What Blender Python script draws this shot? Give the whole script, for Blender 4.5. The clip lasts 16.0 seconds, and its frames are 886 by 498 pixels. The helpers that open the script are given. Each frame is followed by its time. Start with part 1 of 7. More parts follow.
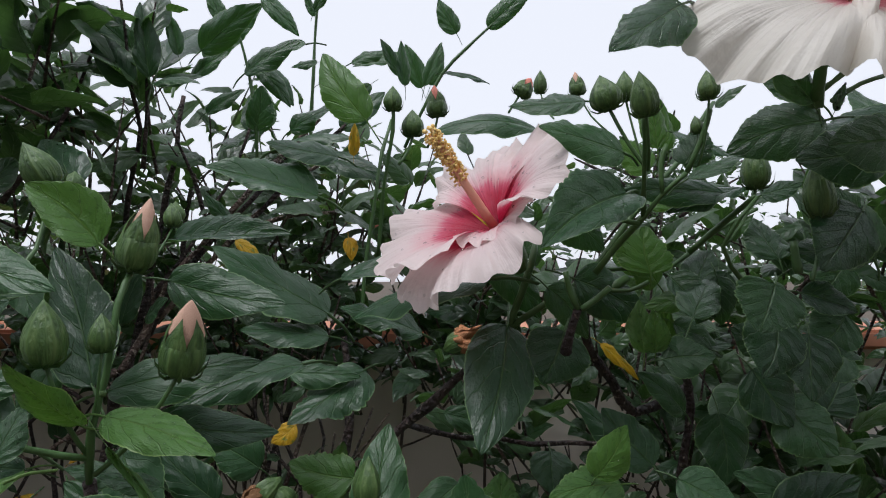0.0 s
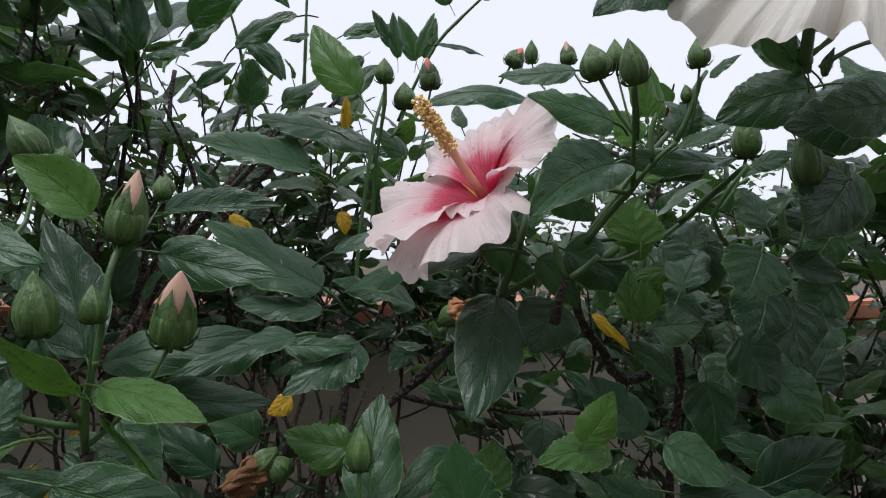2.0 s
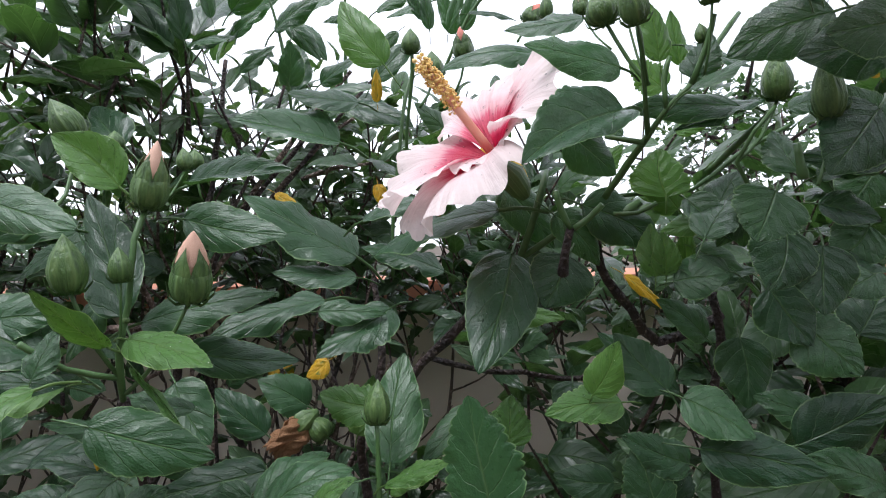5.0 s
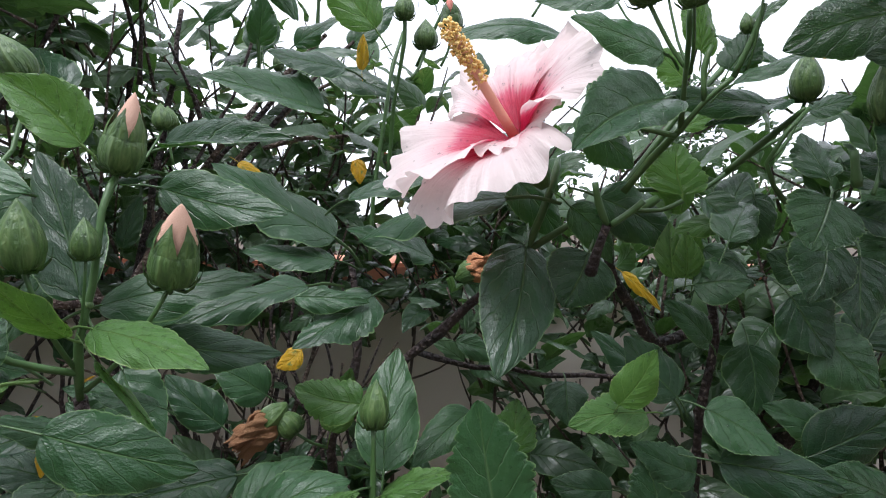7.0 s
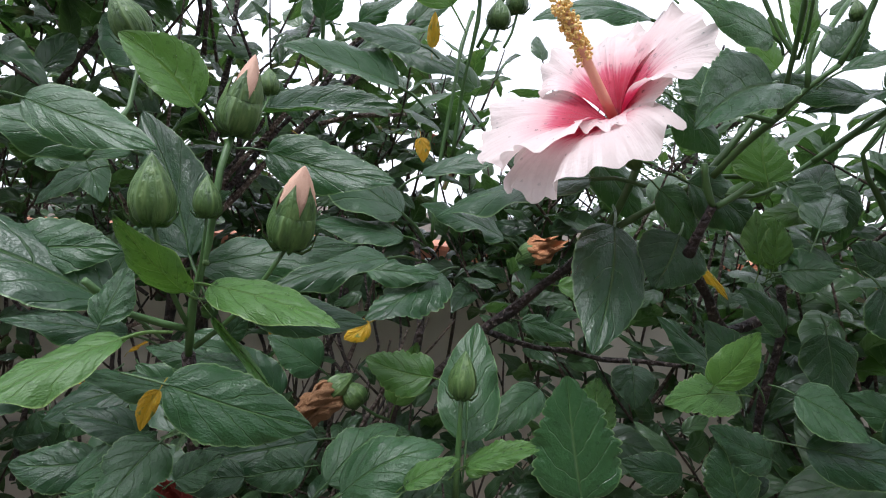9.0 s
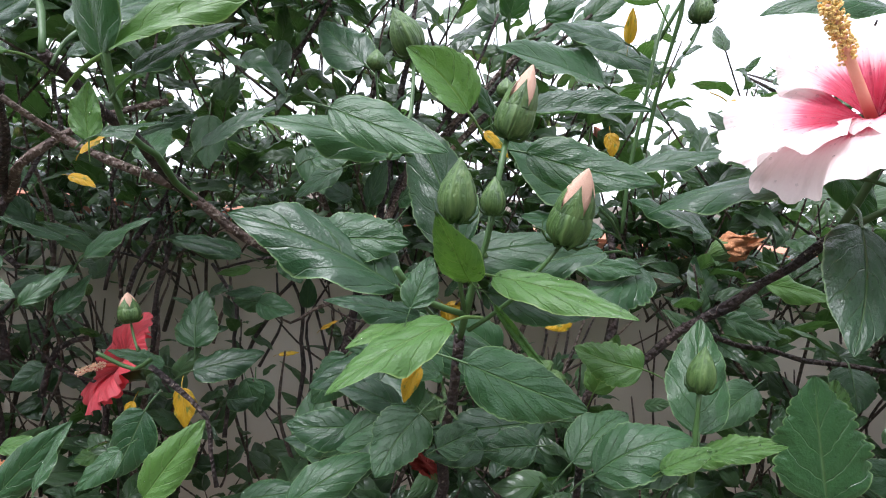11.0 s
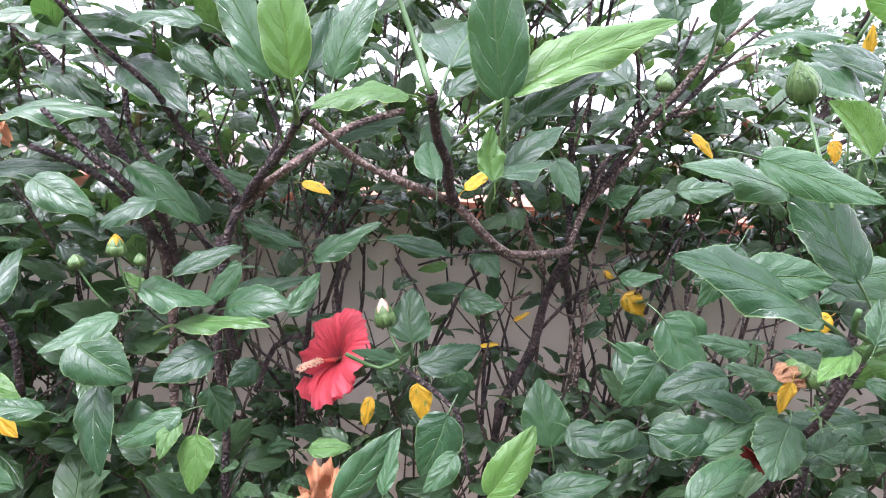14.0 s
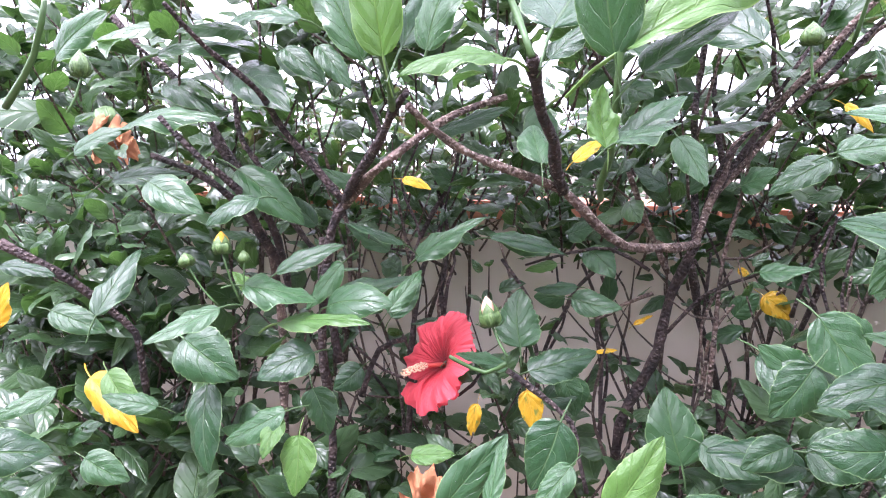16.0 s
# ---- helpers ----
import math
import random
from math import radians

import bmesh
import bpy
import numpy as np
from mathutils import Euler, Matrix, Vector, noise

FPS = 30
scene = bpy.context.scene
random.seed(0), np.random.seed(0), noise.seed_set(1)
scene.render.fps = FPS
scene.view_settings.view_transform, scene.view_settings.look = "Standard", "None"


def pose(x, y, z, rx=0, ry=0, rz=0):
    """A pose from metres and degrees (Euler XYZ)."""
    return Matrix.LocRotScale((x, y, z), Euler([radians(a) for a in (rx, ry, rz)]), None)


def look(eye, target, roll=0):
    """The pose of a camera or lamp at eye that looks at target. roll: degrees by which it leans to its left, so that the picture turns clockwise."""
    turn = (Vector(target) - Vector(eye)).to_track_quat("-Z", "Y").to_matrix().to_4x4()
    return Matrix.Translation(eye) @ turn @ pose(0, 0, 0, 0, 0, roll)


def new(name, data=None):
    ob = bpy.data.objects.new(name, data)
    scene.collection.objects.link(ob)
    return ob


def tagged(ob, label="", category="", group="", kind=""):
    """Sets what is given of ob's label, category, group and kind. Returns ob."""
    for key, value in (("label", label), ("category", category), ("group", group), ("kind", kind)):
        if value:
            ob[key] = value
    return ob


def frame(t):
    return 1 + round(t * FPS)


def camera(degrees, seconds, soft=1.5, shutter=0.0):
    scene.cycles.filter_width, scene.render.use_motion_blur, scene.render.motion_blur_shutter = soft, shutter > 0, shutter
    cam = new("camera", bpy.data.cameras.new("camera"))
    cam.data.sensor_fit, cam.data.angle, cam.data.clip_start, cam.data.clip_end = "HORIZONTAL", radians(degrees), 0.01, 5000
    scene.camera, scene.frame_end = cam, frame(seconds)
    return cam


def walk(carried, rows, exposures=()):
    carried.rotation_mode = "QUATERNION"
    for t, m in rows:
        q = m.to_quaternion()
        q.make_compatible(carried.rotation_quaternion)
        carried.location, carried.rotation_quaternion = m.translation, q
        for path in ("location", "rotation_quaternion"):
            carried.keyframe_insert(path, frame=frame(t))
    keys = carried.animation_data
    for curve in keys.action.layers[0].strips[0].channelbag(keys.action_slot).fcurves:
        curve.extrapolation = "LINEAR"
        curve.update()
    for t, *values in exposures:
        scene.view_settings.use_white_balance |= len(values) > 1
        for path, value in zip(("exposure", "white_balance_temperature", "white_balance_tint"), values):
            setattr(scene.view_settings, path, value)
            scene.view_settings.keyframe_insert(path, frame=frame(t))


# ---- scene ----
cam = camera(73.33, 16.0, soft=1.1)

PATH = [
    (0, (0.0000, 0.0000, 1.5000), (-0.0000, 1.9973, 1.6047), 0.00),
    (0.5, (0.0080, -0.0089, 1.5043), (0.0163, 1.9878, 1.6192), -0.12),
    (1, (0.0228, -0.0114, 1.5004), (0.0551, 1.9861, 1.5958), -0.59),
    (1.5, (0.0008, -0.0086, 1.5002), (0.0270, 1.9890, 1.5955), -0.47),
    (2, (0.0059, -0.0012, 1.4960), (0.0085, 1.9986, 1.5236), -0.40),
    (2.5, (0.0324, 0.0053, 1.4852), (-0.1167, 1.9994, 1.5238), -0.78),
    (3, (0.0597, 0.0182, 1.4710), (-0.2402, 1.9950, 1.5196), -0.96),
    (3.5, (0.0856, 0.0147, 1.4682), (-0.3162, 1.9735, 1.5077), -1.98),
    (4, (0.1079, 0.0050, 1.4637), (-0.3558, 1.9504, 1.4854), -2.01),
    (4.5, (0.0913, 0.0010, 1.4650), (-0.3128, 1.9597, 1.4712), -1.77),
    (5, (0.0490, -0.0024, 1.4768), (-0.2044, 1.9814, 1.4618), -2.28),
    (5.2, (0.0384, 0.0047, 1.4762), (-0.1663, 1.9940, 1.4507), -2.02),
    (7.3, (-0.0040, 0.0317, 1.4860), (-0.0210, 2.0297, 1.3984), 0.76),
    (7.5, (-0.0036, 0.0293, 1.4878), (-0.0142, 2.0276, 1.4064), 0.64),
    (8, (-0.0087, 0.0258, 1.4853), (-0.0433, 2.0237, 1.4013), 1.41),
    (8.5, (-0.0316, 0.0254, 1.4777), (-0.0841, 2.0219, 1.3701), 2.76),
    (8.7, (-0.0424, 0.0276, 1.4746), (-0.0829, 2.0239, 1.3591), 3.13),
    (10.8, (-0.1192, 0.0002, 1.4671), (-0.4868, 1.9587, 1.2963), 4.26),
    (11, (-0.1405, -0.0060, 1.4721), (-0.5231, 1.9483, 1.2872), 3.91),
    (11.5, (-0.2061, -0.0229, 1.4830), (-0.6185, 1.9216, 1.2612), 3.30),
    (12, (-0.2409, -0.0330, 1.4902), (-0.6399, 1.9131, 1.2591), 3.77),
    (12.5, (-0.2898, -0.0574, 1.5007), (-0.6710, 1.8909, 1.2581), 3.22),
    (13, (-0.3594, -0.0851, 1.5165), (-0.6472, 1.8753, 1.2441), 4.07),
    (13.5, (-0.3959, -0.0902, 1.5202), (-0.6108, 1.8730, 1.2044), 4.07),
    (14, (-0.4148, -0.0830, 1.5104), (-0.7007, 1.8688, 1.1810), 3.48),
    (14.5, (-0.4223, -0.0686, 1.5016), (-0.8378, 1.8608, 1.1780), 2.45),
    (15, (-0.4222, -0.0683, 1.4986), (-0.9139, 1.8487, 1.2099), 2.35),
    (15.5, (-0.4167, -0.0552, 1.4880), (-0.9442, 1.8531, 1.2050), 1.84),
    (16, (-0.4161, -0.0451, 1.4800), (-1.0653, 1.8257, 1.1995), 0.67),
]
EXPOSURE = ((0.0, -0.84, 6100, 11), (2.0, -0.82, 6100, 11), (3.5, -0.36, 6050, 12), (5.0, -0.06, 6000, 13), (8.5, -0.12, 6000, 12), (11.0, 0.42, 6000, 14), (12.5, 1.02, 5850, 17), (14.0, 1.44, 5850, 26), (16.0, 1.72, 5850, 31))
walk(cam, [(t, look(eye, target, roll)) for t, eye, target, roll in PATH], EXPOSURE)

# ---- world and light: a bright overcast sky ----
world = bpy.data.worlds.new("overcast")
scene.world = world
world.use_nodes = True
wn, wl = world.node_tree.nodes, world.node_tree.links
sky = wn.new("ShaderNodeTexSky")
sky.sky_type, sky.sun_disc = "NISHITA", False
sky.sun_elevation, sky.sun_rotation = radians(64), radians(216)
sky.air_density, sky.dust_density, sky.ozone_density = 1.0, 4.0, 1.0
cloud = wn.new("ShaderNodeMix")
cloud.data_type = "RGBA"
cloud.inputs[0].default_value = 0.85
cloud.inputs[7].default_value = (11.7, 11.7, 12.0, 1)
wl.new(sky.outputs[0], cloud.inputs[6])
wl.new(cloud.outputs[2], wn["Background"].inputs[0])
wn["Background"].inputs[1].default_value = 0.155

sun_data = bpy.data.lights.new("sun", "SUN")
sun_data.energy, sun_data.angle, sun_data.color = 3.3, radians(32), (1.0, 0.98, 0.95)
sun = new("sun", sun_data)
sun.matrix_world = look((-1.0, -0.7, 4.9), (0, 0.6, 1.4))


# ---- materials ----
def material(name):
    m = bpy.data.materials.new(name)
    m.use_nodes = True
    nt = m.node_tree
    return m, nt, nt.nodes["Principled BSDF"]


def mth(nt, op, a, b=0.0, c=0.0):
    n = nt.nodes.new("ShaderNodeMath")
    n.operation = op
    for i, v in enumerate((a, b, c)):
        if hasattr(v, "is_linked"):
            nt.links.new(v, n.inputs[i])
        else:
            n.inputs[i].default_value = v
    return n.outputs[0]


def mixc(nt, fac, a, b, blend="MIX"):
    n = nt.nodes.new("ShaderNodeMix")
    n.data_type, n.blend_type = "RGBA", blend
    for i, v in ((0, fac), (6, a), (7, b)):
        if hasattr(v, "is_linked"):
            nt.links.new(v, n.inputs[i])
        else:
            n.inputs[i].default_value = v if i == 0 else (*v, 1)
    return n.outputs[2]


def noise_tex(nt, scale, detail=3.0, coords="Object", rough=0.55):
    tc = nt.nodes.new("ShaderNodeTexCoord")
    n = nt.nodes.new("ShaderNodeTexNoise")
    n.inputs["Scale"].default_value, n.inputs["Detail"].default_value = scale, detail
    n.inputs["Roughness"].default_value = rough
    nt.links.new(tc.outputs[coords], n.inputs["Vector"])
    return n.outputs["Fac"]


def ramp(nt, fac, *stops):
    n = nt.nodes.new("ShaderNodeValToRGB")
    while len(n.color_ramp.elements) < len(stops):
        n.color_ramp.elements.new(0.5)
    for e, (p, c) in zip(n.color_ramp.elements, stops):
        e.position, e.color = p, (*c, 1)
    nt.links.new(fac, n.inputs[0])
    return n.outputs[0]


def bump(nt, bsdf, height, strength, distance):
    n = nt.nodes.new("ShaderNodeBump")
    n.inputs["Strength"].default_value, n.inputs["Distance"].default_value = strength, distance
    nt.links.new(height, n.inputs["Height"])
    nt.links.new(n.outputs[0], bsdf.inputs["Normal"])
    return n.outputs[0]


def leaf_material(name, dark, light, vein, glow, rough=0.36, island=False, spots=None, through_light=0.20, coat=0.6):
    """Leaf blade: fine pale veins and rim from its own map, patchy green, wet sheen, some light let through."""
    m, nt, b = material(name)
    uv = nt.nodes.new("ShaderNodeUVMap").outputs[0]
    sep = nt.nodes.new("ShaderNodeSeparateXYZ")
    nt.links.new(uv, sep.inputs[0])
    u = sep.outputs[0]
    v = mth(nt, "ABSOLUTE", mth(nt, "MULTIPLY_ADD", sep.outputs[1], 2.0, -1.0))
    mid = mth(nt, "MAXIMUM", mth(nt, "MULTIPLY_ADD", v, -22.0, 1.0), 0.0)
    wob = mth(nt, "MULTIPLY", mth(nt, "SUBTRACT", noise_tex(nt, 3.2, 2.0), 0.5), 0.22)
    ph = mth(nt, "FRACT", mth(nt, "MULTIPLY", mth(nt, "ADD", wob, mth(nt, "SUBTRACT", u, mth(nt, "MULTIPLY", mth(nt, "POWER", v, 0.85), 0.36))), 4.4))
    d = mth(nt, "ABSOLUTE", mth(nt, "SUBTRACT", ph, 0.5))
    side = mth(nt, "MULTIPLY", mth(nt, "MAXIMUM", mth(nt, "MULTIPLY_ADD", d, -22.0, 1.0), 0.0), mth(nt, "MULTIPLY_ADD", v, -0.75, 1.0))
    veins = mth(nt, "MAXIMUM", mid, mth(nt, "MULTIPLY", side, 0.8))
    quilt = mth(nt, "SINE", mth(nt, "MULTIPLY", ph, 3.14159))
    rim = mth(nt, "MAXIMUM", mth(nt, "MULTIPLY_ADD", v, 20.0, -19.0), 0.0)
    info = nt.nodes.new("ShaderNodeNewGeometry" if island else "ShaderNodeObjectInfo")
    rnd = info.outputs["Random Per Island" if island else "Random"]
    patch = noise_tex(nt, 7.0 if not island else 40.0, 4.0)
    fac = mth(nt, "ADD", mth(nt, "MULTIPLY", rnd, 0.75), mth(nt, "MULTIPLY", mth(nt, "SUBTRACT", patch, 0.4), 0.6))
    col = mixc(nt, fac, dark, light)
    if spots:
        blot = ramp(nt, noise_tex(nt, 5.0, 4.0), (0.58, (0, 0, 0)), (0.68, (1, 1, 1)))
        col = mixc(nt, blot, col, spots)
    col = mixc(nt, mth(nt, "MAXIMUM", mth(nt, "MULTIPLY", veins, 0.36), mth(nt, "MULTIPLY", rim, 0.9)), col, vein)
    nt.links.new(col, b.inputs["Base Color"])
    # rain has left wetter and drier patches
    wet = noise_tex(nt, 11.0 if not island else 45.0, 4.0)
    nt.links.new(mth(nt, "MULTIPLY_ADD", wet, 0.42, rough - 0.21), b.inputs["Roughness"])
    b.inputs["Specular IOR Level"].default_value = 0.36
    b.inputs["Coat Weight"].default_value, b.inputs["Coat IOR"].default_value = coat, 1.33
    nt.links.new(mth(nt, "MULTIPLY_ADD", wet, 0.50, -0.02), b.inputs["Coat Roughness"])
    height = mth(nt, "ADD", mth(nt, "MULTIPLY", veins, -0.30), mth(nt, "ADD", mth(nt, "MULTIPLY", quilt, -0.10), mth(nt, "MULTIPLY", noise_tex(nt, 5.0 if not island else 30.0, 3.0), 0.22)))
    height = mth(nt, "ADD", height, mth(nt, "MULTIPLY", noise_tex(nt, 42.0 if not island else 90.0, 2.0), 0.12))
    nrm = bump(nt, b, height, 0.6, 0.007)
    nt.links.new(nrm, b.inputs["Coat Normal"])
    tr = nt.nodes.new("ShaderNodeBsdfTranslucent")
    nt.links.new(mixc(nt, 0.6, col, glow), tr.inputs[0])
    nt.links.new(nrm, tr.inputs["Normal"])
    mx = nt.nodes.new("ShaderNodeMixShader")
    mx.inputs[0].default_value = through_light
    nt.links.new(b.outputs[0], mx.inputs[1])
    nt.links.new(tr.outputs[0], mx.inputs[2])
    nt.links.new(mx.outputs[0], nt.nodes["Material Output"].inputs[0])
    return m


LEAF = leaf_material("leaf_green", (0.010, 0.039, 0.016), (0.040, 0.108, 0.038), (0.20, 0.32, 0.13), (0.12, 0.34, 0.03), 0.34, through_light=0.18)
LEAF_YOUNG = leaf_material("leaf_young", (0.048, 0.125, 0.026), (0.092, 0.200, 0.043), (0.28, 0.40, 0.13), (0.20, 0.44, 0.03), 0.38, through_light=0.28, coat=0.4)
LEAF_YELLOW = leaf_material("leaf_yellow", (0.52, 0.28, 0.012), (0.62, 0.40, 0.02), (0.7, 0.55, 0.1), (0.85, 0.55, 0.02), 0.4, spots=(0.13, 0.19, 0.035), coat=0.3)
LEAF_FILL = leaf_material("leaf_fill", (0.014, 0.039, 0.018), (0.072, 0.136, 0.058), (0.15, 0.25, 0.09), (0.18, 0.40, 0.06), 0.33, island=True, through_light=0.22)


def plain(name, c1, c2, scale, rough, bump_strength=0.3, bump_dist=0.002, scale2=None):
    m, nt, b = material(name)
    n = noise_tex(nt, scale, 5.0)
    n2 = noise_tex(nt, scale2 or scale * 7, 3.0)
    f = mth(nt, "MULTIPLY_ADD", n2, 0.4, mth(nt, "MULTIPLY_ADD", n, 1.2, -0.3))
    nt.links.new(mixc(nt, f, c1, c2), b.inputs["Base Color"])
    b.inputs["Roughness"].default_value = rough
    bump(nt, b, mth(nt, "ADD", n, mth(nt, "MULTIPLY", n2, 0.5)), bump_strength, bump_dist)
    return m


def bark_material(name, dark, mid, fleck, share):
    """Rough bark: dark skin with raised leaf scars, pale flecks of lichen and worn ridges."""
    m, nt, b = material(name)
    coarse, fine = noise_tex(nt, 55.0, 5.0), noise_tex(nt, 260.0, 4.0)
    vor = nt.nodes.new("ShaderNodeTexVoronoi")
    vor.inputs["Scale"].default_value = 230.0
    tc = nt.nodes.new("ShaderNodeTexCoord")
    nt.links.new(tc.outputs["Object"], vor.inputs["Vector"])
    col = mixc(nt, ramp(nt, coarse, (0.35, (0, 0, 0)), (0.68, (1, 1, 1))), dark, mid)
    spot = mth(nt, "MULTIPLY", ramp(nt, fine, (share, (0, 0, 0)), (share + 0.07, (1, 1, 1))), 0.8)
    col = mixc(nt, spot, col, fleck)
    nt.links.new(col, b.inputs["Base Color"])
    b.inputs["Roughness"].default_value = 0.72
    bump(nt, b, mth(nt, "ADD", mth(nt, "MULTIPLY", vor.outputs["Distance"], -0.8), mth(nt, "ADD", fine, coarse)), 1.0, 0.006)
    return m


BARK = bark_material("bark", (0.014, 0.009, 0.010), (0.075, 0.048, 0.044), (0.30, 0.24, 0.20), 0.60)
TWIG = bark_material("twig_bark", (0.030, 0.020, 0.016), (0.130, 0.085, 0.066), (0.30, 0.25, 0.20), 0.58)
BARK_PALE = bark_material("bark_pale", (0.050, 0.030, 0.026), (0.26, 0.18, 0.145), (0.45, 0.38, 0.32), 0.56)
STEM = plain("green_stem", (0.035, 0.085, 0.022), (0.075, 0.155, 0.045), 40.0, 0.45)
PLASTER = plain("plaster", (0.82, 0.745, 0.67), (0.88, 0.81, 0.74), 2.2, 0.85, 0.25, 0.002, 45.0)
# kept dark so that the added wall behind the camera reflects little
RENDERED = plain("dark_render", (0.11, 0.105, 0.095), (0.20, 0.19, 0.17), 1.4, 0.9, 0.3, 0.003, 30.0)
TERRACOTTA = plain("terracotta", (0.42, 0.16, 0.09), (0.58, 0.26, 0.16), 9.0, 0.8, 0.3, 0.002)
SOIL = plain("soil", (0.05, 0.038, 0.026), (0.13, 0.10, 0.07), 6.0, 0.95, 0.8, 0.02)


def calyx_material():
    """Green calyx: pale seams between the lobes, fainter nerves, mottled and a little downy."""
    m, nt, b = material("calyx_green")
    uv = nt.nodes.new("ShaderNodeUVMap").outputs[0]
    sep = nt.nodes.new("ShaderNodeSeparateXYZ")
    nt.links.new(uv, sep.inputs[0])
    wob = mth(nt, "MULTIPLY", mth(nt, "SUBTRACT", noise_tex(nt, 1.6, 2.0), 0.5), 0.05)
    a = mth(nt, "ADD", sep.outputs[0], wob)
    lobe = mth(nt, "ABSOLUTE", mth(nt, "SUBTRACT", mth(nt, "FRACT", mth(nt, "MULTIPLY", a, 5.0)), 0.5))
    seam = mth(nt, "MAXIMUM", mth(nt, "MULTIPLY_ADD", lobe, -9.0, 1.0), 0.0)
    nerve = mth(nt, "ABSOLUTE", mth(nt, "SUBTRACT", mth(nt, "FRACT", mth(nt, "MULTIPLY", a, 15.0)), 0.5))
    nerve = mth(nt, "MULTIPLY", mth(nt, "MAXIMUM", mth(nt, "MULTIPLY_ADD", nerve, -7.0, 1.0), 0.0), 0.35)
    blotch = noise_tex(nt, 2.6, 5.0)
    col = ramp(nt, blotch, (0.30, (0.026, 0.060, 0.016)), (0.52, (0.062, 0.125, 0.030)), (0.72, (0.115, 0.180, 0.055)))
    col = mixc(nt, mth(nt, "MULTIPLY", mth(nt, "MAXIMUM", seam, nerve), 0.42), col, (0.17, 0.26, 0.09))
    nt.links.new(col, b.inputs["Base Color"])
    b.inputs["Roughness"].default_value = 0.45
    bump(nt, b, mth(nt, "ADD", mth(nt, "MAXIMUM", seam, nerve), mth(nt, "MULTIPLY", noise_tex(nt, 5.0, 3.0), 0.6)), 0.25, 0.04)
    return m


CALYX = calyx_material()
BUD_PINK = plain("bud_petal_pink", (0.50, 0.27, 0.18), (0.70, 0.47, 0.36), 35.0, 0.55)
BUD_ROSE = plain("bud_petal_rose", (0.60, 0.12, 0.09), (0.75, 0.30, 0.22), 50.0, 0.55)
ANTHER = plain("anther_yellow", (0.84, 0.52, 0.10), (0.92, 0.74, 0.36), 300.0, 0.6)
ANTHER_PALE = plain("anther_pale", (0.82, 0.52, 0.34), (0.90, 0.70, 0.50), 300.0, 0.6)
COLUMN_PINK = plain("column_pink", (0.80, 0.36, 0.26), (0.86, 0.55, 0.38), 90.0, 0.5)
COLUMN_RED = plain("column_red", (0.6, 0.05, 0.05), (0.7, 0.12, 0.08), 90.0, 0.5)


def petal_material(name, stops, vein, rough=0.5):
    """Petal: colour from the throat outwards, fine radial veins, crinkled, lets light through."""
    m, nt, b = material(name)
    uv = nt.nodes.new("ShaderNodeUVMap").outputs[0]
    sep = nt.nodes.new("ShaderNodeSeparateXYZ")
    nt.links.new(uv, sep.inputs[0])
    mp = nt.nodes.new("ShaderNodeMapping")
    mp.inputs["Scale"].default_value = (2.2, 34.0, 1.0)
    nt.links.new(uv, mp.inputs["Vector"])
    streak = nt.nodes.new("ShaderNodeTexNoise")
    streak.inputs["Scale"].default_value, streak.inputs["Detail"].default_value = 1.0, 3.0
    nt.links.new(mp.outputs[0], streak.inputs["Vector"])
    s = streak.outputs["Fac"]
    pos = mth(nt, "ADD", sep.outputs[0], mth(nt, "MULTIPLY", mth(nt, "SUBTRACT", s, 0.5), 0.22))
    col = ramp(nt, pos, *stops)
    col = mixc(nt, mth(nt, "MULTIPLY", mth(nt, "POWER", s, 3.0), 0.8), col, vein, "MULTIPLY")
    nt.links.new(col, b.inputs["Base Color"])
    b.inputs["Roughness"].default_value = rough
    b.inputs["Sheen Weight"].default_value = 0.15
    nrm = bump(nt, b, mth(nt, "ADD", s, mth(nt, "MULTIPLY", noise_tex(nt, 55.0, 4.0), 1.2)), 0.6, 0.003)
    tr = nt.nodes.new("ShaderNodeBsdfTranslucent")
    nt.links.new(col, tr.inputs[0])
    nt.links.new(nrm, tr.inputs["Normal"])
    mx = nt.nodes.new("ShaderNodeMixShader")
    mx.inputs[0].default_value = 0.36
    nt.links.new(b.outputs[0], mx.inputs[1])
    nt.links.new(tr.outputs[0], mx.inputs[2])
    nt.links.new(mx.outputs[0], nt.nodes["Material Output"].inputs[0])
    return m


PETAL_WHITE = petal_material("petal_white", ((0.0, (0.42, 0.008, 0.04)), (0.30, (0.58, 0.025, 0.08)), (0.39, (0.68, 0.10, 0.18)), (0.47, (0.80, 0.44, 0.48)), (0.66, (0.85, 0.68, 0.68)), (1.0, (0.85, 0.74, 0.72))), (0.92, 0.82, 0.82))
PETAL_CREAM = petal_material("petal_cream", ((0.0, (0.45, 0.03, 0.06)), (0.2, (0.66, 0.22, 0.26)), (0.34, (0.80, 0.74, 0.68)), (1.0, (0.82, 0.78, 0.71))), (0.9, 0.86, 0.8))
PETAL_RED = petal_material("petal_red", ((0.0, (0.30, 0.006, 0.02)), (0.3, (0.66, 0.035, 0.055)), (1.0, (0.82, 0.10, 0.13))), (0.8, 0.6, 0.6))
WILT_ORANGE = plain("wilted_orange", (0.74, 0.22, 0.07), (0.88, 0.50, 0.27), 60.0, 0.6, 0.8, 0.004)
WILT_BROWN = plain("wilted_brown", (0.20, 0.06, 0.03), (0.62, 0.36, 0.17), 60.0, 0.75, 0.8, 0.004)
WILT_RED = plain("wilted_red", (0.35, 0.02, 0.02), (0.55, 0.06, 0.04), 60.0, 0.6, 0.8, 0.004)
DROP, _nt, _b = material("rain_drop")
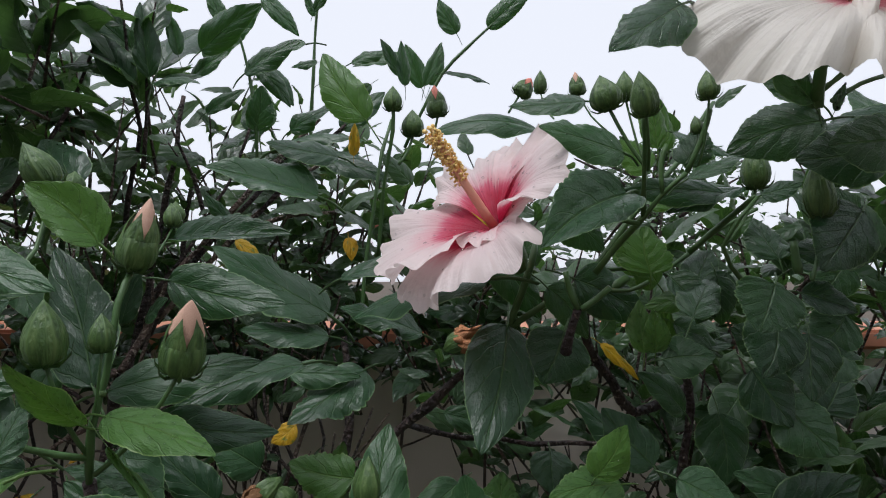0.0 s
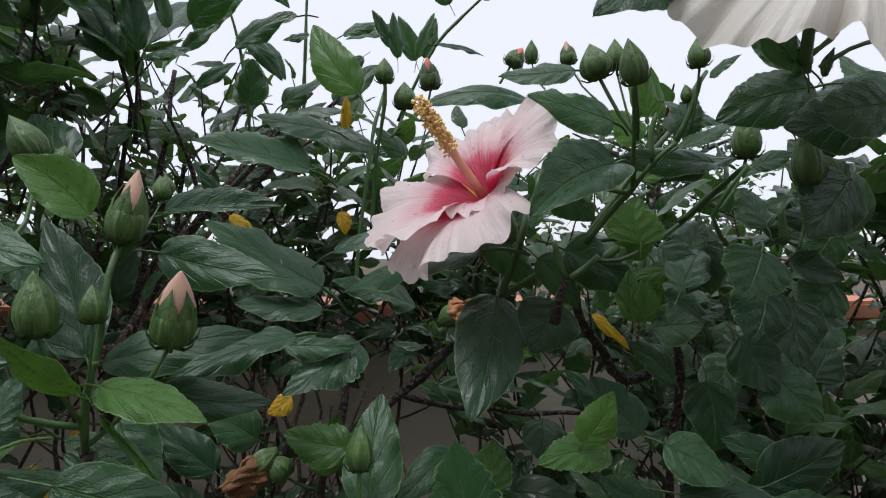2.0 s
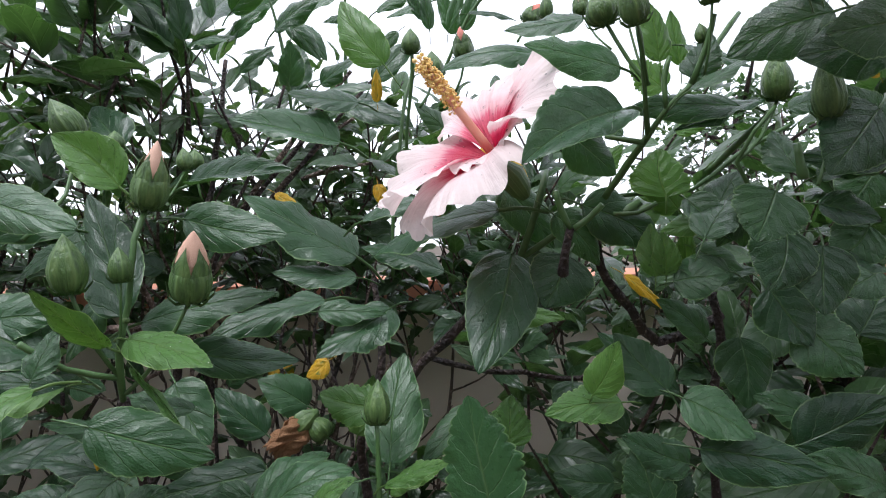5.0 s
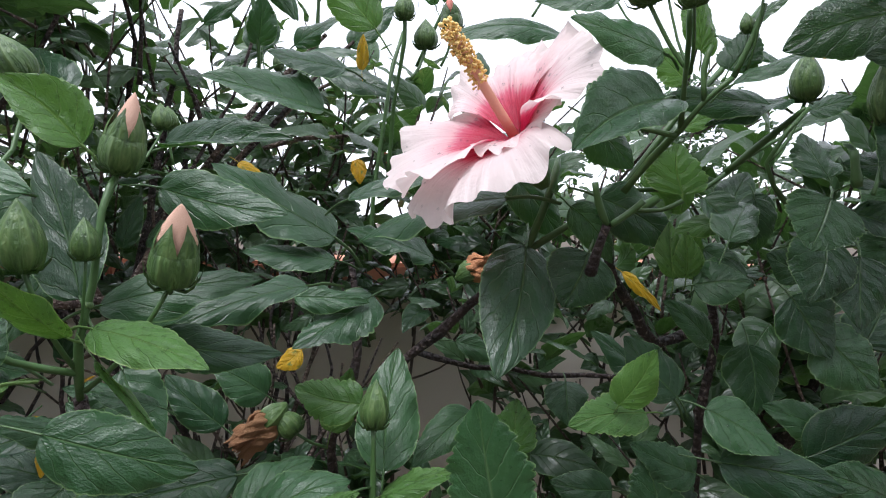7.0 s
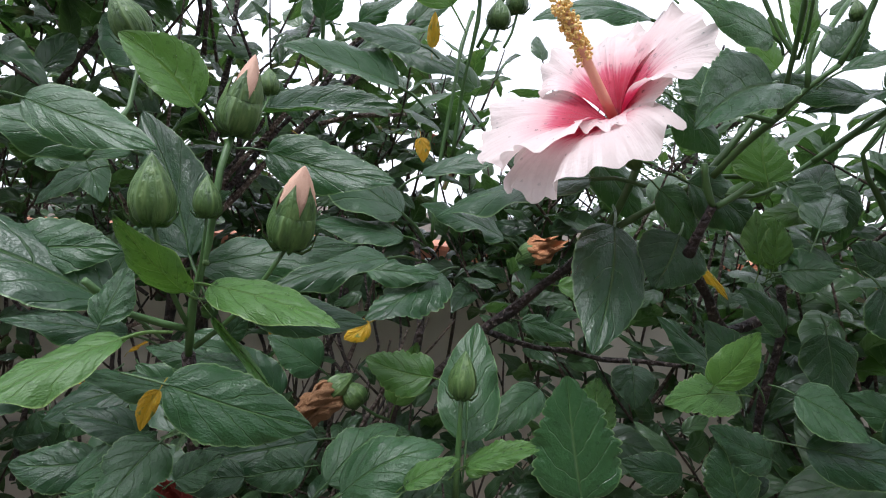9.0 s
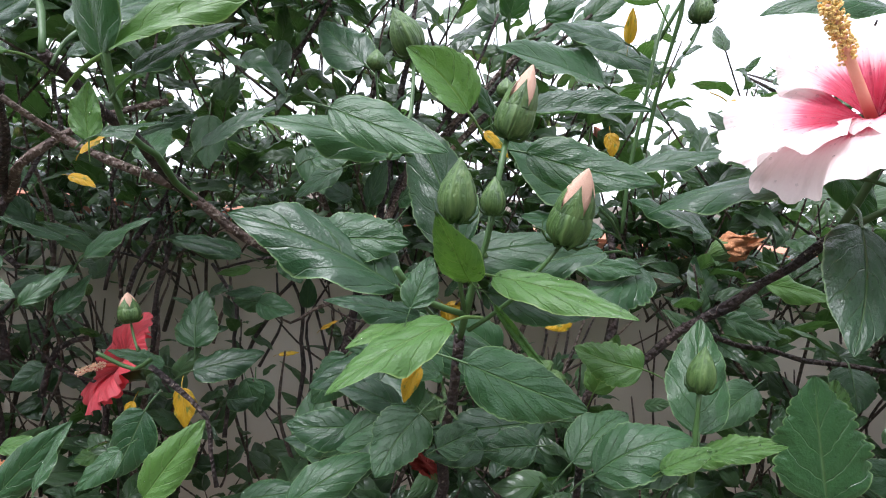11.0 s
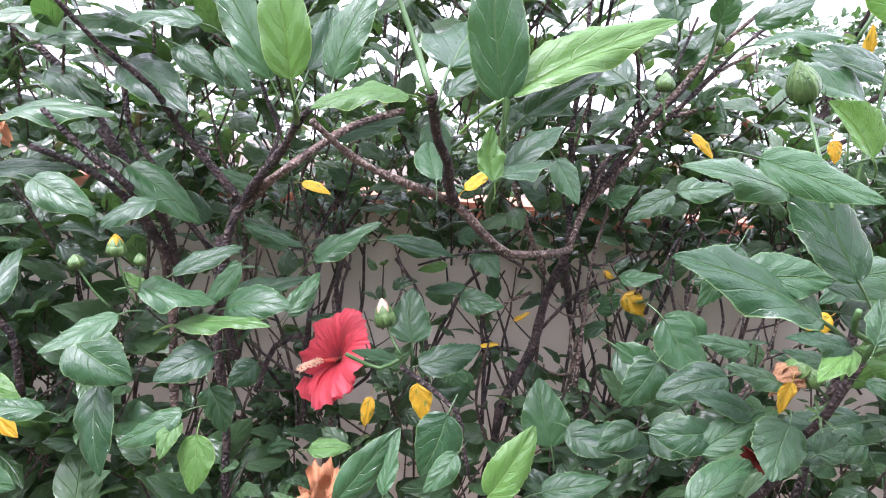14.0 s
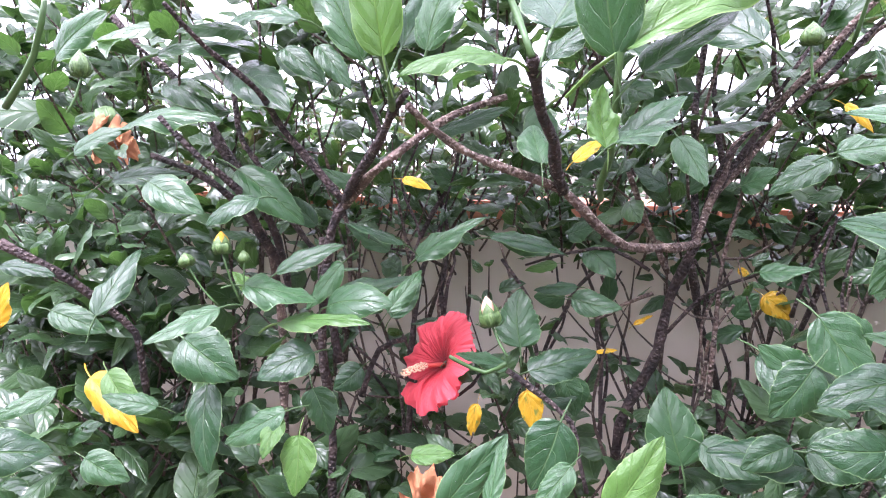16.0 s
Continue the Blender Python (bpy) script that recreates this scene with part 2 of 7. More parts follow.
_b.inputs["Base Color"].default_value = (0.03, 0.05, 0.03, 1)
_b.inputs["Roughness"].default_value, _b.inputs["IOR"].default_value, _b.inputs["Alpha"].default_value = 0.04, 1.33, 0.15


# ---- building helpers ----
WORLD = {}


def mesh_from(bm, name, mat, smooth=True):
    me = bpy.data.meshes.new(name)
    bm.to_mesh(me)
    bm.free()
    if mat:
        me.materials.append(mat)
    me.shade_smooth() if smooth else me.shade_flat()
    return me


def part(name, me, parent, m=None, label=""):
    """One mesh object under a thing or under a part; m is its pose in the world."""
    ob = new(name, me)
    m = m or Matrix()
    WORLD[ob] = m
    ob.parent = parent
    ob.matrix_parent_inverse = WORLD[parent].inverted()
    ob.matrix_basis = m
    if label:
        tagged(ob, label)
    return ob


def thing(name, at, label, category, group="", kind=""):
    ob = new(name)
    ob.matrix_basis = Matrix.Translation(at)
    WORLD[ob] = Matrix.Translation(at)
    return tagged(ob, label, category, group, kind)


def box(bm, x0, y0, z0, x1, y1, z1, bevel=0.0):
    g = bmesh.ops.create_cube(bm, size=1.0)
    bmesh.ops.scale(bm, vec=(x1 - x0, y1 - y0, z1 - z0), verts=g["verts"])
    bmesh.ops.translate(bm, vec=((x0 + x1) / 2, (y0 + y1) / 2, (z0 + z1) / 2), verts=g["verts"])
    if bevel:
        es = list({e for v in g["verts"] for e in v.link_edges})
        bmesh.ops.bevel(bm, geom=es, offset=bevel, segments=2, affect="EDGES")


def tube_into(bm, pts, r0, r1, sides=7, knots=0.0, rng=random):
    """A tapering, slightly knotty stem through the points, rounded between them."""
    pts = [Vector(p) for p in pts]
    line = []
    n = len(pts)
    for i in range(n - 1):
        p0, p1, p2, p3 = pts[max(i - 1, 0)], pts[i], pts[i + 1], pts[min(i + 2, n - 1)]
        steps = max(2, min(8, int((p2 - p1).length / 0.018)))
        for k in range(steps):
            t = k / steps
            line.append(0.5 * (2 * p1 + (p2 - p0) * t + (2 * p0 - 5 * p1 + 4 * p2 - p3) * t * t + (3 * p1 - p0 - 3 * p2 + p3) * t ** 3))
    line.append(pts[-1])
    rings, up = [], Vector((0.3, 0.9, 0.2))
    for i, p in enumerate(line):
        d = (line[min(i + 1, len(line) - 1)] - line[max(i - 1, 0)]).normalized()
        a = d.cross(up)
        a = a.normalized() if a.length > 1e-4 else d.orthogonal().normalized()
        b = d.cross(a)
        r = (r0 + (r1 - r0) * i / (len(line) - 1)) * (1 + knots * (rng.random() - 0.3))
        rings.append([bm.verts.new(p + r * (a * math.cos(2 * math.pi * k / sides) + b * math.sin(2 * math.pi * k / sides))) for k in range(sides)])
    for ra, rb in zip(rings, rings[1:]):
        for k in range(sides):
            bm.faces.new((ra[k], ra[(k + 1) % sides], rb[(k + 1) % sides], rb[k]))
    bm.faces.new(rings[0][::-1])
    bm.faces.new(rings[-1])


def stem(parent, pts, r0, r1, mat=None, name="branch", sides=8, knots=0.38, label="", seed=1):
    bm = bmesh.new()
    rng = random.Random(seed)
    crook = [Vector(pts[0])]
    for a, c in zip(pts, pts[1:]):
        a, c = Vector(a), Vector(c)
        n = min(5, int((c - a).length / 0.035))
        for k in range(1, n):
            crook.append(a.lerp(c, k / n) + Vector((rng.uniform(-1, 1), rng.uniform(-1, 1), rng.uniform(-1, 1))) * min(0.0035, 0.07 * (c - a).length))
        crook.append(c)
    tube_into(bm, crook, r0, r1, sides, knots, rng)
    return part(name, mesh_from(bm, name, mat or BARK), parent, None, label)


def leaf_outline(u, kind):
    """Half width at u of an ovate blade: broad below the middle, drawn out at the tip."""
    p, q = (0.62, 0.62) if kind == "broad" else (0.70, 0.70)
    return max(0.0, math.sin(math.pi * min(1.0, u ** p))) ** q * (1.0 - 0.10 * u - 0.16 * u ** 5) + 0.03 * (1 - u)


def leaf_mesh(name, mat, seed=0, fold=0.35, droop=0.3, twist=0.0, wave=0.04, serr=0.05, kind="ovate", arch=0.16, nu=48, nv=5, side_fold=0.0, petiole=True):
    """A blade one unit long and one wide, from its base at 0 along +y, its face to +z."""
    rng = random.Random(seed)
    fold, droop = fold * rng.uniform(0.7, 1.25), droop * rng.uniform(0.6, 1.4)
    twist, wave, serr = twist + rng.uniform(-0.25, 0.25), wave * rng.uniform(0.6, 1.3), serr * rng.uniform(0.7, 1.4)
    bm = bmesh.new()
    uvl = bm.loops.layers.uv.new("UVMap")
    ph1, ph2, ph3 = (rng.random() * 6.28 for _ in range(3))
    lean, sway = rng.uniform(-0.07, 0.07), rng.uniform(-0.09, 0.09)
    grid, uvs = [], {}
    # the midrib bends downwards along its length
    y = z = 0.0
    for i in range(nu + 1):
        u = i / nu
        ang = -droop * (u ** 1.3) * 1.6 + droop * 0.35
        if i:
            y += math.cos(ang) / nu
            z += math.sin(ang) / nu
        hw = 0.5 * leaf_outline(u, kind)
        bay = sway * math.sin(math.pi * u)
        row = []
        for j in range(-nv, nv + 1):
            v = j / nv
            half = 1 if v > 0 else -1
            w = hw * v * (1 + half * lean)
            if serr and 0.22 < u < 0.97:
                # rounded teeth that lean towards the tip, deeper near it
                saw = (0.0, 0.75, 1.0, 0.8)[(i + (1 if half > 0 else 3)) % 4] - 0.6
                tooth = serr * (0.55 + 0.8 * u) * (saw + 0.5 * math.sin(22 * u + ph3 + half))
                w *= 1 + tooth * abs(v) ** 6
            f = fold * (1 + 0.25 * side_fold * v)
            x = w * math.cos(f * abs(v) ** 0.5) + bay
            edge = math.sin(math.pi * min(1, u * 1.15))
            dz = abs(w) * math.sin(f) * (1 - 0.35 * abs(v)) + wave * v * v * math.sin(9 * u + ph1 + (1.7 if v > 0 else 0)) * edge
            dz += 0.45 * wave * v ** 4 * math.sin(21 * u + ph3 + 2.2 * half) * edge
            dz += 0.011 * math.sin(math.pi * 2 * (4.6 * (u - 0.30 * abs(v) ** 0.75)) + ph2) * abs(v) * (1.2 - abs(v)) - arch * hw * 2 * v * v * (0.4 + 0.6 * math.sin(math.pi * u))
            a = twist * (u - 0.3)
            row.append(bm.verts.new((x * math.cos(a) - dz * math.sin(a), y - 0.25 * dz * math.sin(ang), z + x * math.sin(a) + dz * math.cos(a))))
            uvs[row[-1]] = (u, 0.5 + 0.5 * v)
        grid.append(row)
    for ra, rb in zip(grid, grid[1:]):
        for j in range(2 * nv):
            f = bm.faces.new((ra[j], ra[j + 1], rb[j + 1], rb[j]))
            for lp in f.loops:
                lp[uvl].uv = uvs[lp.vert]
    # the stalk, bending down behind the base
    if petiole:
        fs = set(bm.faces)
        tube_into(bm, ((0, 0.02, 0), (0, -0.14, -0.03), (0, -0.30, -0.13)), 0.020, 0.015, 5, 0.0, rng)
        for f in bm.faces:
            if f not in fs:
                for lp in f.loops:
                    lp[uvl].uv = (0.02, 0.5)
    # chord from the origin to (0, 1, 0), greatest width one
    turn = Matrix.Rotation(-math.atan2(z, y), 4, "X") @ Matrix.Scale(1, 4)
    k = 1.0 / math.hypot(y, z)
    wide = 2 * max(abs(v.co.x) for v in bm.verts)
    for v in bm.verts:
        v.co = turn @ v.co
        v.co = Vector((v.co.x / wide, v.co.y * k, v.co.z * k))
    bmesh.ops.remove_doubles(bm, verts=bm.verts, dist=1e-5)
    return mesh_from(bm, name, mat)


# ---- ground, wall and distance ----
bm = bmesh.new()
bmesh.ops.create_grid(bm, x_segments=60, y_segments=60, size=1.0)
for v in bm.verts:
    r = math.hypot(v.co.x, v.co.y)
    s = 4.0 + 1500 * max(0, r - 0.25) ** 3
    v.co.x *= s
    v.co.y *= s
    v.co.z = 0.02 * noise.noise(v.co * 3.0) - 0.02
ground = tagged(new("ground", mesh_from(bm, "ground", SOIL)), "bare dark soil under the hedge", "ground", kind="structure")

WALL_Y, WALL_TOP = 1.10, 1.375
bm = bmesh.new()
box(bm, -6.0, WALL_Y, -0.05, 6.0, WALL_Y + 0.16, WALL_TOP)
wall_back = tagged(new("wall_back", mesh_from(bm, "wall_back", PLASTER, False)), "beige plastered garden wall behind the hedge", "wall", kind="structure")
WORLD[wall_back] = Matrix()
bm = bmesh.new()
box(bm, 0.0, WALL_Y - 0.04, WALL_TOP, 0.296, WALL_Y + 0.20, WALL_TOP + 0.035, 0.006)
coping_mesh = mesh_from(bm, "coping_tile", TERRACOTTA, False)
for i in range(40):
    part("coping_tile", coping_mesh, wall_back, pose(-6.0 + 0.3 * i, 0, 0.002))

# ---- the hedge ----
white_bush = thing("hibiscus_bush", (0.15, 0.75, 0), "green hibiscus bush with pale pink flowers and many buds", "shrub", "hibiscus hedge")
red_bush = thing("hibiscus_bush", (-0.6, 0.8, 0), "woody hibiscus bush with a red flower and yellowed leaves", "shrub", "hibiscus hedge")

FILL_RNG = random.Random(5)
FILL_SHAPES = []
for k in range(6):
    me = leaf_mesh("fill_shape", None, seed=k, fold=0.25 + 0.12 * k, droop=0.15 + 0.1 * k, nu=11, nv=2, serr=0.0, wave=0.05, petiole=False)
    FILL_SHAPES.append(([v.co.copy() for v in me.vertices], [tuple(p.vertices) for p in me.polygons],
                        [me.uv_layers[0].data[i].uv.copy() for p in me.polygons for i in p.loop_indices]))
    bpy.data.meshes.remove(me)


def aim(base, tip, face):
    """Pose of a unit blade from base to tip, its upper side turned towards face."""
    y = (Vector(tip) - Vector(base)).normalized()
    x = y.cross(Vector(face))
    x = x.normalized() if x.length > 1e-3 else y.orthogonal().normalized()
    z = x.cross(y)
    m = Matrix((x, y, z)).transposed().to_4x4()
    m.translation = base
    return m


class Fill:
    """Gathers many small leaves and twigs into one mesh each."""

    def __init__(self, bush=None):
        self.bush, self.singles = bush, 0
        self.v, self.f, self.uv = [], [], []
        self.bm = bmesh.new()

    def leaf(self, base, tip, face, width):
        if self.bush and self.singles < 165 and base[1] < 0.66:
            self.singles += 1
            leaf(self.bush, base, tip, face, width, FILL_RNG.choice("aaacse"), FILL_RNG.choice((LEAF, LEAF, LEAF, LEAF_YOUNG)))
            return
        vs, fs, uvs = FILL_RNG.choice(FILL_SHAPES)
        L = (Vector(tip) - Vector(base)).length
        m = aim(base, tip, face) @ Matrix.Diagonal((width, L, L, 1))
        o = len(self.v)
        self.v += [tuple(m @ c) for c in vs]
        self.f += [tuple(o + i for i in p) for p in fs]
        self.uv += [c for p in uvs for c in p]

    def twig(self, pts, r0, r1, sides=5):
        tube_into(self.bm, pts, r0, r1, sides, 0.3, FILL_RNG)

    def shoot(self, root, way, length, n, size):
        way = Vector(way).normalized()
        root = Vector(root)
        bend = Vector((FILL_RNG.uniform(-.3, .3), FILL_RNG.uniform(-.3, .3), 0.25))
        pts = [root + way * length * t + bend * length * t * t * 0.5 for t in (0.12, 0.35, 0.7, 1)]
        if root.y < 0.80 and FILL_RNG.random() < 0.07:
            low = Vector((FILL_RNG.uniform(-.10, .10), 0.5 * (0.86 - root.y), FILL_RNG.uniform(-.34, -.20)))
            pts = [root + low, root + 0.45 * low + Vector((low.x * -0.15, 0, 0.01))] + pts
        self.twig(pts, 0.0019, 0.0008)
        a = FILL_RNG.random() * 6.28
        for i in range(n):
            t = 0.25 + 0.75 * (i + 0.5) / n
            p = root + way * length * t + bend * length * t * t * 0.5
            a += 2.4
            out = Vector((math.cos(a), math.sin(a) - 0.35, FILL_RNG.uniform(-0.6, 1.1))).normalized()
            s = size * FILL_RNG.uniform(0.6, 1.2) * (1.0 if i < n - 2 else 0.6)
            b = p + out * 0.015
            self.leaf(b, b + out * s, Vector((FILL_RNG.uniform(-.9, .9), FILL_RNG.uniform(-1.4, .3), 1)), s * FILL_RNG.uniform(0.45, 0.62))

    def done(self, parent, label):
        me = bpy.data.meshes.new("foliage")
        me.from_pydata(self.v, [], self.f)
        layer = me.uv_layers.new(name="UVMap")
        layer.data.foreach_set("uv", self.uv)
        me.materials.append(LEAF_FILL)
        me.shade_smooth()
        tagged(part("foliage", me, parent, None, label), kind="stuff")
        tagged(part("twig_tangle", mesh_from(self.bm, "twig_tangle", TWIG), parent), kind="stuff")


# a tree beyond the wall
far_tree = thing("tree", (1.9, 5.2, 0), "distant tree with small dark leaves beyond the wall", "tree")
bm = bmesh.new()
tube_into(bm, ((1.9, 5.2, -0.05), (1.95, 5.2, 0.9), (1.85, 5.25, 1.7), (1.9, 5.2, 2.6)), 0.09, 0.03, 9, 0.15, FILL_RNG)
for k in range(16):
    a, h = k * 2.4, 0.9 + 0.1 * k
    tube_into(bm, ((1.9, 5.2, h), (1.9 + 0.5 * math.cos(a), 5.2 + 0.4 * math.sin(a), h + 0.25), (1.9 + 0.95 * math.cos(a), 5.2 + 0.7 * math.sin(a), h + 0.4)), 0.025, 0.006, 6, 0.2, FILL_RNG)
part("trunk", mesh_from(bm, "trunk", BARK), far_tree)
fill = Fill()
for k in range(900):
    a, r = FILL_RNG.random() * 6.28, FILL_RNG.random() ** 0.5
    h = FILL_RNG.uniform(0.9, 2.7)
    w = 1.15 * math.sin(math.pi * min(1, (h - 0.75) / 2.15)) ** 0.6 * (0.75 + 0.25 * math.sin(5 * a + 3 * h))
    p = Vector((1.9 + w * r * math.cos(a), 5.2 + 0.8 * w * r * math.sin(a), h))
    for i in range(4):
        d = Vector((FILL_RNG.uniform(-1, 1), FILL_RNG.uniform(-1, 1), FILL_RNG.uniform(-.6, .8))).normalized()
        fill.leaf(p + d * 0.02, p + d * FILL_RNG.uniform(0.07, 0.11), (FILL_RNG.uniform(-.5, .5), -0.4, 1), 0.045)
fill.done(far_tree, "")

# a shrub on the far side of the garden wall
far_shrub = thing("shrub", (-1.1, 1.6, 0), "loose light green shrub growing behind the garden wall", "shrub")
fill = Fill()
for k in range(26):
    x, y = -2.3 + 2.0 * (k + FILL_RNG.random()) / 26, FILL_RNG.uniform(1.38, 1.7)
    fill.twig(((x, y, -0.05), (x + FILL_RNG.uniform(-.05, .05), y, 0.6), (x + FILL_RNG.uniform(-.12, .12), y, 1.15), (x + FILL_RNG.uniform(-.2, .2), y, 1.62)), 0.008, 0.003, 6)
for k in range(230):
    root = (FILL_RNG.uniform(-2.3, -0.32), FILL_RNG.uniform(1.34, 1.72), FILL_RNG.uniform(1.22, 1.58))
    fill.shoot(root, (FILL_RNG.uniform(-.6, .6), FILL_RNG.uniform(-.6, .4), FILL_RNG.uniform(0.2, 1.2)), FILL_RNG.uniform(0.10, 0.2), FILL_RNG.randint(5, 9), 0.062)
fill.done(far_shrub, "")

# an added, unseen wall behind the camera that cuts low front light and reflections
bm = bmesh.new()
box(bm, -12.0, -5.2, -0.05, 12.0, -5.0, 4.2)
tagged(new("light_block_wall", mesh_from(bm, "light_block_wall", RENDERED, False)), "plain dark wall added out of view to block front light", "wall", kind="structure")


# ---- leaves, buds and flowers ----
SHAPES = {
    "a": dict(fold=0.36, droop=0.32, wave=0.052, serr=0.04),
    "b": dict(fold=0.62, droop=0.27, wave=0.048, serr=0.035),
    "c": dict(fold=0.22, droop=0.62, wave=0.058, serr=0.04),
    "d": dict(fold=0.75, droop=-0.35, wave=0.075, serr=0.045),
    "e": dict(fold=0.30, droop=0.35, wave=0.095, serr=0.04, twist=0.35),
    "s": dict(fold=0.30, droop=0.22, wave=0.050, serr=0.085, kind="broad"),
    "f": dict(fold=0.20, droop=0.14, wave=0.040, serr=0.045, arch=0.12),
    "g": dict(fold=0.16, droop=0.12, wave=0.035, serr=0.100, kind="broad", arch=0.10),
    "h": dict(fold=0.80, droop=0.16, wave=0.035, serr=0.045, arch=0.10),
}
LEAF_SHAPES = {k: [leaf_mesh("leaf", LEAF, seed=10 * i + n, **p) for n in range(7)] for i, (k, p) in enumerate(SHAPES.items())}
LEAF_RNG = random.Random(11)


def upright(at, way, sx, sz, spin=0.0):
    q = Vector(way).to_track_quat("Z", "Y")
    return Matrix.Translation(at) @ q.to_matrix().to_4x4() @ Matrix.Rotation(spin, 4, "Z") @ Matrix.Diagonal((sx, sx, sz, 1))


def raindrops(ob, me, m, n, r0, r1, seed=None):
    """Beads of rain lying on the upper side of a blade or petal."""
    rng = LEAF_RNG if seed is None else random.Random(seed)
    bm = bmesh.new()
    polys = [p for p in me.polygons if len(p.vertices) == 4]
    flip = m.to_3x3().inverted().transposed()
    for k in range(n):
        p = rng.choice(polys)
        c = [me.vertices[i].co for i in p.vertices]
        at = c[0].lerp(c[1], rng.random()).lerp(c[3].lerp(c[2], rng.random()), rng.random())
        nrm = (flip @ p.normal).normalized()
        r = r0 + (r1 - r0) * rng.random() ** 2.5
        g = bmesh.ops.create_icosphere(bm, subdivisions=1, radius=r)
        bmesh.ops.transform(bm, matrix=upright(m @ at + nrm * r * 0.15, nrm, 1.0, 0.6), verts=g["verts"])
    tagged(part("rain_water", mesh_from(bm, "rain_water", DROP), ob), kind="stuff")


def leaf(bush, base, tip, face, width, shape, mat):
    """One blade of the bush, from base to tip, its upper side turned to face."""
    L = (Vector(tip) - Vector(base)).length
    m = aim(base, tip, face) @ Matrix.Diagonal((width, L, 0.5 * (width + L), 1))
    ob = part("leaf", LEAF_RNG.choice(LEAF_SHAPES[shape]), bush, m)
    if mat != LEAF:
        ob.material_slots[0].link = "OBJECT"
        ob.material_slots[0].material = mat
        tagged(ob, "yellowed leaf" if mat == LEAF_YELLOW else "")
    if base[1] < 0.44 and mat != LEAF_YELLOW:
        raindrops(ob, ob.data, m, LEAF_RNG.randint(40, 100), 0.0004, 0.0013)
    return ob


def lathe_into(bm, profile, sides, ribs=0, rib=0.0, twist=0.0):
    """A round body along +z from (radius, height) pairs, with ribs; its map runs round and up."""
    uvl = bm.loops.layers.uv.verify()
    rings = []
    for r, h in profile:
        ring = []
        for k in range(sides):
            a = 2 * math.pi * k / sides + twist * h
            rr = r * (1 + rib * math.cos(ribs * a))
            ring.append(bm.verts.new((rr * math.cos(a), rr * math.sin(a), h)))
        rings.append(ring)
    for i, (ra, rb) in enumerate(zip(rings, rings[1:])):
        for k in range(sides):
            f = bm.faces.new((ra[k], ra[(k + 1) % sides], rb[(k + 1) % sides], rb[k]))
            for lp, (q, w) in zip(f.loops, ((k, i), (k + 1, i), (k + 1, i + 1), (k, i + 1))):
                lp[uvl].uv = (q / sides + 0.1, w / len(profile))
    bm.faces.new(rings[0][::-1])
    bm.faces.new(rings[-1])


def calyx_mesh():
    """A closed bud: five lobes pressed together into a point, their seams standing out."""
    bm = bmesh.new()
    lathe_into(bm, [(0.16, -0.02), (0.58, 0.03), (0.86, 0.13), (0.99, 0.30), (0.97, 0.44), (0.84, 0.60), (0.62, 0.75), (0.36, 0.89), (0.14, 1.0), (0.02, 1.06)], 30, 5, 0.04)
    return mesh_from(bm, "calyx", CALYX)


def open_calyx_mesh():
    """The calyx of a bud about to open: five pointed lobes clasp the furled petals."""
    bm = bmesh.new()
    uvl = bm.loops.layers.uv.verify()
    lathe_into(bm, [(0.16, -0.02), (0.58, 0.03), (0.88, 0.13), (1.0, 0.30), (0.98, 0.46), (0.90, 0.60)], 30, 5, 0.04)
    for k in range(5):
        a0 = 2 * math.pi * k / 5
        rows = []
        for r, h, w in ((0.905, 0.595, 0.65), (0.85, 0.74, 0.54), (0.73, 0.88, 0.34), (0.57, 1.01, 0.15), (0.48, 1.09, 0.02)):
            rows.append([(bm.verts.new(((r + 0.03 * (1 - q * q)) * math.cos(a0 + q * w), (r + 0.03 * (1 - q * q)) * math.sin(a0 + q * w), h)), 0.5 + k + 0.45 * q, h) for q in (-1, -0.5, 0, 0.5, 1)])
        for ra, rb in zip(rows, rows[1:]):
            for i in range(4):
                quad = (ra[i], ra[i + 1], rb[i + 1], rb[i])
                f = bm.faces.new([c[0] for c in quad])
                for lp, c in zip(f.loops, quad):
                    lp[uvl].uv = (c[1] / 5 + 0.1, c[2])
    return mesh_from(bm, "open_calyx", CALYX)


def petal_tip_mesh():
    """Furled petals: a pointed, slightly twisted cone with overlapping folds."""
    bm = bmesh.new()
    lathe_into(bm, [(0.70, 0.45), (0.76, 0.62), (0.70, 0.80), (0.56, 0.98), (0.40, 1.13), (0.22, 1.26), (0.09, 1.34), (0.02, 1.37)], 24, 2, 0.16, 2.2)
    return mesh_from(bm, "petal_tip", BUD_PINK)


def bract_mesh():
    bm = bmesh.new()
    for k in range(7):
        a = 2 * math.pi * k / 7
        d, s = Vector((math.cos(a), math.sin(a), 0)), Vector((-math.sin(a), math.cos(a), 0))
        rows = []
        for r, h, w in ((0.15, 0.0, 0.10), (0.75, 0.02, 0.11), (1.12, 0.16, 0.08), (1.22, 0.36, 0.012)):
            p = d * r + Vector((0, 0, h))
            rows.append((bm.verts.new(p - s * w), bm.verts.new(p + Vector((0, 0, -0.05))), bm.verts.new(p + s * w)))
        for q, w in zip(rows, rows[1:]):
            for i in (0, 1):
                bm.faces.new((q[i], q[i + 1], w[i + 1], w[i]))
    return mesh_from(bm, "epicalyx", CALYX)


CALYX_MESH, OPEN_CALYX, PETAL_TIP_MESH, BRACT_MESH = calyx_mesh(), open_calyx_mesh(), petal_tip_mesh(), bract_mesh()


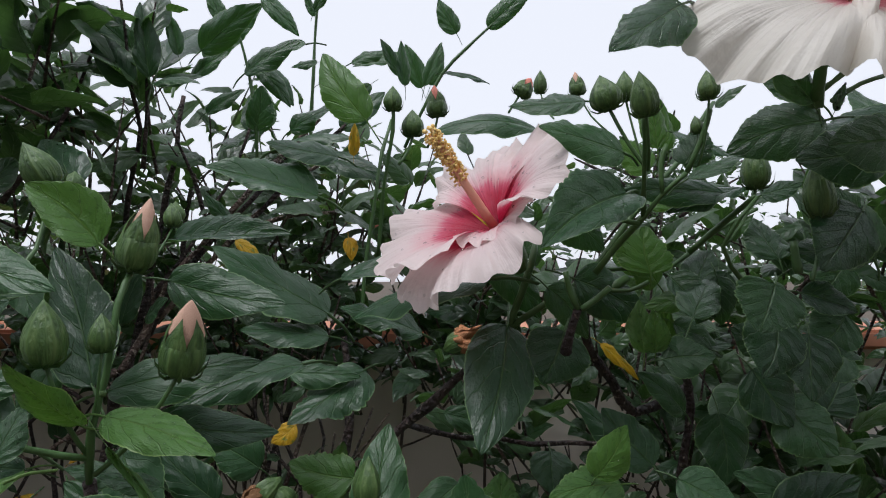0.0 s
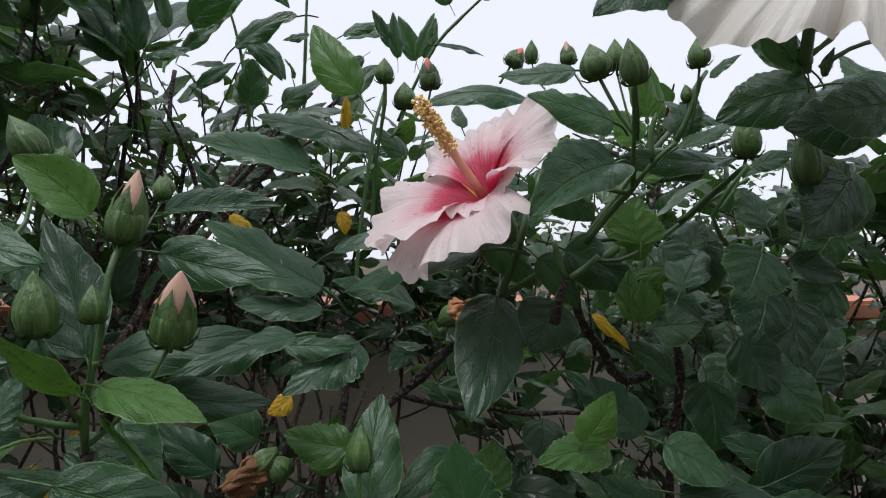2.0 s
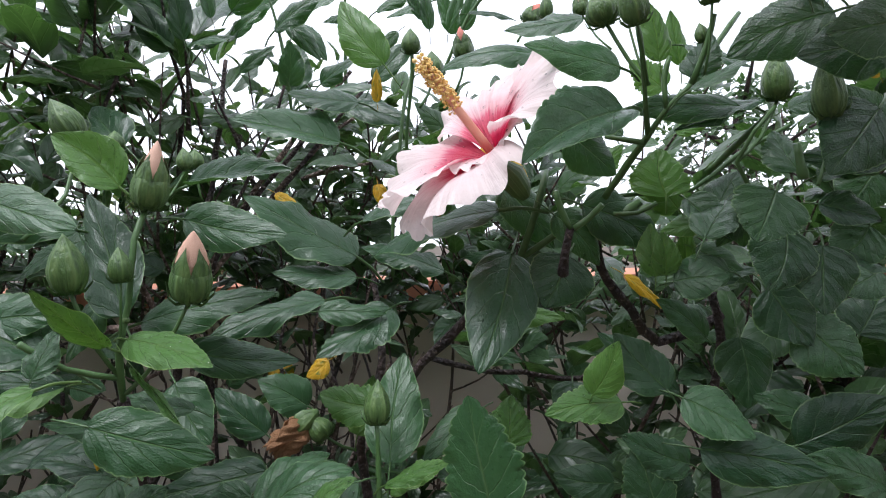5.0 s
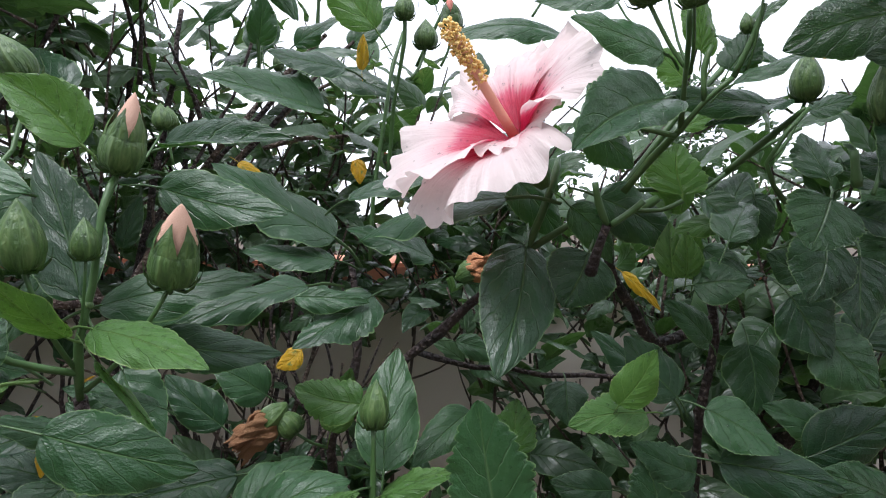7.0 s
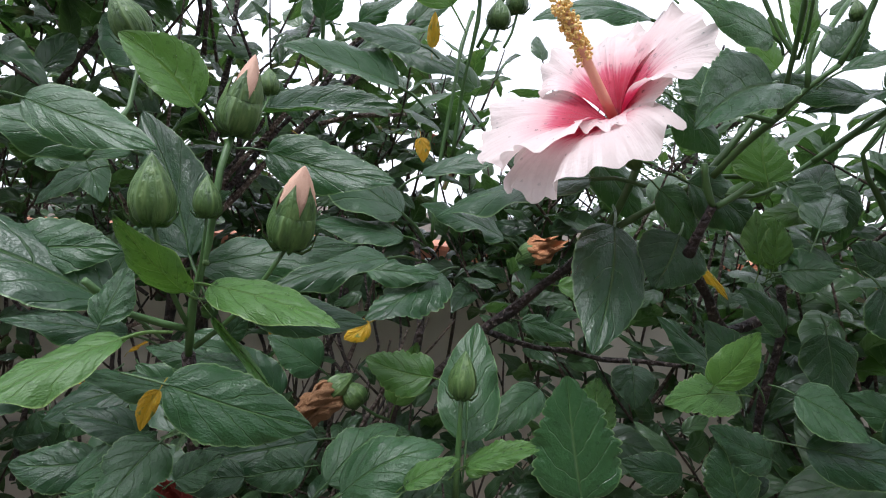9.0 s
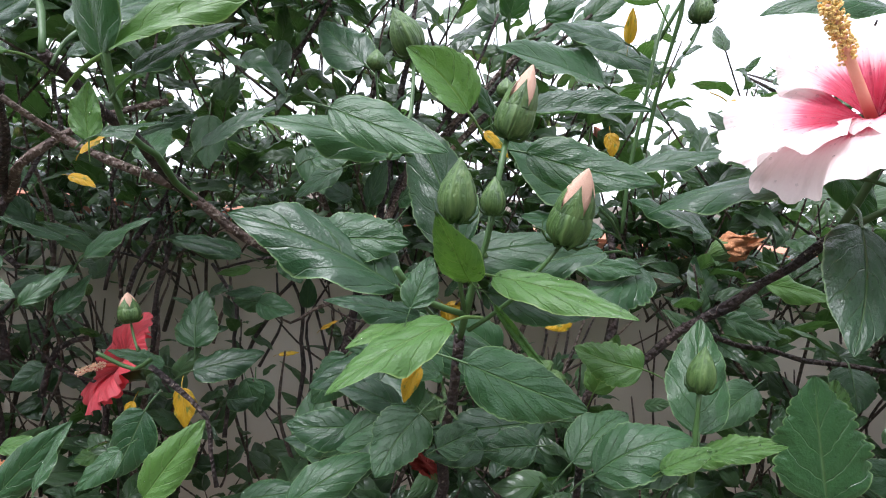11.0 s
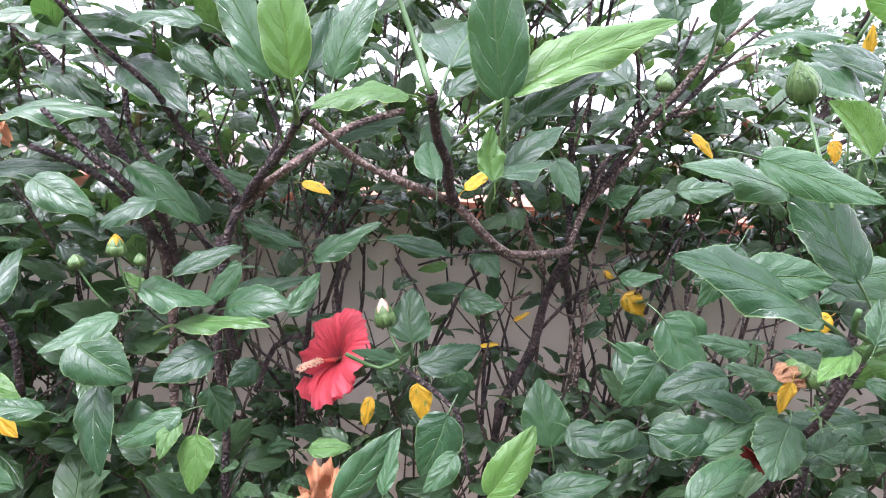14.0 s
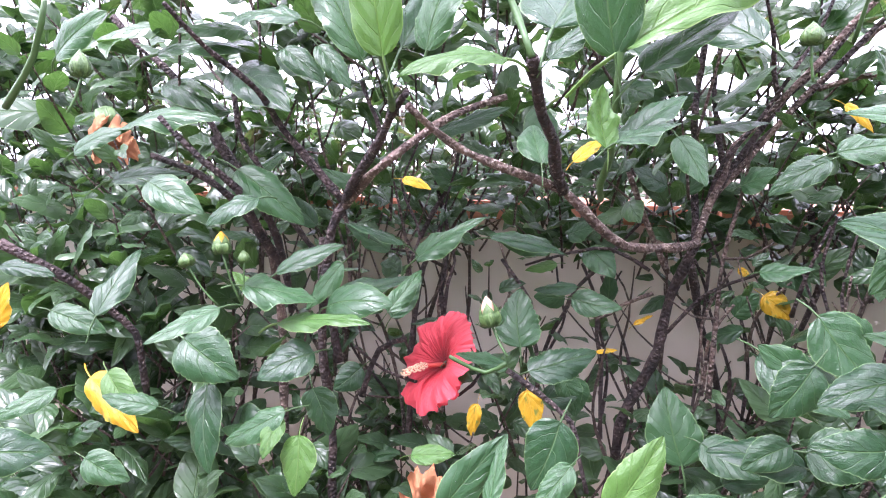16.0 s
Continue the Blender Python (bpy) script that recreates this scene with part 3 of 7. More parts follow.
def bud(bush, base, tip, r, petal, foot):
    """A ribbed green bud on its stalk, some with the furled petals showing."""
    base, tip, foot = Vector(base), Vector(tip), Vector(foot)
    way = tip - base
    m = upright(base, way, (0.98 if petal else 0.92) * r, (0.88 if petal else 1.0) * way.length, LEAF_RNG.random() * 6)
    b = part("bud", OPEN_CALYX if petal else CALYX_MESH, bush, m, "green flower bud" if not petal else "bud with furled petals showing")
    part("epicalyx", BRACT_MESH, b, m)
    if petal:
        t = part("petal_tip", PETAL_TIP_MESH, b, m)
        t.material_slots[0].link = "OBJECT"
        t.material_slots[0].material = petal
    bm = bmesh.new()
    mid = base.lerp(foot, 0.45) - way.normalized() * (base - foot).length * 0.12
    tube_into(bm, (base + way * 0.03, mid, foot), r * 0.10, r * 0.12, 7, 0.1, LEAF_RNG)
    part("stalk", mesh_from(bm, "stalk", STEM), b)
    return b


def petal_mesh(name, mat, seed, R, H, half=51, ruffle=0.10, back=0.25, nu=24, nv=64, cut=0.27, roll=0.0):
    """One petal of a funnel-shaped flower that opens along +z, lying along +x."""
    rng = random.Random(seed)
    bm = bmesh.new()
    uvl = bm.loops.layers.uv.new("UVMap")
    p1, p2, p3 = (rng.random() * 6.28 for _ in range(3))
    grid, uvs = [], {}
    for i in range(nu + 1):
        s = i / nu
        row = []
        for j in range(nv + 1):
            a = 2 * j / nv - 1
            edge = 1 - cut * abs(a) ** 3.2 + 0.030 * math.sin(9 * a + p1) + 0.022 * math.sin(21 * a + p2) + 0.016 * math.sin(43 * a + p3)
            r = R * (0.045 + 0.955 * s * edge)
            ang = radians(half) * a * (0.82 + 0.25 * math.sin(min(1.0, s * 1.25) * math.pi / 2))
            h = H * (1 - (1 - s) ** 2.3) - back * R * max(0, s - 0.55) ** 2 * 2.2
            h += R * ruffle * s ** 3 * (0.55 * math.sin(5.5 * a + p3) + 0.45 * math.sin(10 * a + p1) + 0.24 * math.sin(17 * a + p2))
            h += R * roll * s * s * a * a + R * ruffle * s ** 7 * (0.26 * math.sin(27 * a + p1) + 0.16 * math.sin(41 * a + p2))
            h += 0.025 * R * a * s + R * 0.005 * math.sin(31 * a + 5 * s + p2) * s * (1 - 0.5 * s)
            v = bm.verts.new((r * math.cos(ang), r * math.sin(ang), h))
            uvs[v] = (s, 0.5 + 0.5 * a)
            row.append(v)
        grid.append(row)
    for ra, rb in zip(grid, grid[1:]):
        for j in range(nv):
            f = bm.faces.new((ra[j], rb[j], rb[j + 1], ra[j + 1]))
            for lp in f.loops:
                lp[uvl].uv = uvs[lp.vert]
    return mesh_from(bm, name, mat)


def flower(bush, throat, axis, up, R, H, petal_mat, column_mat, anther_mat, column, label, ruffle=0.10, back=0.25, seed=1, bend=(0, 0, 0), back_len=0.035, wet=False, half=51, cut=0.27, petals=None):
    """Five petals round a funnel, the staminal column with its anthers, the calyx behind."""
    throat, axis = Vector(throat), Vector(axis).normalized()
    x = (Vector(up) - axis * Vector(up).dot(axis)).normalized()
    y = axis.cross(x)
    m = Matrix((x, y, axis)).transposed().to_4x4()
    m.translation = throat
    rng = random.Random(seed)
    bm = bmesh.new()
    lathe_into(bm, [(0.004, -back_len), (0.008, -back_len * 0.8), (0.010, -0.016), (0.006, -0.008), (0.003, -0.004)], 15, 5, 0.08)
    f = part("flower", mesh_from(bm, "flower_calyx", CALYX), bush, m, label)
    for k in range(5):
        turn, size, high, wide, fall, side = petals[k] if petals else (72 * k, rng.uniform(0.95, 1.05), 1.0, half, back, 0.0)
        me = petal_mesh("petal", petal_mat, seed * 7 + k, R * size, H * high, half=wide, ruffle=ruffle, back=fall, cut=cut, roll=side)
        mk = m @ Matrix.Rotation(radians(turn), 4, "Z")
        part("petal", me, f, mk)
        if wet:
            WET.append((f, me, mk))
    bend = Vector(bend)
    tip = throat + axis * column + bend
    bm = bmesh.new()
    tube_into(bm, (throat, throat + axis * column * 0.5 + bend * 0.35, tip), 0.0032 * R / 0.07, 0.0024 * R / 0.07, 9, 0.05, rng)
    part("column", mesh_from(bm, "column", column_mat), f)
    bm = bmesh.new()
    for k in range(380):
        t = 0.52 + 0.48 * rng.random() ** 0.75
        p = throat + axis * column * t + bend * (0.7 * t * t + 0.3 * t)
        a = rng.random() * 6.28
        d = (x * math.cos(a) + y * math.sin(a) + axis * rng.uniform(-0.2, 0.6)).normalized()
        q = p + d * R * rng.uniform(0.035, 0.085)
        tube_into(bm, (p, q), 0.00025, 0.0002, 3, 0, rng)
        g = bmesh.ops.create_icosphere(bm, subdivisions=1, radius=R * rng.uniform(0.010, 0.017))
        bmesh.ops.translate(bm, vec=q, verts=g["verts"])
    for k in range(5):
        a = 2 * math.pi * k / 5
        q = tip + (x * math.cos(a) + y * math.sin(a)) * R * 0.045 + axis * R * 0.06
        tube_into(bm, (tip, q), 0.0004, 0.0003, 4, 0, rng)
        g = bmesh.ops.create_icosphere(bm, subdivisions=1, radius=R * 0.022)
        bmesh.ops.translate(bm, vec=q, verts=g["verts"])
    part("pollen_head", mesh_from(bm, "pollen_head", anther_mat), f)
    return f


WET = []
# turn, size, funnel height, half angle, fall of the end, upturn of the sides
PINK_PETALS = ((164, 1.10, 0.88, 62, 0.02, 0.0), (-140, 1.08, 0.62, 60, 0.30, 0.0), (-86, 0.66, 0.56, 54, 0.0, 0.10), (-18, 0.92, 0.98, 60, 0.10, 0.0), (56, 1.02, 1.02, 56, 0.06, 0.0))
flower(white_bush, (0.036, 0.398, 1.533), (-0.55, -0.40, 0.74), (0.80, 0.0, 0.60), 0.073, 0.030, PETAL_WHITE, COLUMN_PINK, ANTHER, 0.078,
       "pale pink hibiscus flower with a crimson throat and rain drops", seed=3, ruffle=0.11, wet=True, cut=0.30, petals=PINK_PETALS)
flower(white_bush, (0.190, 0.268, 1.630), (-0.15, -0.80, 0.55), (-0.80, 0, -0.60), 0.088, 0.020, PETAL_CREAM, COLUMN_PINK, ANTHER, 0.07,
       "large white hibiscus flower high on the bush", seed=5, ruffle=0.09, back=0.3, half=43, cut=0.7)
flower(red_bush, (-0.640, 0.612, 1.240), (-0.55, -0.64, 0.52), (0.60, 0.22, 0.76), 0.064, 0.020, PETAL_RED, COLUMN_RED, ANTHER_PALE, 0.046,
       "open red hibiscus flower with pale anthers", seed=8, bend=(-0.014, 0.000, -0.030), ruffle=0.13, back=0.35, half=60, cut=0.2)
for f, me, mk in WET:
    raindrops(f, me, mk, 40, 0.0005, 0.0016, seed=4)


def wilted(bush, base, tip, r, mat, label, seed=1, flare=0.4, lobes=3):
    """A spent flower: limp petals twisted together, torn and crumpled at their ends."""
    rng = random.Random(seed)
    base, tip = Vector(base), Vector(tip)
    way = tip - base
    m = upright(base, way, r, way.length)
    bm = bmesh.new()
    lathe_into(bm, [(0.10, -0.30), (0.25, -0.22), (0.52, -0.08), (0.62, 0.08), (0.52, 0.26)], 15, 5, 0.12)
    f = part("wilted_flower", mesh_from(bm, "wilted_calyx", CALYX), bush, m, label)
    for n in range(lobes):
        bm = bmesh.new()
        turn, span = 2 * math.pi * n / lobes + rng.uniform(-.3, .3), rng.uniform(2.0, 2.7)
        droop, reach = rng.uniform(-0.5, 0.5), rng.uniform(0.8, 1.1)
        ph = [rng.random() * 6.28 for _ in range(4)]
        rows = []
        for i in range(15):
            h = i / 14
            row = []
            for k in range(17):
                a = k / 16 - 0.5
                ang = turn + a * span * (1 - 0.25 * h) + 1.2 * h
                w = 0.34 + 0.30 * math.sin(math.pi * min(1, h * 1.3)) + flare * h * h
                w *= 1 + 0.20 * math.sin(9 * a + 6 * h + ph[0]) + 0.13 * math.sin(21 * a - 9 * h + ph[1]) + 0.09 * math.sin(13 * h + ph[2] + 7 * a)
                z = reach * h * (1 - 0.9 * a * a) + h * h * (0.10 * math.sin(12 * a + ph[3]) + 0.07 * math.sin(31 * a + ph[1]))
                row.append(bm.verts.new((w * math.cos(ang) + droop * h * h, w * math.sin(ang), z)))
            rows.append(row)
        for ra, rb in zip(rows, rows[1:]):
            for k in range(16):
                bm.faces.new((ra[k], ra[k + 1], rb[k + 1], rb[k]))
        part("crumpled_petal", mesh_from(bm, "crumpled_petal", mat), f, m)
    return f


wilted(white_bush, (0.011, 0.609, 1.434), (0.045, 0.602, 1.452), 0.0190, WILT_ORANGE, "crumpled orange spent flower", 2, 0.02, 4)
wilted(white_bush, (-0.147, 0.515, 1.323), (-0.176, 0.503, 1.296), 0.0185, WILT_BROWN, "brown withered flower hanging down", 3, 0.25)
wilted(red_bush, (-1.112, 0.577, 1.536), (-1.073, 0.551, 1.484), 0.030, WILT_ORANGE, "drooping orange spent flower", 4)
wilted(red_bush, (-0.591, 0.392, 1.172), (-0.585, 0.38, 1.217), 0.024, WILT_ORANGE, "torn orange spent flower pointing up", 5)
wilted(white_bush, (-0.21, 0.395, 1.272), (-0.231, 0.382, 1.291), 0.0072, WILT_RED, "small red spent flower", 6)
part("calyx_star", BRACT_MESH, white_bush, upright((-0.202, 0.351, 1.342), (0.16, -0.84, 0.52), 0.011, 0.011), "empty green calyx star").material_slots[0].material = CALYX
leaf(white_bush, (-0.277, 0.322, 1.517), (-0.203, 0.312, 1.494), (0, -0.9, 0.42), 0.031, "f", LEAF)
leaf(white_bush, (-0.2, 0.346, 1.521), (-0.237, 0.335, 1.555), (0.45, -0.85, 0.3), 0.040, "h", LEAF_YOUNG)
leaf(white_bush, (-0.165, 0.358, 1.5), (-0.09, 0.345, 1.486), (0.08, -0.95, 0.28), 0.036, "f", LEAF)
leaf(white_bush, (-0.173, 0.38, 1.524), (-0.093, 0.367, 1.528), (0, -0.62, 0.78), 0.034, "h", LEAF)
leaf(white_bush, (-0.107, 0.56, 1.468), (-0.206, 0.53, 1.53), (0.08, -0.6, 0.8), 0.070, "f", LEAF)
leaf(white_bush, (-0.104, 0.545, 1.449), (-0.177, 0.52, 1.457), (0, -0.6, 0.8), 0.038, "f", LEAF)
leaf(white_bush, (-0.174, 0.31, 1.43), (-0.102, 0.272, 1.421), (0, -0.65, 0.75), 0.027, "f", LEAF_YOUNG)
leaf(white_bush, (-0.185, 0.385, 1.409), (-0.111, 0.41, 1.397), (0, -0.9, 0.45), 0.034, "f", LEAF)
leaf(white_bush, (0.286, 0.36, 1.601), (0.201, 0.34, 1.573), (0, -0.85, 0.5), 0.036, "f", LEAF)
leaf(white_bush, (0.298, 0.38, 1.593), (0.29, 0.42, 1.638), (0, -0.9, 0.3), 0.034, "g", LEAF)
leaf(white_bush, (0.231, 0.36, 1.609), (0.194, 0.37, 1.64), (0.1, -0.9, 0.3), 0.032, "f", LEAF)
leaf(white_bush, (0.261, 0.36, 1.512), (0.225, 0.35, 1.556), (-0.1, -0.95, 0.2), 0.042, "f", LEAF)
leaf(white_bush, (0.227, 0.38, 1.509), (0.267, 0.36, 1.523), (0, -0.7, 0.7), 0.026, "e", LEAF)
leaf(white_bush, (0.172, 0.46, 1.571), (0.223, 0.46, 1.572), (0, -0.8, 0.5), 0.022, "f", LEAF)
leaf(white_bush, (0.247, 0.46, 1.566), (0.274, 0.45, 1.574), (0, -0.8, 0.5), 0.022, "f", LEAF)
leaf(white_bush, (0.168, 0.43, 1.608), (0.208, 0.42, 1.587), (0, -0.5, 0.86), 0.026, "f", LEAF)
leaf(white_bush, (0.161, 0.46, 1.586), (0.136, 0.46, 1.609), (0, -0.9, 0.3), 0.030, "g", LEAF_YOUNG)
leaf(white_bush, (0.168, 0.44, 1.597), (0.162, 0.44, 1.637), (0.2, -0.95, 0.1), 0.018, "f", LEAF_YOUNG)
leaf(white_bush, (0.228, 0.38, 1.492), (0.257, 0.37, 1.48), (0, -0.85, 0.5), 0.026, "h", LEAF)
leaf(white_bush, (0.235, 0.4, 1.476), (0.274, 0.38, 1.469), (0, -0.35, 0.94), 0.020, "f", LEAF)
leaf(white_bush, (0.171, 0.45, 1.503), (0.196, 0.43, 1.472), (-0.1, -0.7, 0.7), 0.034, "h", LEAF)
leaf(white_bush, (0.193, 0.46, 1.489), (0.151, 0.45, 1.479), (0, -0.8, 0.6), 0.022, "f", LEAF_YOUNG)
leaf(white_bush, (0.141, 0.42, 1.449), (0.141, 0.43, 1.486), (0.2, -0.95, 0.1), 0.024, "f", LEAF_YOUNG)
leaf(white_bush, (0.189, 0.42, 1.451), (0.152, 0.41, 1.457), (0, -0.85, 0.5), 0.028, "f", LEAF)
leaf(white_bush, (0.237, 0.44, 1.453), (0.211, 0.44, 1.465), (0, -0.9, 0.3), 0.030, "f", LEAF)
leaf(white_bush, (0.261, 0.38, 1.454), (0.238, 0.37, 1.459), (0, -0.6, 0.8), 0.024, "f", LEAF)
leaf(white_bush, (-0.182, 0.285, 1.388), (-0.119, 0.302, 1.366), (-0.15, -0.85, 0.5), 0.040, "f", LEAF)
leaf(white_bush, (-0.186, 0.309, 1.426), (-0.199, 0.271, 1.463), (-0.22, -0.85, 0.47), 0.027, "a", LEAF_YOUNG)
leaf(white_bush, (-0.198, 0.34, 1.44), (-0.245, 0.375, 1.521), (-0.1, -0.86, 0.5), 0.047, "f", LEAF)
leaf(white_bush, (-0.279, 0.317, 1.439), (-0.223, 0.319, 1.443), (0.01, -0.92, 0.4), 0.039, "a", LEAF)
leaf(white_bush, (-0.212, 0.307, 1.404), (-0.26, 0.286, 1.412), (-0.02, -0.67, 0.74), 0.019, "c", LEAF)
leaf(white_bush, (-0.212, 0.307, 1.404), (-0.243, 0.276, 1.39), (-0.03, -0.54, 0.84), 0.019, "c", LEAF_YOUNG)
leaf(white_bush, (-0.206, 0.37, 1.432), (-0.116, 0.385, 1.448), (0, -0.72, 0.7), 0.038, "f", LEAF)
leaf(white_bush, (-0.069, 0.53, 1.421), (-0.124, 0.48, 1.385), (0, -0.7, 0.72), 0.060, "g", LEAF)
leaf(white_bush, (0.035, 0.449, 1.501), (-0.075, 0.485, 1.467), (-0.03, -0.48, 0.87), 0.051, "c", LEAF)
leaf(white_bush, (-0.036, 0.528, 1.518), (-0.085, 0.526, 1.506), (-0.02, -0.67, 0.74), 0.030, "a", LEAF)
leaf(white_bush, (-0.018, 0.525, 1.453), (-0.088, 0.505, 1.477), (-0.03, -0.54, 0.84), 0.035, "e", LEAF)
leaf(white_bush, (-0.043, 0.39, 1.33), (-0.039, 0.435, 1.397), (0, -0.92, 0.4), 0.044, "f", LEAF)
leaf(white_bush, (0.044, 0.412, 1.469), (0.022, 0.353, 1.398), (0.1, -0.95, 0.3), 0.052, "a", LEAF)
leaf(white_bush, (0.026, 0.37, 1.308), (0.013, 0.375, 1.38), (-0.15, -0.9, 0.4), 0.055, "g", LEAF)
leaf(white_bush, (0.088, 0.35, 1.386), (0.102, 0.334, 1.42), (-0.3, -0.9, 0.3), 0.025, "f", LEAF_YOUNG)
leaf(white_bush, (0.106, 0.36, 1.379), (0.06, 0.345, 1.376), (0, -0.75, 0.65), 0.030, "g", LEAF_YOUNG)
leaf(white_bush, (0.143, 0.37, 1.379), (0.18, 0.358, 1.358), (0, -0.75, 0.65), 0.036, "f", LEAF)
leaf(white_bush, (0.265, 0.408, 1.364), (0.222, 0.425, 1.333), (0.04, -0.98, -0.19), 0.039, "a", LEAF)
leaf(white_bush, (0.089, 0.503, 1.358), (0.088, 0.481, 1.329), (-0.01, -0.78, 0.62), 0.036, "a", LEAF)
leaf(white_bush, (-0.122, 0.355, 1.314), (-0.087, 0.397, 1.335), (-0.01, -0.73, 0.68), 0.035, "c", LEAF)
leaf(white_bush, (-0.11, 0.335, 1.318), (-0.056, 0.348, 1.342), (-0.02, -0.6, 0.8), 0.042, "c", LEAF)
leaf(white_bush, (-0.076, 0.327, 1.329), (-0.048, 0.328, 1.345), (-0.03, -0.45, 0.89), 0.016, "a", LEAF_YOUNG)
leaf(white_bush, (-0.115, 0.545, 1.577), (-0.207, 0.51, 1.598), (0, -0.7, 0.72), 0.055, "h", LEAF)
leaf(white_bush, (-0.099, 0.56, 1.617), (-0.161, 0.535, 1.625), (0, -0.75, 0.65), 0.038, "f", LEAF)
leaf(white_bush, (0.077, 0.485, 1.624), (-0.01, 0.486, 1.619), (0, -0.68, 0.74), 0.035, "c", LEAF)
leaf(white_bush, (0.105, 0.255, 1.621), (0.067, 0.236, 1.592), (-0.01, -0.89, 0.45), 0.031, "a", LEAF)
leaf(white_bush, (0.2, 0.315, 1.596), (0.177, 0.314, 1.623), (-0.01, -0.95, 0.31), 0.021, "a", LEAF)
leaf(white_bush, (0.15, 0.41, 1.446), (0.183, 0.402, 1.449), (0, -0.85, 0.5), 0.034, "f", LEAF)
leaf(white_bush, (0.146, 0.412, 1.45), (0.144, 0.411, 1.48), (-0.01, -0.99, 0.17), 0.021, "b", LEAF_YOUNG)
leaf(white_bush, (0.206, 0.449, 1.503), (0.21, 0.451, 1.466), (-0.01, -0.91, 0.4), 0.030, "a", LEAF)
leaf(white_bush, (0.217, 0.454, 1.506), (0.191, 0.451, 1.467), (0, -0.87, 0.49), 0.028, "a", LEAF)
leaf(white_bush, (0.095, 0.431, 1.501), (0.153, 0.451, 1.469), (0.01, -0.92, 0.4), 0.048, "a", LEAF)
leaf(white_bush, (0.187, 0.48, 1.439), (0.233, 0.482, 1.448), (-0.03, -0.4, 0.92), 0.028, "a", LEAF)
leaf(white_bush, (0.178, 0.48, 1.443), (0.178, 0.482, 1.484), (0.01, -0.96, 0.27), 0.020, "b", LEAF_YOUNG)
leaf(white_bush, (0.207, 0.529, 1.406), (0.174, 0.528, 1.414), (-0.03, -0.54, 0.84), 0.024, "e", LEAF)
leaf(white_bush, (0.18, 0.525, 1.343), (0.113, 0.526, 1.395), (-0.03, -0.4, 0.92), 0.051, "e", LEAF)
leaf(white_bush, (0.152, 0.37, 1.348), (0.22, 0.362, 1.336), (0, -0.9, 0.4), 0.036, "f", LEAF)
leaf(white_bush, (0.147, 0.421, 1.291), (0.144, 0.443, 1.331), (0.01, -0.96, 0.29), 0.037, "s", LEAF)
leaf(white_bush, (0.111, 0.44, 1.299), (0.067, 0.439, 1.305), (0, -0.87, 0.49), 0.036, "a", LEAF)
leaf(white_bush, (-0.043, 0.387, 1.314), (0, 0.379, 1.336), (-0.02, -0.6, 0.8), 0.022, "s", LEAF_YOUNG)
leaf(white_bush, (0.012, 0.47, 1.343), (-0.029, 0.437, 1.313), (-0.01, -0.78, 0.62), 0.030, "a", LEAF)
leaf(white_bush, (-0.101, 0.515, 1.309), (-0.085, 0.519, 1.362), (0.01, -0.92, 0.4), 0.033, "s", LEAF_YOUNG)
leaf(white_bush, (-0.277, 0.36, 1.298), (-0.229, 0.373, 1.33), (-0.02, -0.67, 0.74), 0.026, "a", LEAF)
leaf(white_bush, (-0.215, 0.394, 1.348), (-0.27, 0.354, 1.368), (-0.03, -0.54, 0.84), 0.029, "s", LEAF)
leaf(white_bush, (-0.298, 0.432, 1.34), (-0.324, 0.429, 1.298), (0, -0.87, 0.49), 0.039, "a", LEAF)
leaf(white_bush, (-0.144, 0.394, 1.305), (-0.183, 0.392, 1.296), (0, -0.87, 0.49), 0.028, "a", LEAF)
leaf(white_bush, (-0.204, 0.343, 1.315), (-0.181, 0.354, 1.327), (0, -0.87, 0.49), 0.023, "a", LEAF)
leaf(white_bush, (-0.223, 0.435, 1.359), (-0.271, 0.434, 1.365), (-0.02, -0.67, 0.74), 0.024, "a", LEAF)
leaf(white_bush, (-0.311, 0.379, 1.49), (-0.27, 0.381, 1.495), (-0.01, -0.73, 0.68), 0.025, "a", LEAF)
leaf(white_bush, (-0.304, 0.419, 1.486), (-0.34, 0.417, 1.461), (-0.01, -0.78, 0.62), 0.022, "a", LEAF)
leaf(white_bush, (-0.228, 0.315, 1.418), (-0.327, 0.302, 1.453), (0.19, -0.59, 0.78), 0.055, "a", LEAF)
leaf(white_bush, (-0.187, 0.258, 1.414), (-0.23, 0.219, 1.386), (-0.1, -0.42, 0.9), 0.029, "c", LEAF_YOUNG)
leaf(white_bush, (-0.242, 0.36, 1.496), (-0.323, 0.325, 1.509), (0.11, -0.73, 0.67), 0.034, "c", LEAF)
leaf(white_bush, (-0.212, 0.284, 1.413), (-0.206, 0.298, 1.439), (0.14, -0.89, 0.43), 0.021, "a", LEAF)
leaf(white_bush, (-0.129, 0.505, 1.422), (-0.07, 0.516, 1.417), (0.1, -0.76, 0.65), 0.030, "a", LEAF)
leaf(white_bush, (-0.089, 0.519, 1.501), (-0.011, 0.515, 1.519), (0.03, -0.51, 0.86), 0.032, "a", LEAF)
leaf(white_bush, (-0.107, 0.459, 1.436), (-0.188, 0.411, 1.408), (0.03, -0.51, 0.86), 0.039, "a", LEAF)
leaf(white_bush, (-0.069, 0.469, 1.347), (-0.122, 0.48, 1.356), (0.14, -0.89, 0.43), 0.044, "s", LEAF_YOUNG)
leaf(white_bush, (-0.255, 0.402, 1.451), (-0.282, 0.393, 1.401), (0.12, -0.84, 0.52), 0.029, "a", LEAF)
leaf(white_bush, (-0.059, 0.367, 1.327), (-0.108, 0.336, 1.315), (0.07, -0.64, 0.76), 0.036, "a", LEAF)
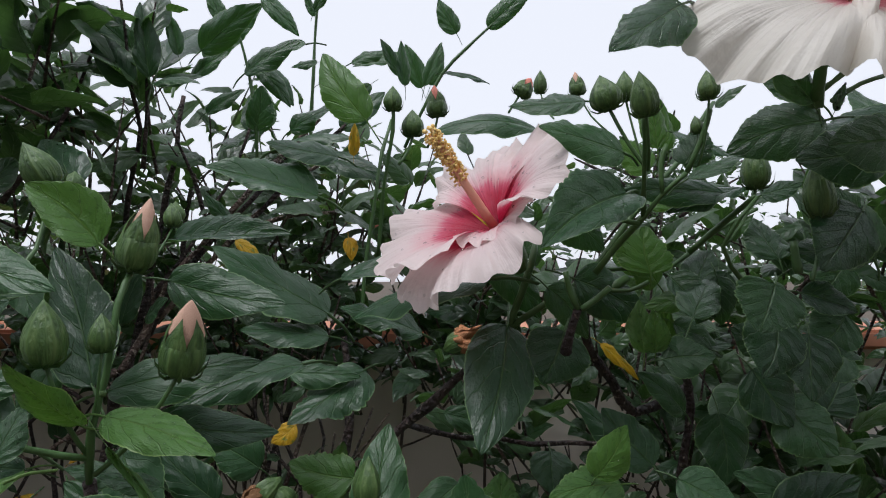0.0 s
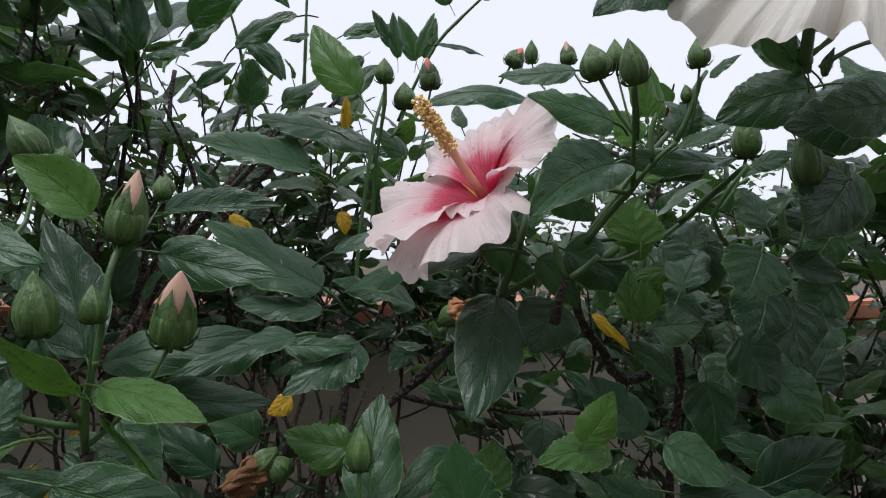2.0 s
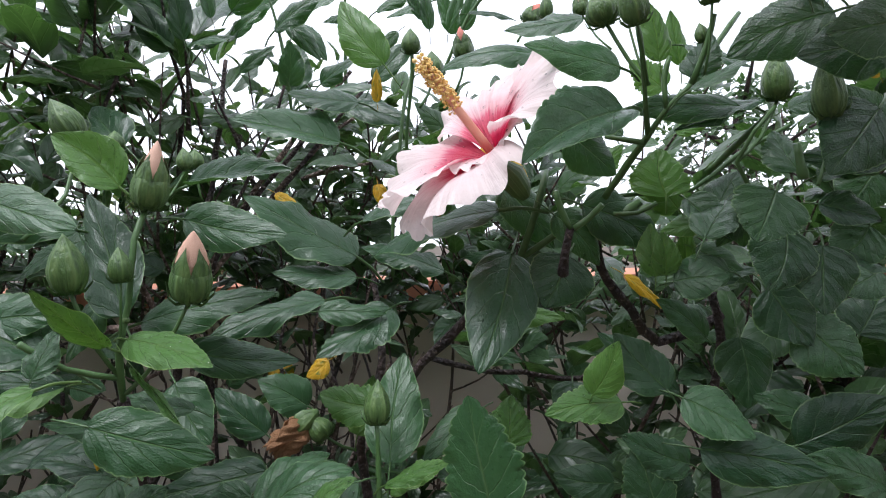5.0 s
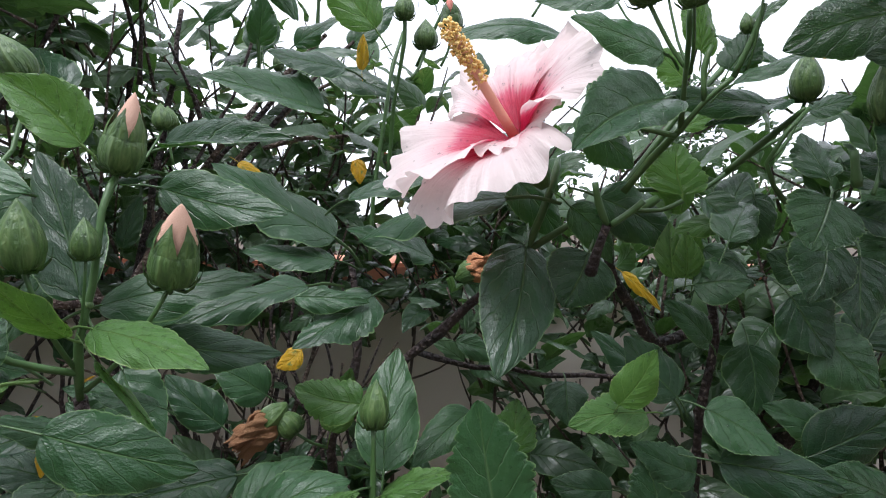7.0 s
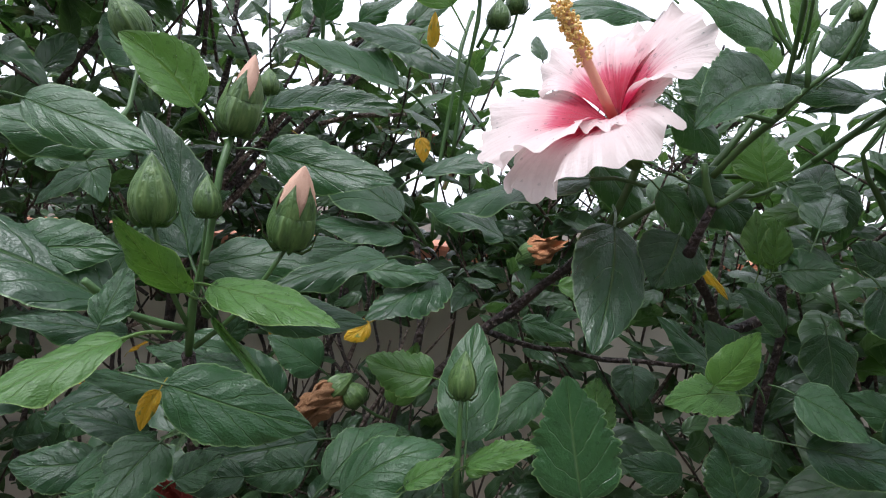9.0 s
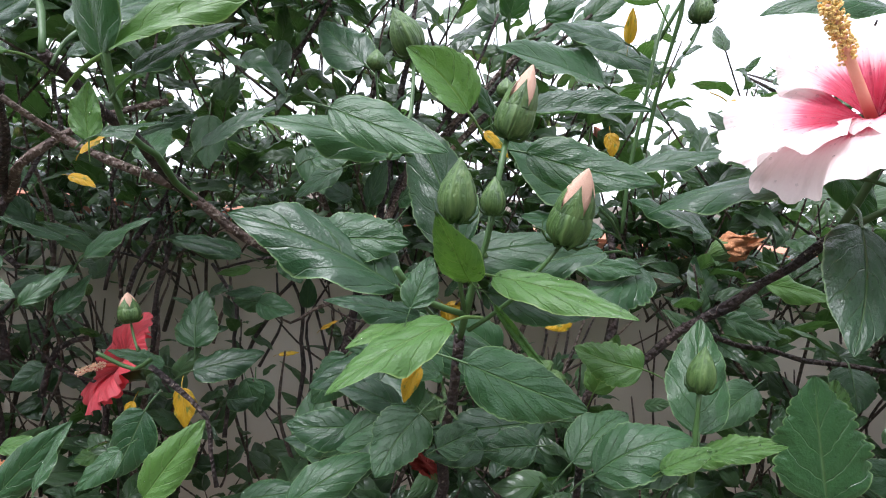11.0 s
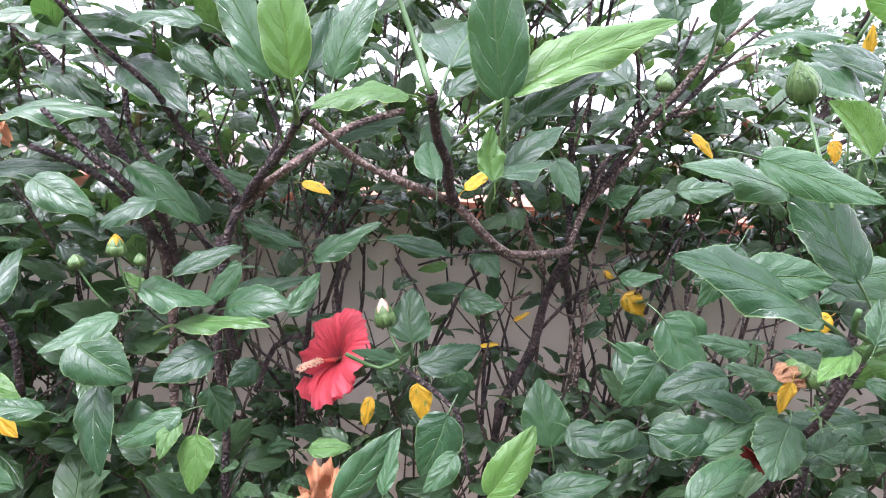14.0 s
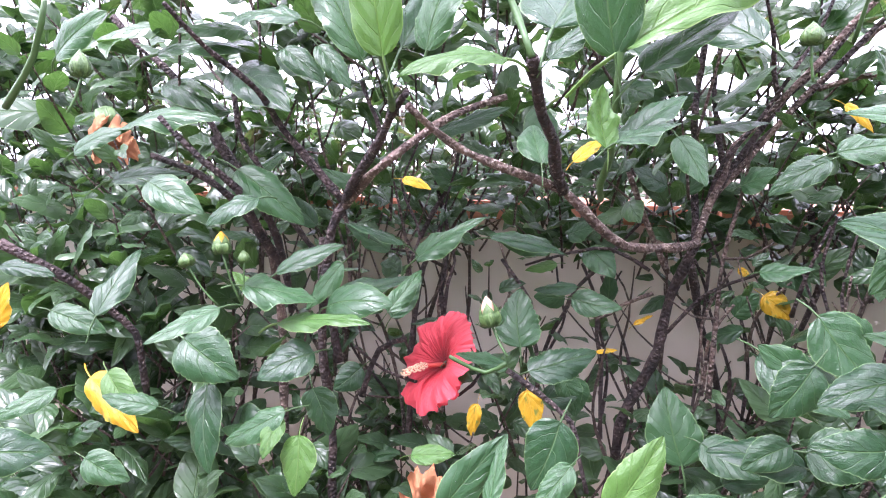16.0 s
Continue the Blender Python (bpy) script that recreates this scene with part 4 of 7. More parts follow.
leaf(white_bush, (-0.042, 0.37, 1.324), (-0.002, 0.358, 1.341), (0.01, -0.43, 0.91), 0.015, "s", LEAF_YOUNG)
leaf(white_bush, (-0.141, 0.412, 1.316), (-0.222, 0.395, 1.302), (0.1, -0.76, 0.65), 0.042, "a", LEAF)
leaf(white_bush, (-0.179, 0.383, 1.301), (-0.219, 0.375, 1.295), (0.1, -0.76, 0.65), 0.025, "a", LEAF)
leaf(white_bush, (-0.29, 0.319, 1.275), (-0.243, 0.351, 1.301), (0.1, -0.76, 0.65), 0.031, "c", LEAF)
leaf(white_bush, (-0.253, 0.393, 1.348), (-0.307, 0.382, 1.328), (0.07, -0.64, 0.76), 0.035, "a", LEAF)
leaf(white_bush, (-0.302, 0.459, 1.266), (-0.337, 0.45, 1.244), (0.12, -0.84, 0.52), 0.030, "a", LEAF)
leaf(white_bush, (0.031, 0.534, 1.415), (0.088, 0.544, 1.405), (0.1, -0.76, 0.65), 0.029, "a", LEAF_YOUNG)
leaf(white_bush, (0.001, 0.526, 1.384), (0.049, 0.534, 1.369), (0.1, -0.76, 0.65), 0.026, "a", LEAF)
leaf(white_bush, (0.037, 0.4, 1.339), (0.04, 0.41, 1.371), (0.2, -0.9, 0.3), 0.034, "g", LEAF_YOUNG)
leaf(white_bush, (0.133, 0.4, 1.297), (0.124, 0.41, 1.342), (-0.1, -0.9, 0.4), 0.040, "g", LEAF)
leaf(white_bush, (0.219, 0.4, 1.34), (0.276, 0.4, 1.37), (0, -0.95, 0.2), 0.042, "f", LEAF)
leaf(white_bush, (0.146, 0.42, 1.371), (0.113, 0.43, 1.409), (0.1, -0.85, 0.5), 0.040, "f", LEAF)
leaf(white_bush, (0.115, 0.375, 1.581), (0.056, 0.345, 1.59), (0, -0.9, 0.42), 0.036, "f", LEAF)
leaf(white_bush, (0.097, 0.4, 1.622), (0.045, 0.4, 1.618), (0, -0.7, 0.7), 0.030, "f", LEAF)
leaf(white_bush, (0.218, 0.335, 1.591), (0.169, 0.352, 1.576), (0, -0.92, 0.38), 0.044, "f", LEAF)
leaf(white_bush, (0.155, 0.375, 1.564), (0.198, 0.36, 1.582), (0, -0.45, 0.9), 0.022, "f", LEAF)
leaf(white_bush, (0.163, 0.4, 1.578), (0.177, 0.4, 1.605), (0, -0.75, 0.65), 0.030, "g", LEAF)
leaf(white_bush, (0.142, 0.39, 1.587), (0.136, 0.39, 1.625), (0.2, -0.95, 0.1), 0.022, "f", LEAF_YOUNG)
leaf(white_bush, (0.115, 0.37, 1.554), (0.052, 0.312, 1.517), (-0.15, -0.93, 0.3), 0.052, "h", LEAF)
leaf(white_bush, (0.218, 0.43, 1.567), (0.154, 0.41, 1.546), (0, -0.35, 0.94), 0.026, "e", LEAF)
leaf(white_bush, (0.199, 0.42, 1.562), (0.12, 0.4, 1.559), (0, -0.85, 0.5), 0.030, "f", LEAF)
leaf(white_bush, (0.157, 0.45, 1.505), (0.156, 0.46, 1.542), (0, -0.97, 0.2), 0.050, "g", LEAF_YOUNG)
leaf(white_bush, (0.226, 0.4, 1.514), (0.22, 0.42, 1.544), (0, -0.9, 0.4), 0.036, "g", LEAF)
leaf(white_bush, (0.235, 0.31, 1.57), (0.194, 0.325, 1.566), (0, -0.93, 0.35), 0.042, "f", LEAF)
leaf(white_bush, (0.227, 0.29, 1.57), (0.196, 0.3, 1.569), (0, -0.9, 0.4), 0.040, "f", LEAF)
leaf(white_bush, (0.241, 0.34, 1.54), (0.21, 0.33, 1.505), (0.1, -0.96, 0.2), 0.045, "f", LEAF)
leaf(white_bush, (0.257, 0.36, 1.519), (0.208, 0.36, 1.518), (0, -0.8, 0.6), 0.030, "f", LEAF)
leaf(white_bush, (0.087, 0.44, 1.555), (0.122, 0.45, 1.523), (0.1, -0.94, 0.3), 0.040, "f", LEAF)
leaf(white_bush, (0.116, 0.44, 1.555), (0.088, 0.45, 1.585), (0.1, -0.94, 0.3), 0.034, "f", LEAF)
leaf(white_bush, (0.184, 0.33, 1.498), (0.17, 0.322, 1.472), (-0.1, -0.98, 0.1), 0.042, "g", LEAF)
leaf(white_bush, (0.201, 0.36, 1.478), (0.187, 0.35, 1.443), (0, -0.94, 0.34), 0.042, "f", LEAF)
leaf(white_bush, (0.22, 0.36, 1.468), (0.215, 0.35, 1.429), (0, -0.94, 0.34), 0.038, "f", LEAF)
leaf(white_bush, (0.206, 0.4, 1.441), (0.226, 0.39, 1.405), (0, -0.94, 0.34), 0.044, "f", LEAF)
leaf(white_bush, (0.225, 0.4, 1.419), (0.255, 0.39, 1.387), (0, -0.94, 0.34), 0.050, "f", LEAF)
leaf(white_bush, (0.201, 0.44, 1.403), (0.201, 0.43, 1.355), (0, -0.94, 0.34), 0.042, "f", LEAF)
leaf(white_bush, (0.256, 0.38, 1.478), (0.235, 0.38, 1.457), (0, -0.8, 0.6), 0.036, "f", LEAF)
leaf(white_bush, (0.283, 0.42, 1.448), (0.257, 0.42, 1.434), (0, -0.6, 0.8), 0.036, "f", LEAF)
leaf(white_bush, (0.271, 0.4, 1.512), (0.252, 0.4, 1.486), (0, -0.94, 0.34), 0.036, "f", LEAF)
leaf(white_bush, (0.081, 0.4, 1.466), (0.064, 0.39, 1.433), (-0.1, -0.97, 0.1), 0.048, "f", LEAF)
leaf(white_bush, (0.279, 0.44, 1.403), (0.299, 0.45, 1.431), (0, -0.8, 0.6), 0.040, "f", LEAF)
leaf(white_bush, (0.199, 0.47, 1.495), (0.221, 0.49, 1.525), (0, -0.8, 0.6), 0.034, "f", LEAF)
leaf(white_bush, (0.232, 0.5, 1.478), (0.218, 0.52, 1.506), (0, -0.7, 0.7), 0.030, "f", LEAF_YOUNG)
leaf(white_bush, (0.123, 0.46, 1.488), (0.162, 0.48, 1.5), (0, -0.7, 0.7), 0.030, "f", LEAF_YOUNG)
leaf(red_bush, (-0.507, 0.33, 1.546), (-0.558, 0.281, 1.53), (0.01, -0.59, 0.81), 0.031, "c", LEAF_YOUNG)
leaf(red_bush, (-0.62, 0.359, 1.555), (-0.673, 0.367, 1.64), (0.29, -0.82, 0.5), 0.040, "a", LEAF)
leaf(red_bush, (-0.6, 0.351, 1.555), (-0.616, 0.354, 1.646), (0.09, -0.93, 0.37), 0.042, "b", LEAF_YOUNG)
leaf(red_bush, (-0.592, 0.364, 1.563), (-0.605, 0.452, 1.628), (0.52, -0.58, 0.63), 0.039, "b", LEAF)
leaf(red_bush, (-0.565, 0.345, 1.556), (-0.536, 0.36, 1.629), (-0.16, -0.87, 0.46), 0.044, "a", LEAF)
leaf(red_bush, (-0.441, 0.337, 1.545), (-0.454, 0.332, 1.652), (-0.13, -0.93, 0.34), 0.045, "a", LEAF)
leaf(red_bush, (-0.437, 0.338, 1.549), (-0.322, 0.381, 1.61), (0.04, -0.71, 0.7), 0.045, "b", LEAF_YOUNG)
leaf(red_bush, (-0.425, 0.347, 1.537), (-0.368, 0.381, 1.58), (0.03, -0.66, 0.75), 0.031, "b", LEAF)
leaf(red_bush, (-0.483, 0.353, 1.548), (-0.453, 0.371, 1.574), (0.01, -0.59, 0.81), 0.026, "a", LEAF)
leaf(red_bush, (-0.484, 0.366, 1.57), (-0.475, 0.466, 1.622), (0.05, -0.78, 0.63), 0.079, "a", LEAF)
leaf(red_bush, (-0.442, 0.328, 1.49), (-0.447, 0.333, 1.529), (0.45, -0.79, 0.42), 0.024, "d", LEAF_YOUNG)
leaf(red_bush, (-0.438, 0.329, 1.494), (-0.4, 0.356, 1.507), (-0.02, -0.36, 0.93), 0.024, "e", LEAF)
leaf(red_bush, (-0.441, 0.449, 1.497), (-0.393, 0.483, 1.537), (-0.01, -0.45, 0.89), 0.035, "a", LEAF)
leaf(red_bush, (-0.786, 0.507, 1.598), (-0.739, 0.506, 1.562), (0.04, -0.71, 0.7), 0.030, "a", LEAF)
leaf(red_bush, (-0.748, 0.512, 1.6), (-0.709, 0.508, 1.554), (0.29, -0.73, 0.62), 0.027, "a", LEAF)
leaf(red_bush, (-0.88, 0.552, 1.588), (-0.774, 0.498, 1.532), (0.04, -0.71, 0.7), 0.059, "a", LEAF)
leaf(red_bush, (-0.937, 0.49, 1.596), (-0.846, 0.558, 1.6), (0.01, -0.59, 0.81), 0.040, "c", LEAF)
leaf(red_bush, (-0.974, 0.539, 1.572), (-0.887, 0.52, 1.532), (0.04, -0.71, 0.7), 0.044, "c", LEAF)
leaf(red_bush, (-0.734, 0.458, 1.613), (-0.808, 0.45, 1.613), (0.01, -0.59, 0.81), 0.037, "c", LEAF)
leaf(red_bush, (-0.885, 0.417, 1.46), (-0.821, 0.419, 1.43), (0.04, -0.71, 0.7), 0.042, "a", LEAF)
leaf(red_bush, (-0.764, 0.428, 1.447), (-0.801, 0.398, 1.421), (0.03, -0.66, 0.75), 0.033, "c", LEAF)
leaf(red_bush, (-0.775, 0.414, 1.365), (-0.711, 0.441, 1.349), (-0.01, -0.45, 0.89), 0.044, "e", LEAF)
leaf(red_bush, (-0.77, 0.461, 1.369), (-0.71, 0.494, 1.397), (0.01, -0.59, 0.81), 0.030, "a", LEAF)
leaf(red_bush, (-0.719, 0.472, 1.336), (-0.64, 0.46, 1.347), (0.05, -0.78, 0.63), 0.048, "c", LEAF)
leaf(red_bush, (-0.655, 0.479, 1.335), (-0.636, 0.522, 1.372), (0.42, -0.63, 0.65), 0.024, "a", LEAF)
leaf(red_bush, (-0.749, 0.433, 1.326), (-0.646, 0.424, 1.337), (-0.04, -0.25, 0.97), 0.036, "a", LEAF_YOUNG)
leaf(red_bush, (-0.73, 0.327, 1.367), (-0.76, 0.28, 1.347), (0, -0.51, 0.86), 0.029, "a", LEAF)
leaf(red_bush, (-0.834, 0.399, 1.311), (-0.773, 0.4, 1.278), (0.06, -0.81, 0.58), 0.055, "a", LEAF)
leaf(red_bush, (-0.711, 0.433, 1.301), (-0.754, 0.402, 1.279), (0.06, -0.81, 0.58), 0.043, "a", LEAF)
leaf(red_bush, (-0.729, 0.458, 1.254), (-0.708, 0.453, 1.209), (0.06, -0.81, 0.58), 0.040, "s", LEAF)
leaf(red_bush, (-0.821, 0.414, 1.261), (-0.797, 0.383, 1.186), (0.09, -0.93, 0.37), 0.043, "a", LEAF)
leaf(red_bush, (-0.723, 0.401, 1.253), (-0.783, 0.389, 1.217), (0.04, -0.71, 0.7), 0.036, "a", LEAF)
leaf(red_bush, (-0.728, 0.4, 1.247), (-0.729, 0.373, 1.218), (0.06, -0.81, 0.58), 0.022, "a", LEAF_YOUNG)
leaf(red_bush, (-0.708, 0.4, 1.233), (-0.703, 0.382, 1.183), (0.07, -0.88, 0.46), 0.037, "a", LEAF_YOUNG)
leaf(red_bush, (-0.66, 0.565, 1.375), (-0.583, 0.581, 1.424), (0.01, -0.59, 0.81), 0.042, "a", LEAF)
leaf(red_bush, (-0.666, 0.545, 1.394), (-0.719, 0.508, 1.418), (-0.02, -0.36, 0.93), 0.020, "a", LEAF)
leaf(red_bush, (-0.547, 0.607, 1.274), (-0.556, 0.639, 1.336), (0.09, -0.93, 0.37), 0.060, "s", LEAF)
leaf(red_bush, (-0.533, 0.583, 1.255), (-0.463, 0.616, 1.276), (0.04, -0.71, 0.7), 0.048, "s", LEAF)
leaf(red_bush, (-0.552, 0.559, 1.265), (-0.602, 0.534, 1.282), (0.03, -0.66, 0.75), 0.023, "s", LEAF)
leaf(red_bush, (-0.505, 0.65, 1.229), (-0.487, 0.645, 1.19), (0.07, -0.87, 0.49), 0.039, "a", LEAF)
leaf(red_bush, (-0.476, 0.431, 1.27), (-0.497, 0.419, 1.211), (0.07, -0.87, 0.49), 0.048, "a", LEAF)
leaf(red_bush, (-0.461, 0.385, 1.257), (-0.485, 0.366, 1.228), (0.06, -0.81, 0.58), 0.025, "a", LEAF)
leaf(red_bush, (-0.431, 0.373, 1.229), (-0.397, 0.397, 1.286), (0.18, -0.85, 0.5), 0.035, "a", LEAF_YOUNG)
leaf(red_bush, (-0.371, 0.565, 1.183), (-0.391, 0.598, 1.252), (0.09, -0.93, 0.37), 0.059, "a", LEAF)
leaf(white_bush, (-0.256, 0.513, 1.275), (-0.322, 0.515, 1.329), (0.06, -0.81, 0.58), 0.051, "a", LEAF)
leaf(white_bush, (-0.215, 0.577, 1.29), (-0.27, 0.579, 1.337), (0.06, -0.81, 0.58), 0.043, "a", LEAF)
leaf(white_bush, (-0.265, 0.369, 1.311), (-0.314, 0.363, 1.308), (0.06, -0.81, 0.58), 0.037, "a", LEAF)
leaf(white_bush, (-0.287, 0.47, 1.244), (-0.362, 0.463, 1.249), (0, -0.51, 0.86), 0.038, "a", LEAF)
leaf(white_bush, (-0.219, 0.355, 1.331), (-0.238, 0.326, 1.299), (0.06, -0.81, 0.58), 0.043, "s", LEAF)
leaf(white_bush, (-0.237, 0.375, 1.326), (-0.287, 0.371, 1.338), (0, -0.51, 0.86), 0.026, "a", LEAF)
leaf(white_bush, (-0.181, 0.388, 1.368), (-0.22, 0.385, 1.376), (0.01, -0.59, 0.81), 0.020, "a", LEAF)
leaf(red_bush, (-0.518, 0.362, 1.223), (-0.512, 0.393, 1.27), (-0.46, -0.76, 0.46), 0.020, "a", LEAF)
leaf(red_bush, (-0.559, 0.366, 1.209), (-0.512, 0.393, 1.27), (0.52, -0.69, 0.5), 0.033, "a", LEAF)
leaf(red_bush, (-0.602, 0.411, 1.227), (-0.562, 0.416, 1.232), (0.01, -0.59, 0.81), 0.020, "a", LEAF_YOUNG)
leaf(red_bush, (-0.734, 0.533, 1.371), (-0.774, 0.52, 1.317), (0.04, -0.71, 0.7), 0.034, "a", LEAF)
leaf(red_bush, (-0.505, 0.462, 1.482), (-0.525, 0.523, 1.518), (0.29, -0.82, 0.5), 0.037, "a", LEAF)
leaf(red_bush, (-0.589, 0.622, 1.396), (-0.504, 0.628, 1.381), (-0.01, -0.45, 0.89), 0.026, "a", LEAF)
leaf(red_bush, (-0.493, 0.668, 1.337), (-0.544, 0.662, 1.33), (0.01, -0.59, 0.81), 0.026, "a", LEAF)
leaf(red_bush, (-0.525, 0.643, 1.202), (-0.482, 0.65, 1.213), (0.07, -0.87, 0.49), 0.036, "a", LEAF)
leaf(red_bush, (-0.734, 0.66, 1.369), (-0.782, 0.63, 1.403), (0.1, -0.7, 0.7), 0.030, "f", LEAF)
leaf(red_bush, (-0.523, 0.66, 1.382), (-0.594, 0.63, 1.399), (0.1, -0.75, 0.65), 0.034, "f", LEAF)
leaf(red_bush, (-0.52, 0.68, 1.362), (-0.555, 0.66, 1.354), (0.1, -0.7, 0.7), 0.018, "f", LEAF_YOUNG)
leaf(red_bush, (-0.511, 0.7, 1.314), (-0.549, 0.69, 1.316), (0.3, -0.95, 0.2), 0.034, "f", LEAF)
leaf(red_bush, (-0.498, 0.66, 1.325), (-0.439, 0.64, 1.321), (0.2, -0.8, 0.5), 0.038, "f", LEAF)
leaf(red_bush, (-0.486, 0.7, 1.38), (-0.451, 0.68, 1.349), (0.3, -0.9, 0.3), 0.040, "f", LEAF)
leaf(red_bush, (-0.513, 0.72, 1.394), (-0.477, 0.7, 1.408), (0.3, -0.8, 0.5), 0.030, "f", LEAF)
leaf(red_bush, (-0.497, 0.66, 1.227), (-0.487, 0.65, 1.182), (0.3, -0.9, 0.3), 0.045, "f", LEAF)
leaf(red_bush, (-0.756, 0.56, 1.328), (-0.658, 0.56, 1.356), (0.2, -0.6, 0.8), 0.040, "f", LEAF)
leaf(red_bush, (-0.683, 0.55, 1.31), (-0.653, 0.57, 1.356), (-0.1, -0.9, 0.4), 0.030, "f", LEAF)
leaf(red_bush, (-0.46, 0.72, 1.31), (-0.46, 0.72, 1.352), (0.4, -0.9, 0.2), 0.026, "f", LEAF)
leaf(red_bush, (-0.308, 0.62, 1.376), (-0.264, 0.6, 1.385), (0.1, -0.6, 0.8), 0.030, "f", LEAF)
leaf(white_bush, (-0.277, 0.52, 1.357), (-0.233, 0.5, 1.305), (0.2, -0.85, 0.45), 0.056, "f", LEAF)
leaf(white_bush, (-0.318, 0.52, 1.322), (-0.258, 0.48, 1.286), (0.2, -0.85, 0.45), 0.052, "f", LEAF)
leaf(red_bush, (-0.36, 0.52, 1.23), (-0.313, 0.5, 1.214), (0.2, -0.7, 0.7), 0.040, "f", LEAF)
leaf(white_bush, (-0.291, 0.46, 1.262), (-0.239, 0.45, 1.263), (0.2, -0.8, 0.6), 0.048, "f", LEAF)
leaf(red_bush, (-0.533, 0.6, 1.541), (-0.52, 0.58, 1.481), (0.4, -0.9, 0.2), 0.040, "f", LEAF)
leaf(red_bush, (-0.396, 0.55, 1.508), (-0.369, 0.54, 1.463), (0.4, -0.85, 0.3), 0.034, "f", LEAF)
leaf(red_bush, (-0.825, 0.56, 1.608), (-0.755, 0.54, 1.563), (0.2, -0.7, 0.7), 0.040, "f", LEAF)
leaf(red_bush, (-0.673, 0.66, 1.519), (-0.573, 0.64, 1.546), (0.2, -0.7, 0.7), 0.040, "f", LEAF)
leaf(red_bush, (-0.921, 0.62, 1.456), (-0.85, 0.6, 1.493), (0.3, -0.7, 0.6), 0.036, "f", LEAF)
leaf(red_bush, (-0.868, 0.7, 1.391), (-0.91, 0.68, 1.435), (0.3, -0.7, 0.6), 0.036, "f", LEAF)
leaf(red_bush, (-0.66, 0.74, 1.451), (-0.702, 0.72, 1.474), (0.2, -0.8, 0.5), 0.036, "f", LEAF)
leaf(red_bush, (-0.327, 0.66, 1.461), (-0.295, 0.64, 1.479), (0.2, -0.7, 0.6), 0.036, "f", LEAF)
leaf(red_bush, (-0.399, 0.7, 1.458), (-0.437, 0.68, 1.477), (0.2, -0.8, 0.5), 0.034, "f", LEAF)
leaf(red_bush, (-0.633, 0.56, 1.154), (-0.657, 0.55, 1.144), (0.2, -0.7, 0.7), 0.024, "f", LEAF_YOUNG)
leaf(red_bush, (-0.746, 0.6, 1.228), (-0.775, 0.58, 1.201), (0.3, -0.85, 0.4), 0.040, "f", LEAF)
leaf(red_bush, (-0.317, 0.7, 1.31), (-0.293, 0.7, 1.339), (0.3, -0.85, 0.4), 0.030, "f", LEAF)
leaf(white_bush, (-0.385, 0.431, 1.205), (-0.323, 0.44, 1.22), (0.01, -0.59, 0.81), 0.032, "a", LEAF)
leaf(red_bush, (-0.376, 0.699, 1.449), (-0.36, 0.711, 1.509), (0.07, -0.87, 0.49), 0.032, "a", LEAF)
leaf(white_bush, (-0.247, 0.812, 1.706), (-0.308, 0.799, 1.67), (0.03, -0.66, 0.75), 0.036, "a", LEAF)
leaf(white_bush, (-0.234, 0.803, 1.643), (-0.153, 0.823, 1.712), (0.03, -0.66, 0.75), 0.043, "a", LEAF)
leaf(white_bush, (-0.185, 0.66, 1.647), (-0.082, 0.65, 1.651), (-0.01, -0.45, 0.89), 0.037, "c", LEAF)
leaf(white_bush, (-0.134, 0.641, 1.634), (-0.057, 0.622, 1.603), (0.03, -0.66, 0.75), 0.043, "a", LEAF)
leaf(white_bush, (-0.131, 0.766, 1.695), (-0.077, 0.78, 1.75), (0.07, -0.87, 0.49), 0.040, "a", LEAF)
leaf(red_bush, (-1.068, 0.475, 1.598), (-0.997, 0.484, 1.644), (0.28, -0.83, 0.48), 0.051, "a", LEAF)
leaf(red_bush, (-0.865, 0.527, 1.472), (-0.788, 0.544, 1.409), (0.23, -0.69, 0.69), 0.046, "a", LEAF)
leaf(red_bush, (-0.884, 0.305, 1.287), (-0.914, 0.268, 1.27), (0.23, -0.69, 0.69), 0.025, "a", LEAF)
leaf(red_bush, (-0.907, 0.245, 1.255), (-0.863, 0.282, 1.245), (0.21, -0.64, 0.74), 0.044, "a", LEAF)
leaf(red_bush, (-0.954, 0.358, 1.337), (-0.902, 0.373, 1.316), (0.23, -0.69, 0.69), 0.029, "a", LEAF)
leaf(red_bush, (-0.894, 0.356, 1.338), (-0.902, 0.42, 1.392), (0.26, -0.78, 0.57), 0.034, "a", LEAF)
leaf(red_bush, (-0.858, 0.305, 1.23), (-0.82, 0.315, 1.211), (0.26, -0.78, 0.57), 0.030, "a", LEAF)
leaf(red_bush, (-0.835, 0.364, 1.256), (-0.885, 0.348, 1.265), (0.19, -0.57, 0.8), 0.027, "a", LEAF)
leaf(white_bush, (-0.197, 0.651, 1.298), (-0.25, 0.637, 1.332), (0.26, -0.78, 0.57), 0.052, "a", LEAF)
leaf(white_bush, (-0.338, 0.527, 1.189), (-0.285, 0.549, 1.221), (0.23, -0.69, 0.69), 0.033, "a", LEAF)
leaf(red_bush, (-1.003, 0.348, 1.379), (-0.951, 0.364, 1.369), (0.19, -0.57, 0.8), 0.022, "a", LEAF)
leaf(red_bush, (-0.791, 0.452, 1.348), (-0.814, 0.447, 1.37), (0.19, -0.57, 0.8), 0.016, "a", LEAF_YOUNG)
leaf(red_bush, (-0.73, 0.571, 1.454), (-0.774, 0.559, 1.473), (0.26, -0.78, 0.57), 0.025, "a", LEAF)
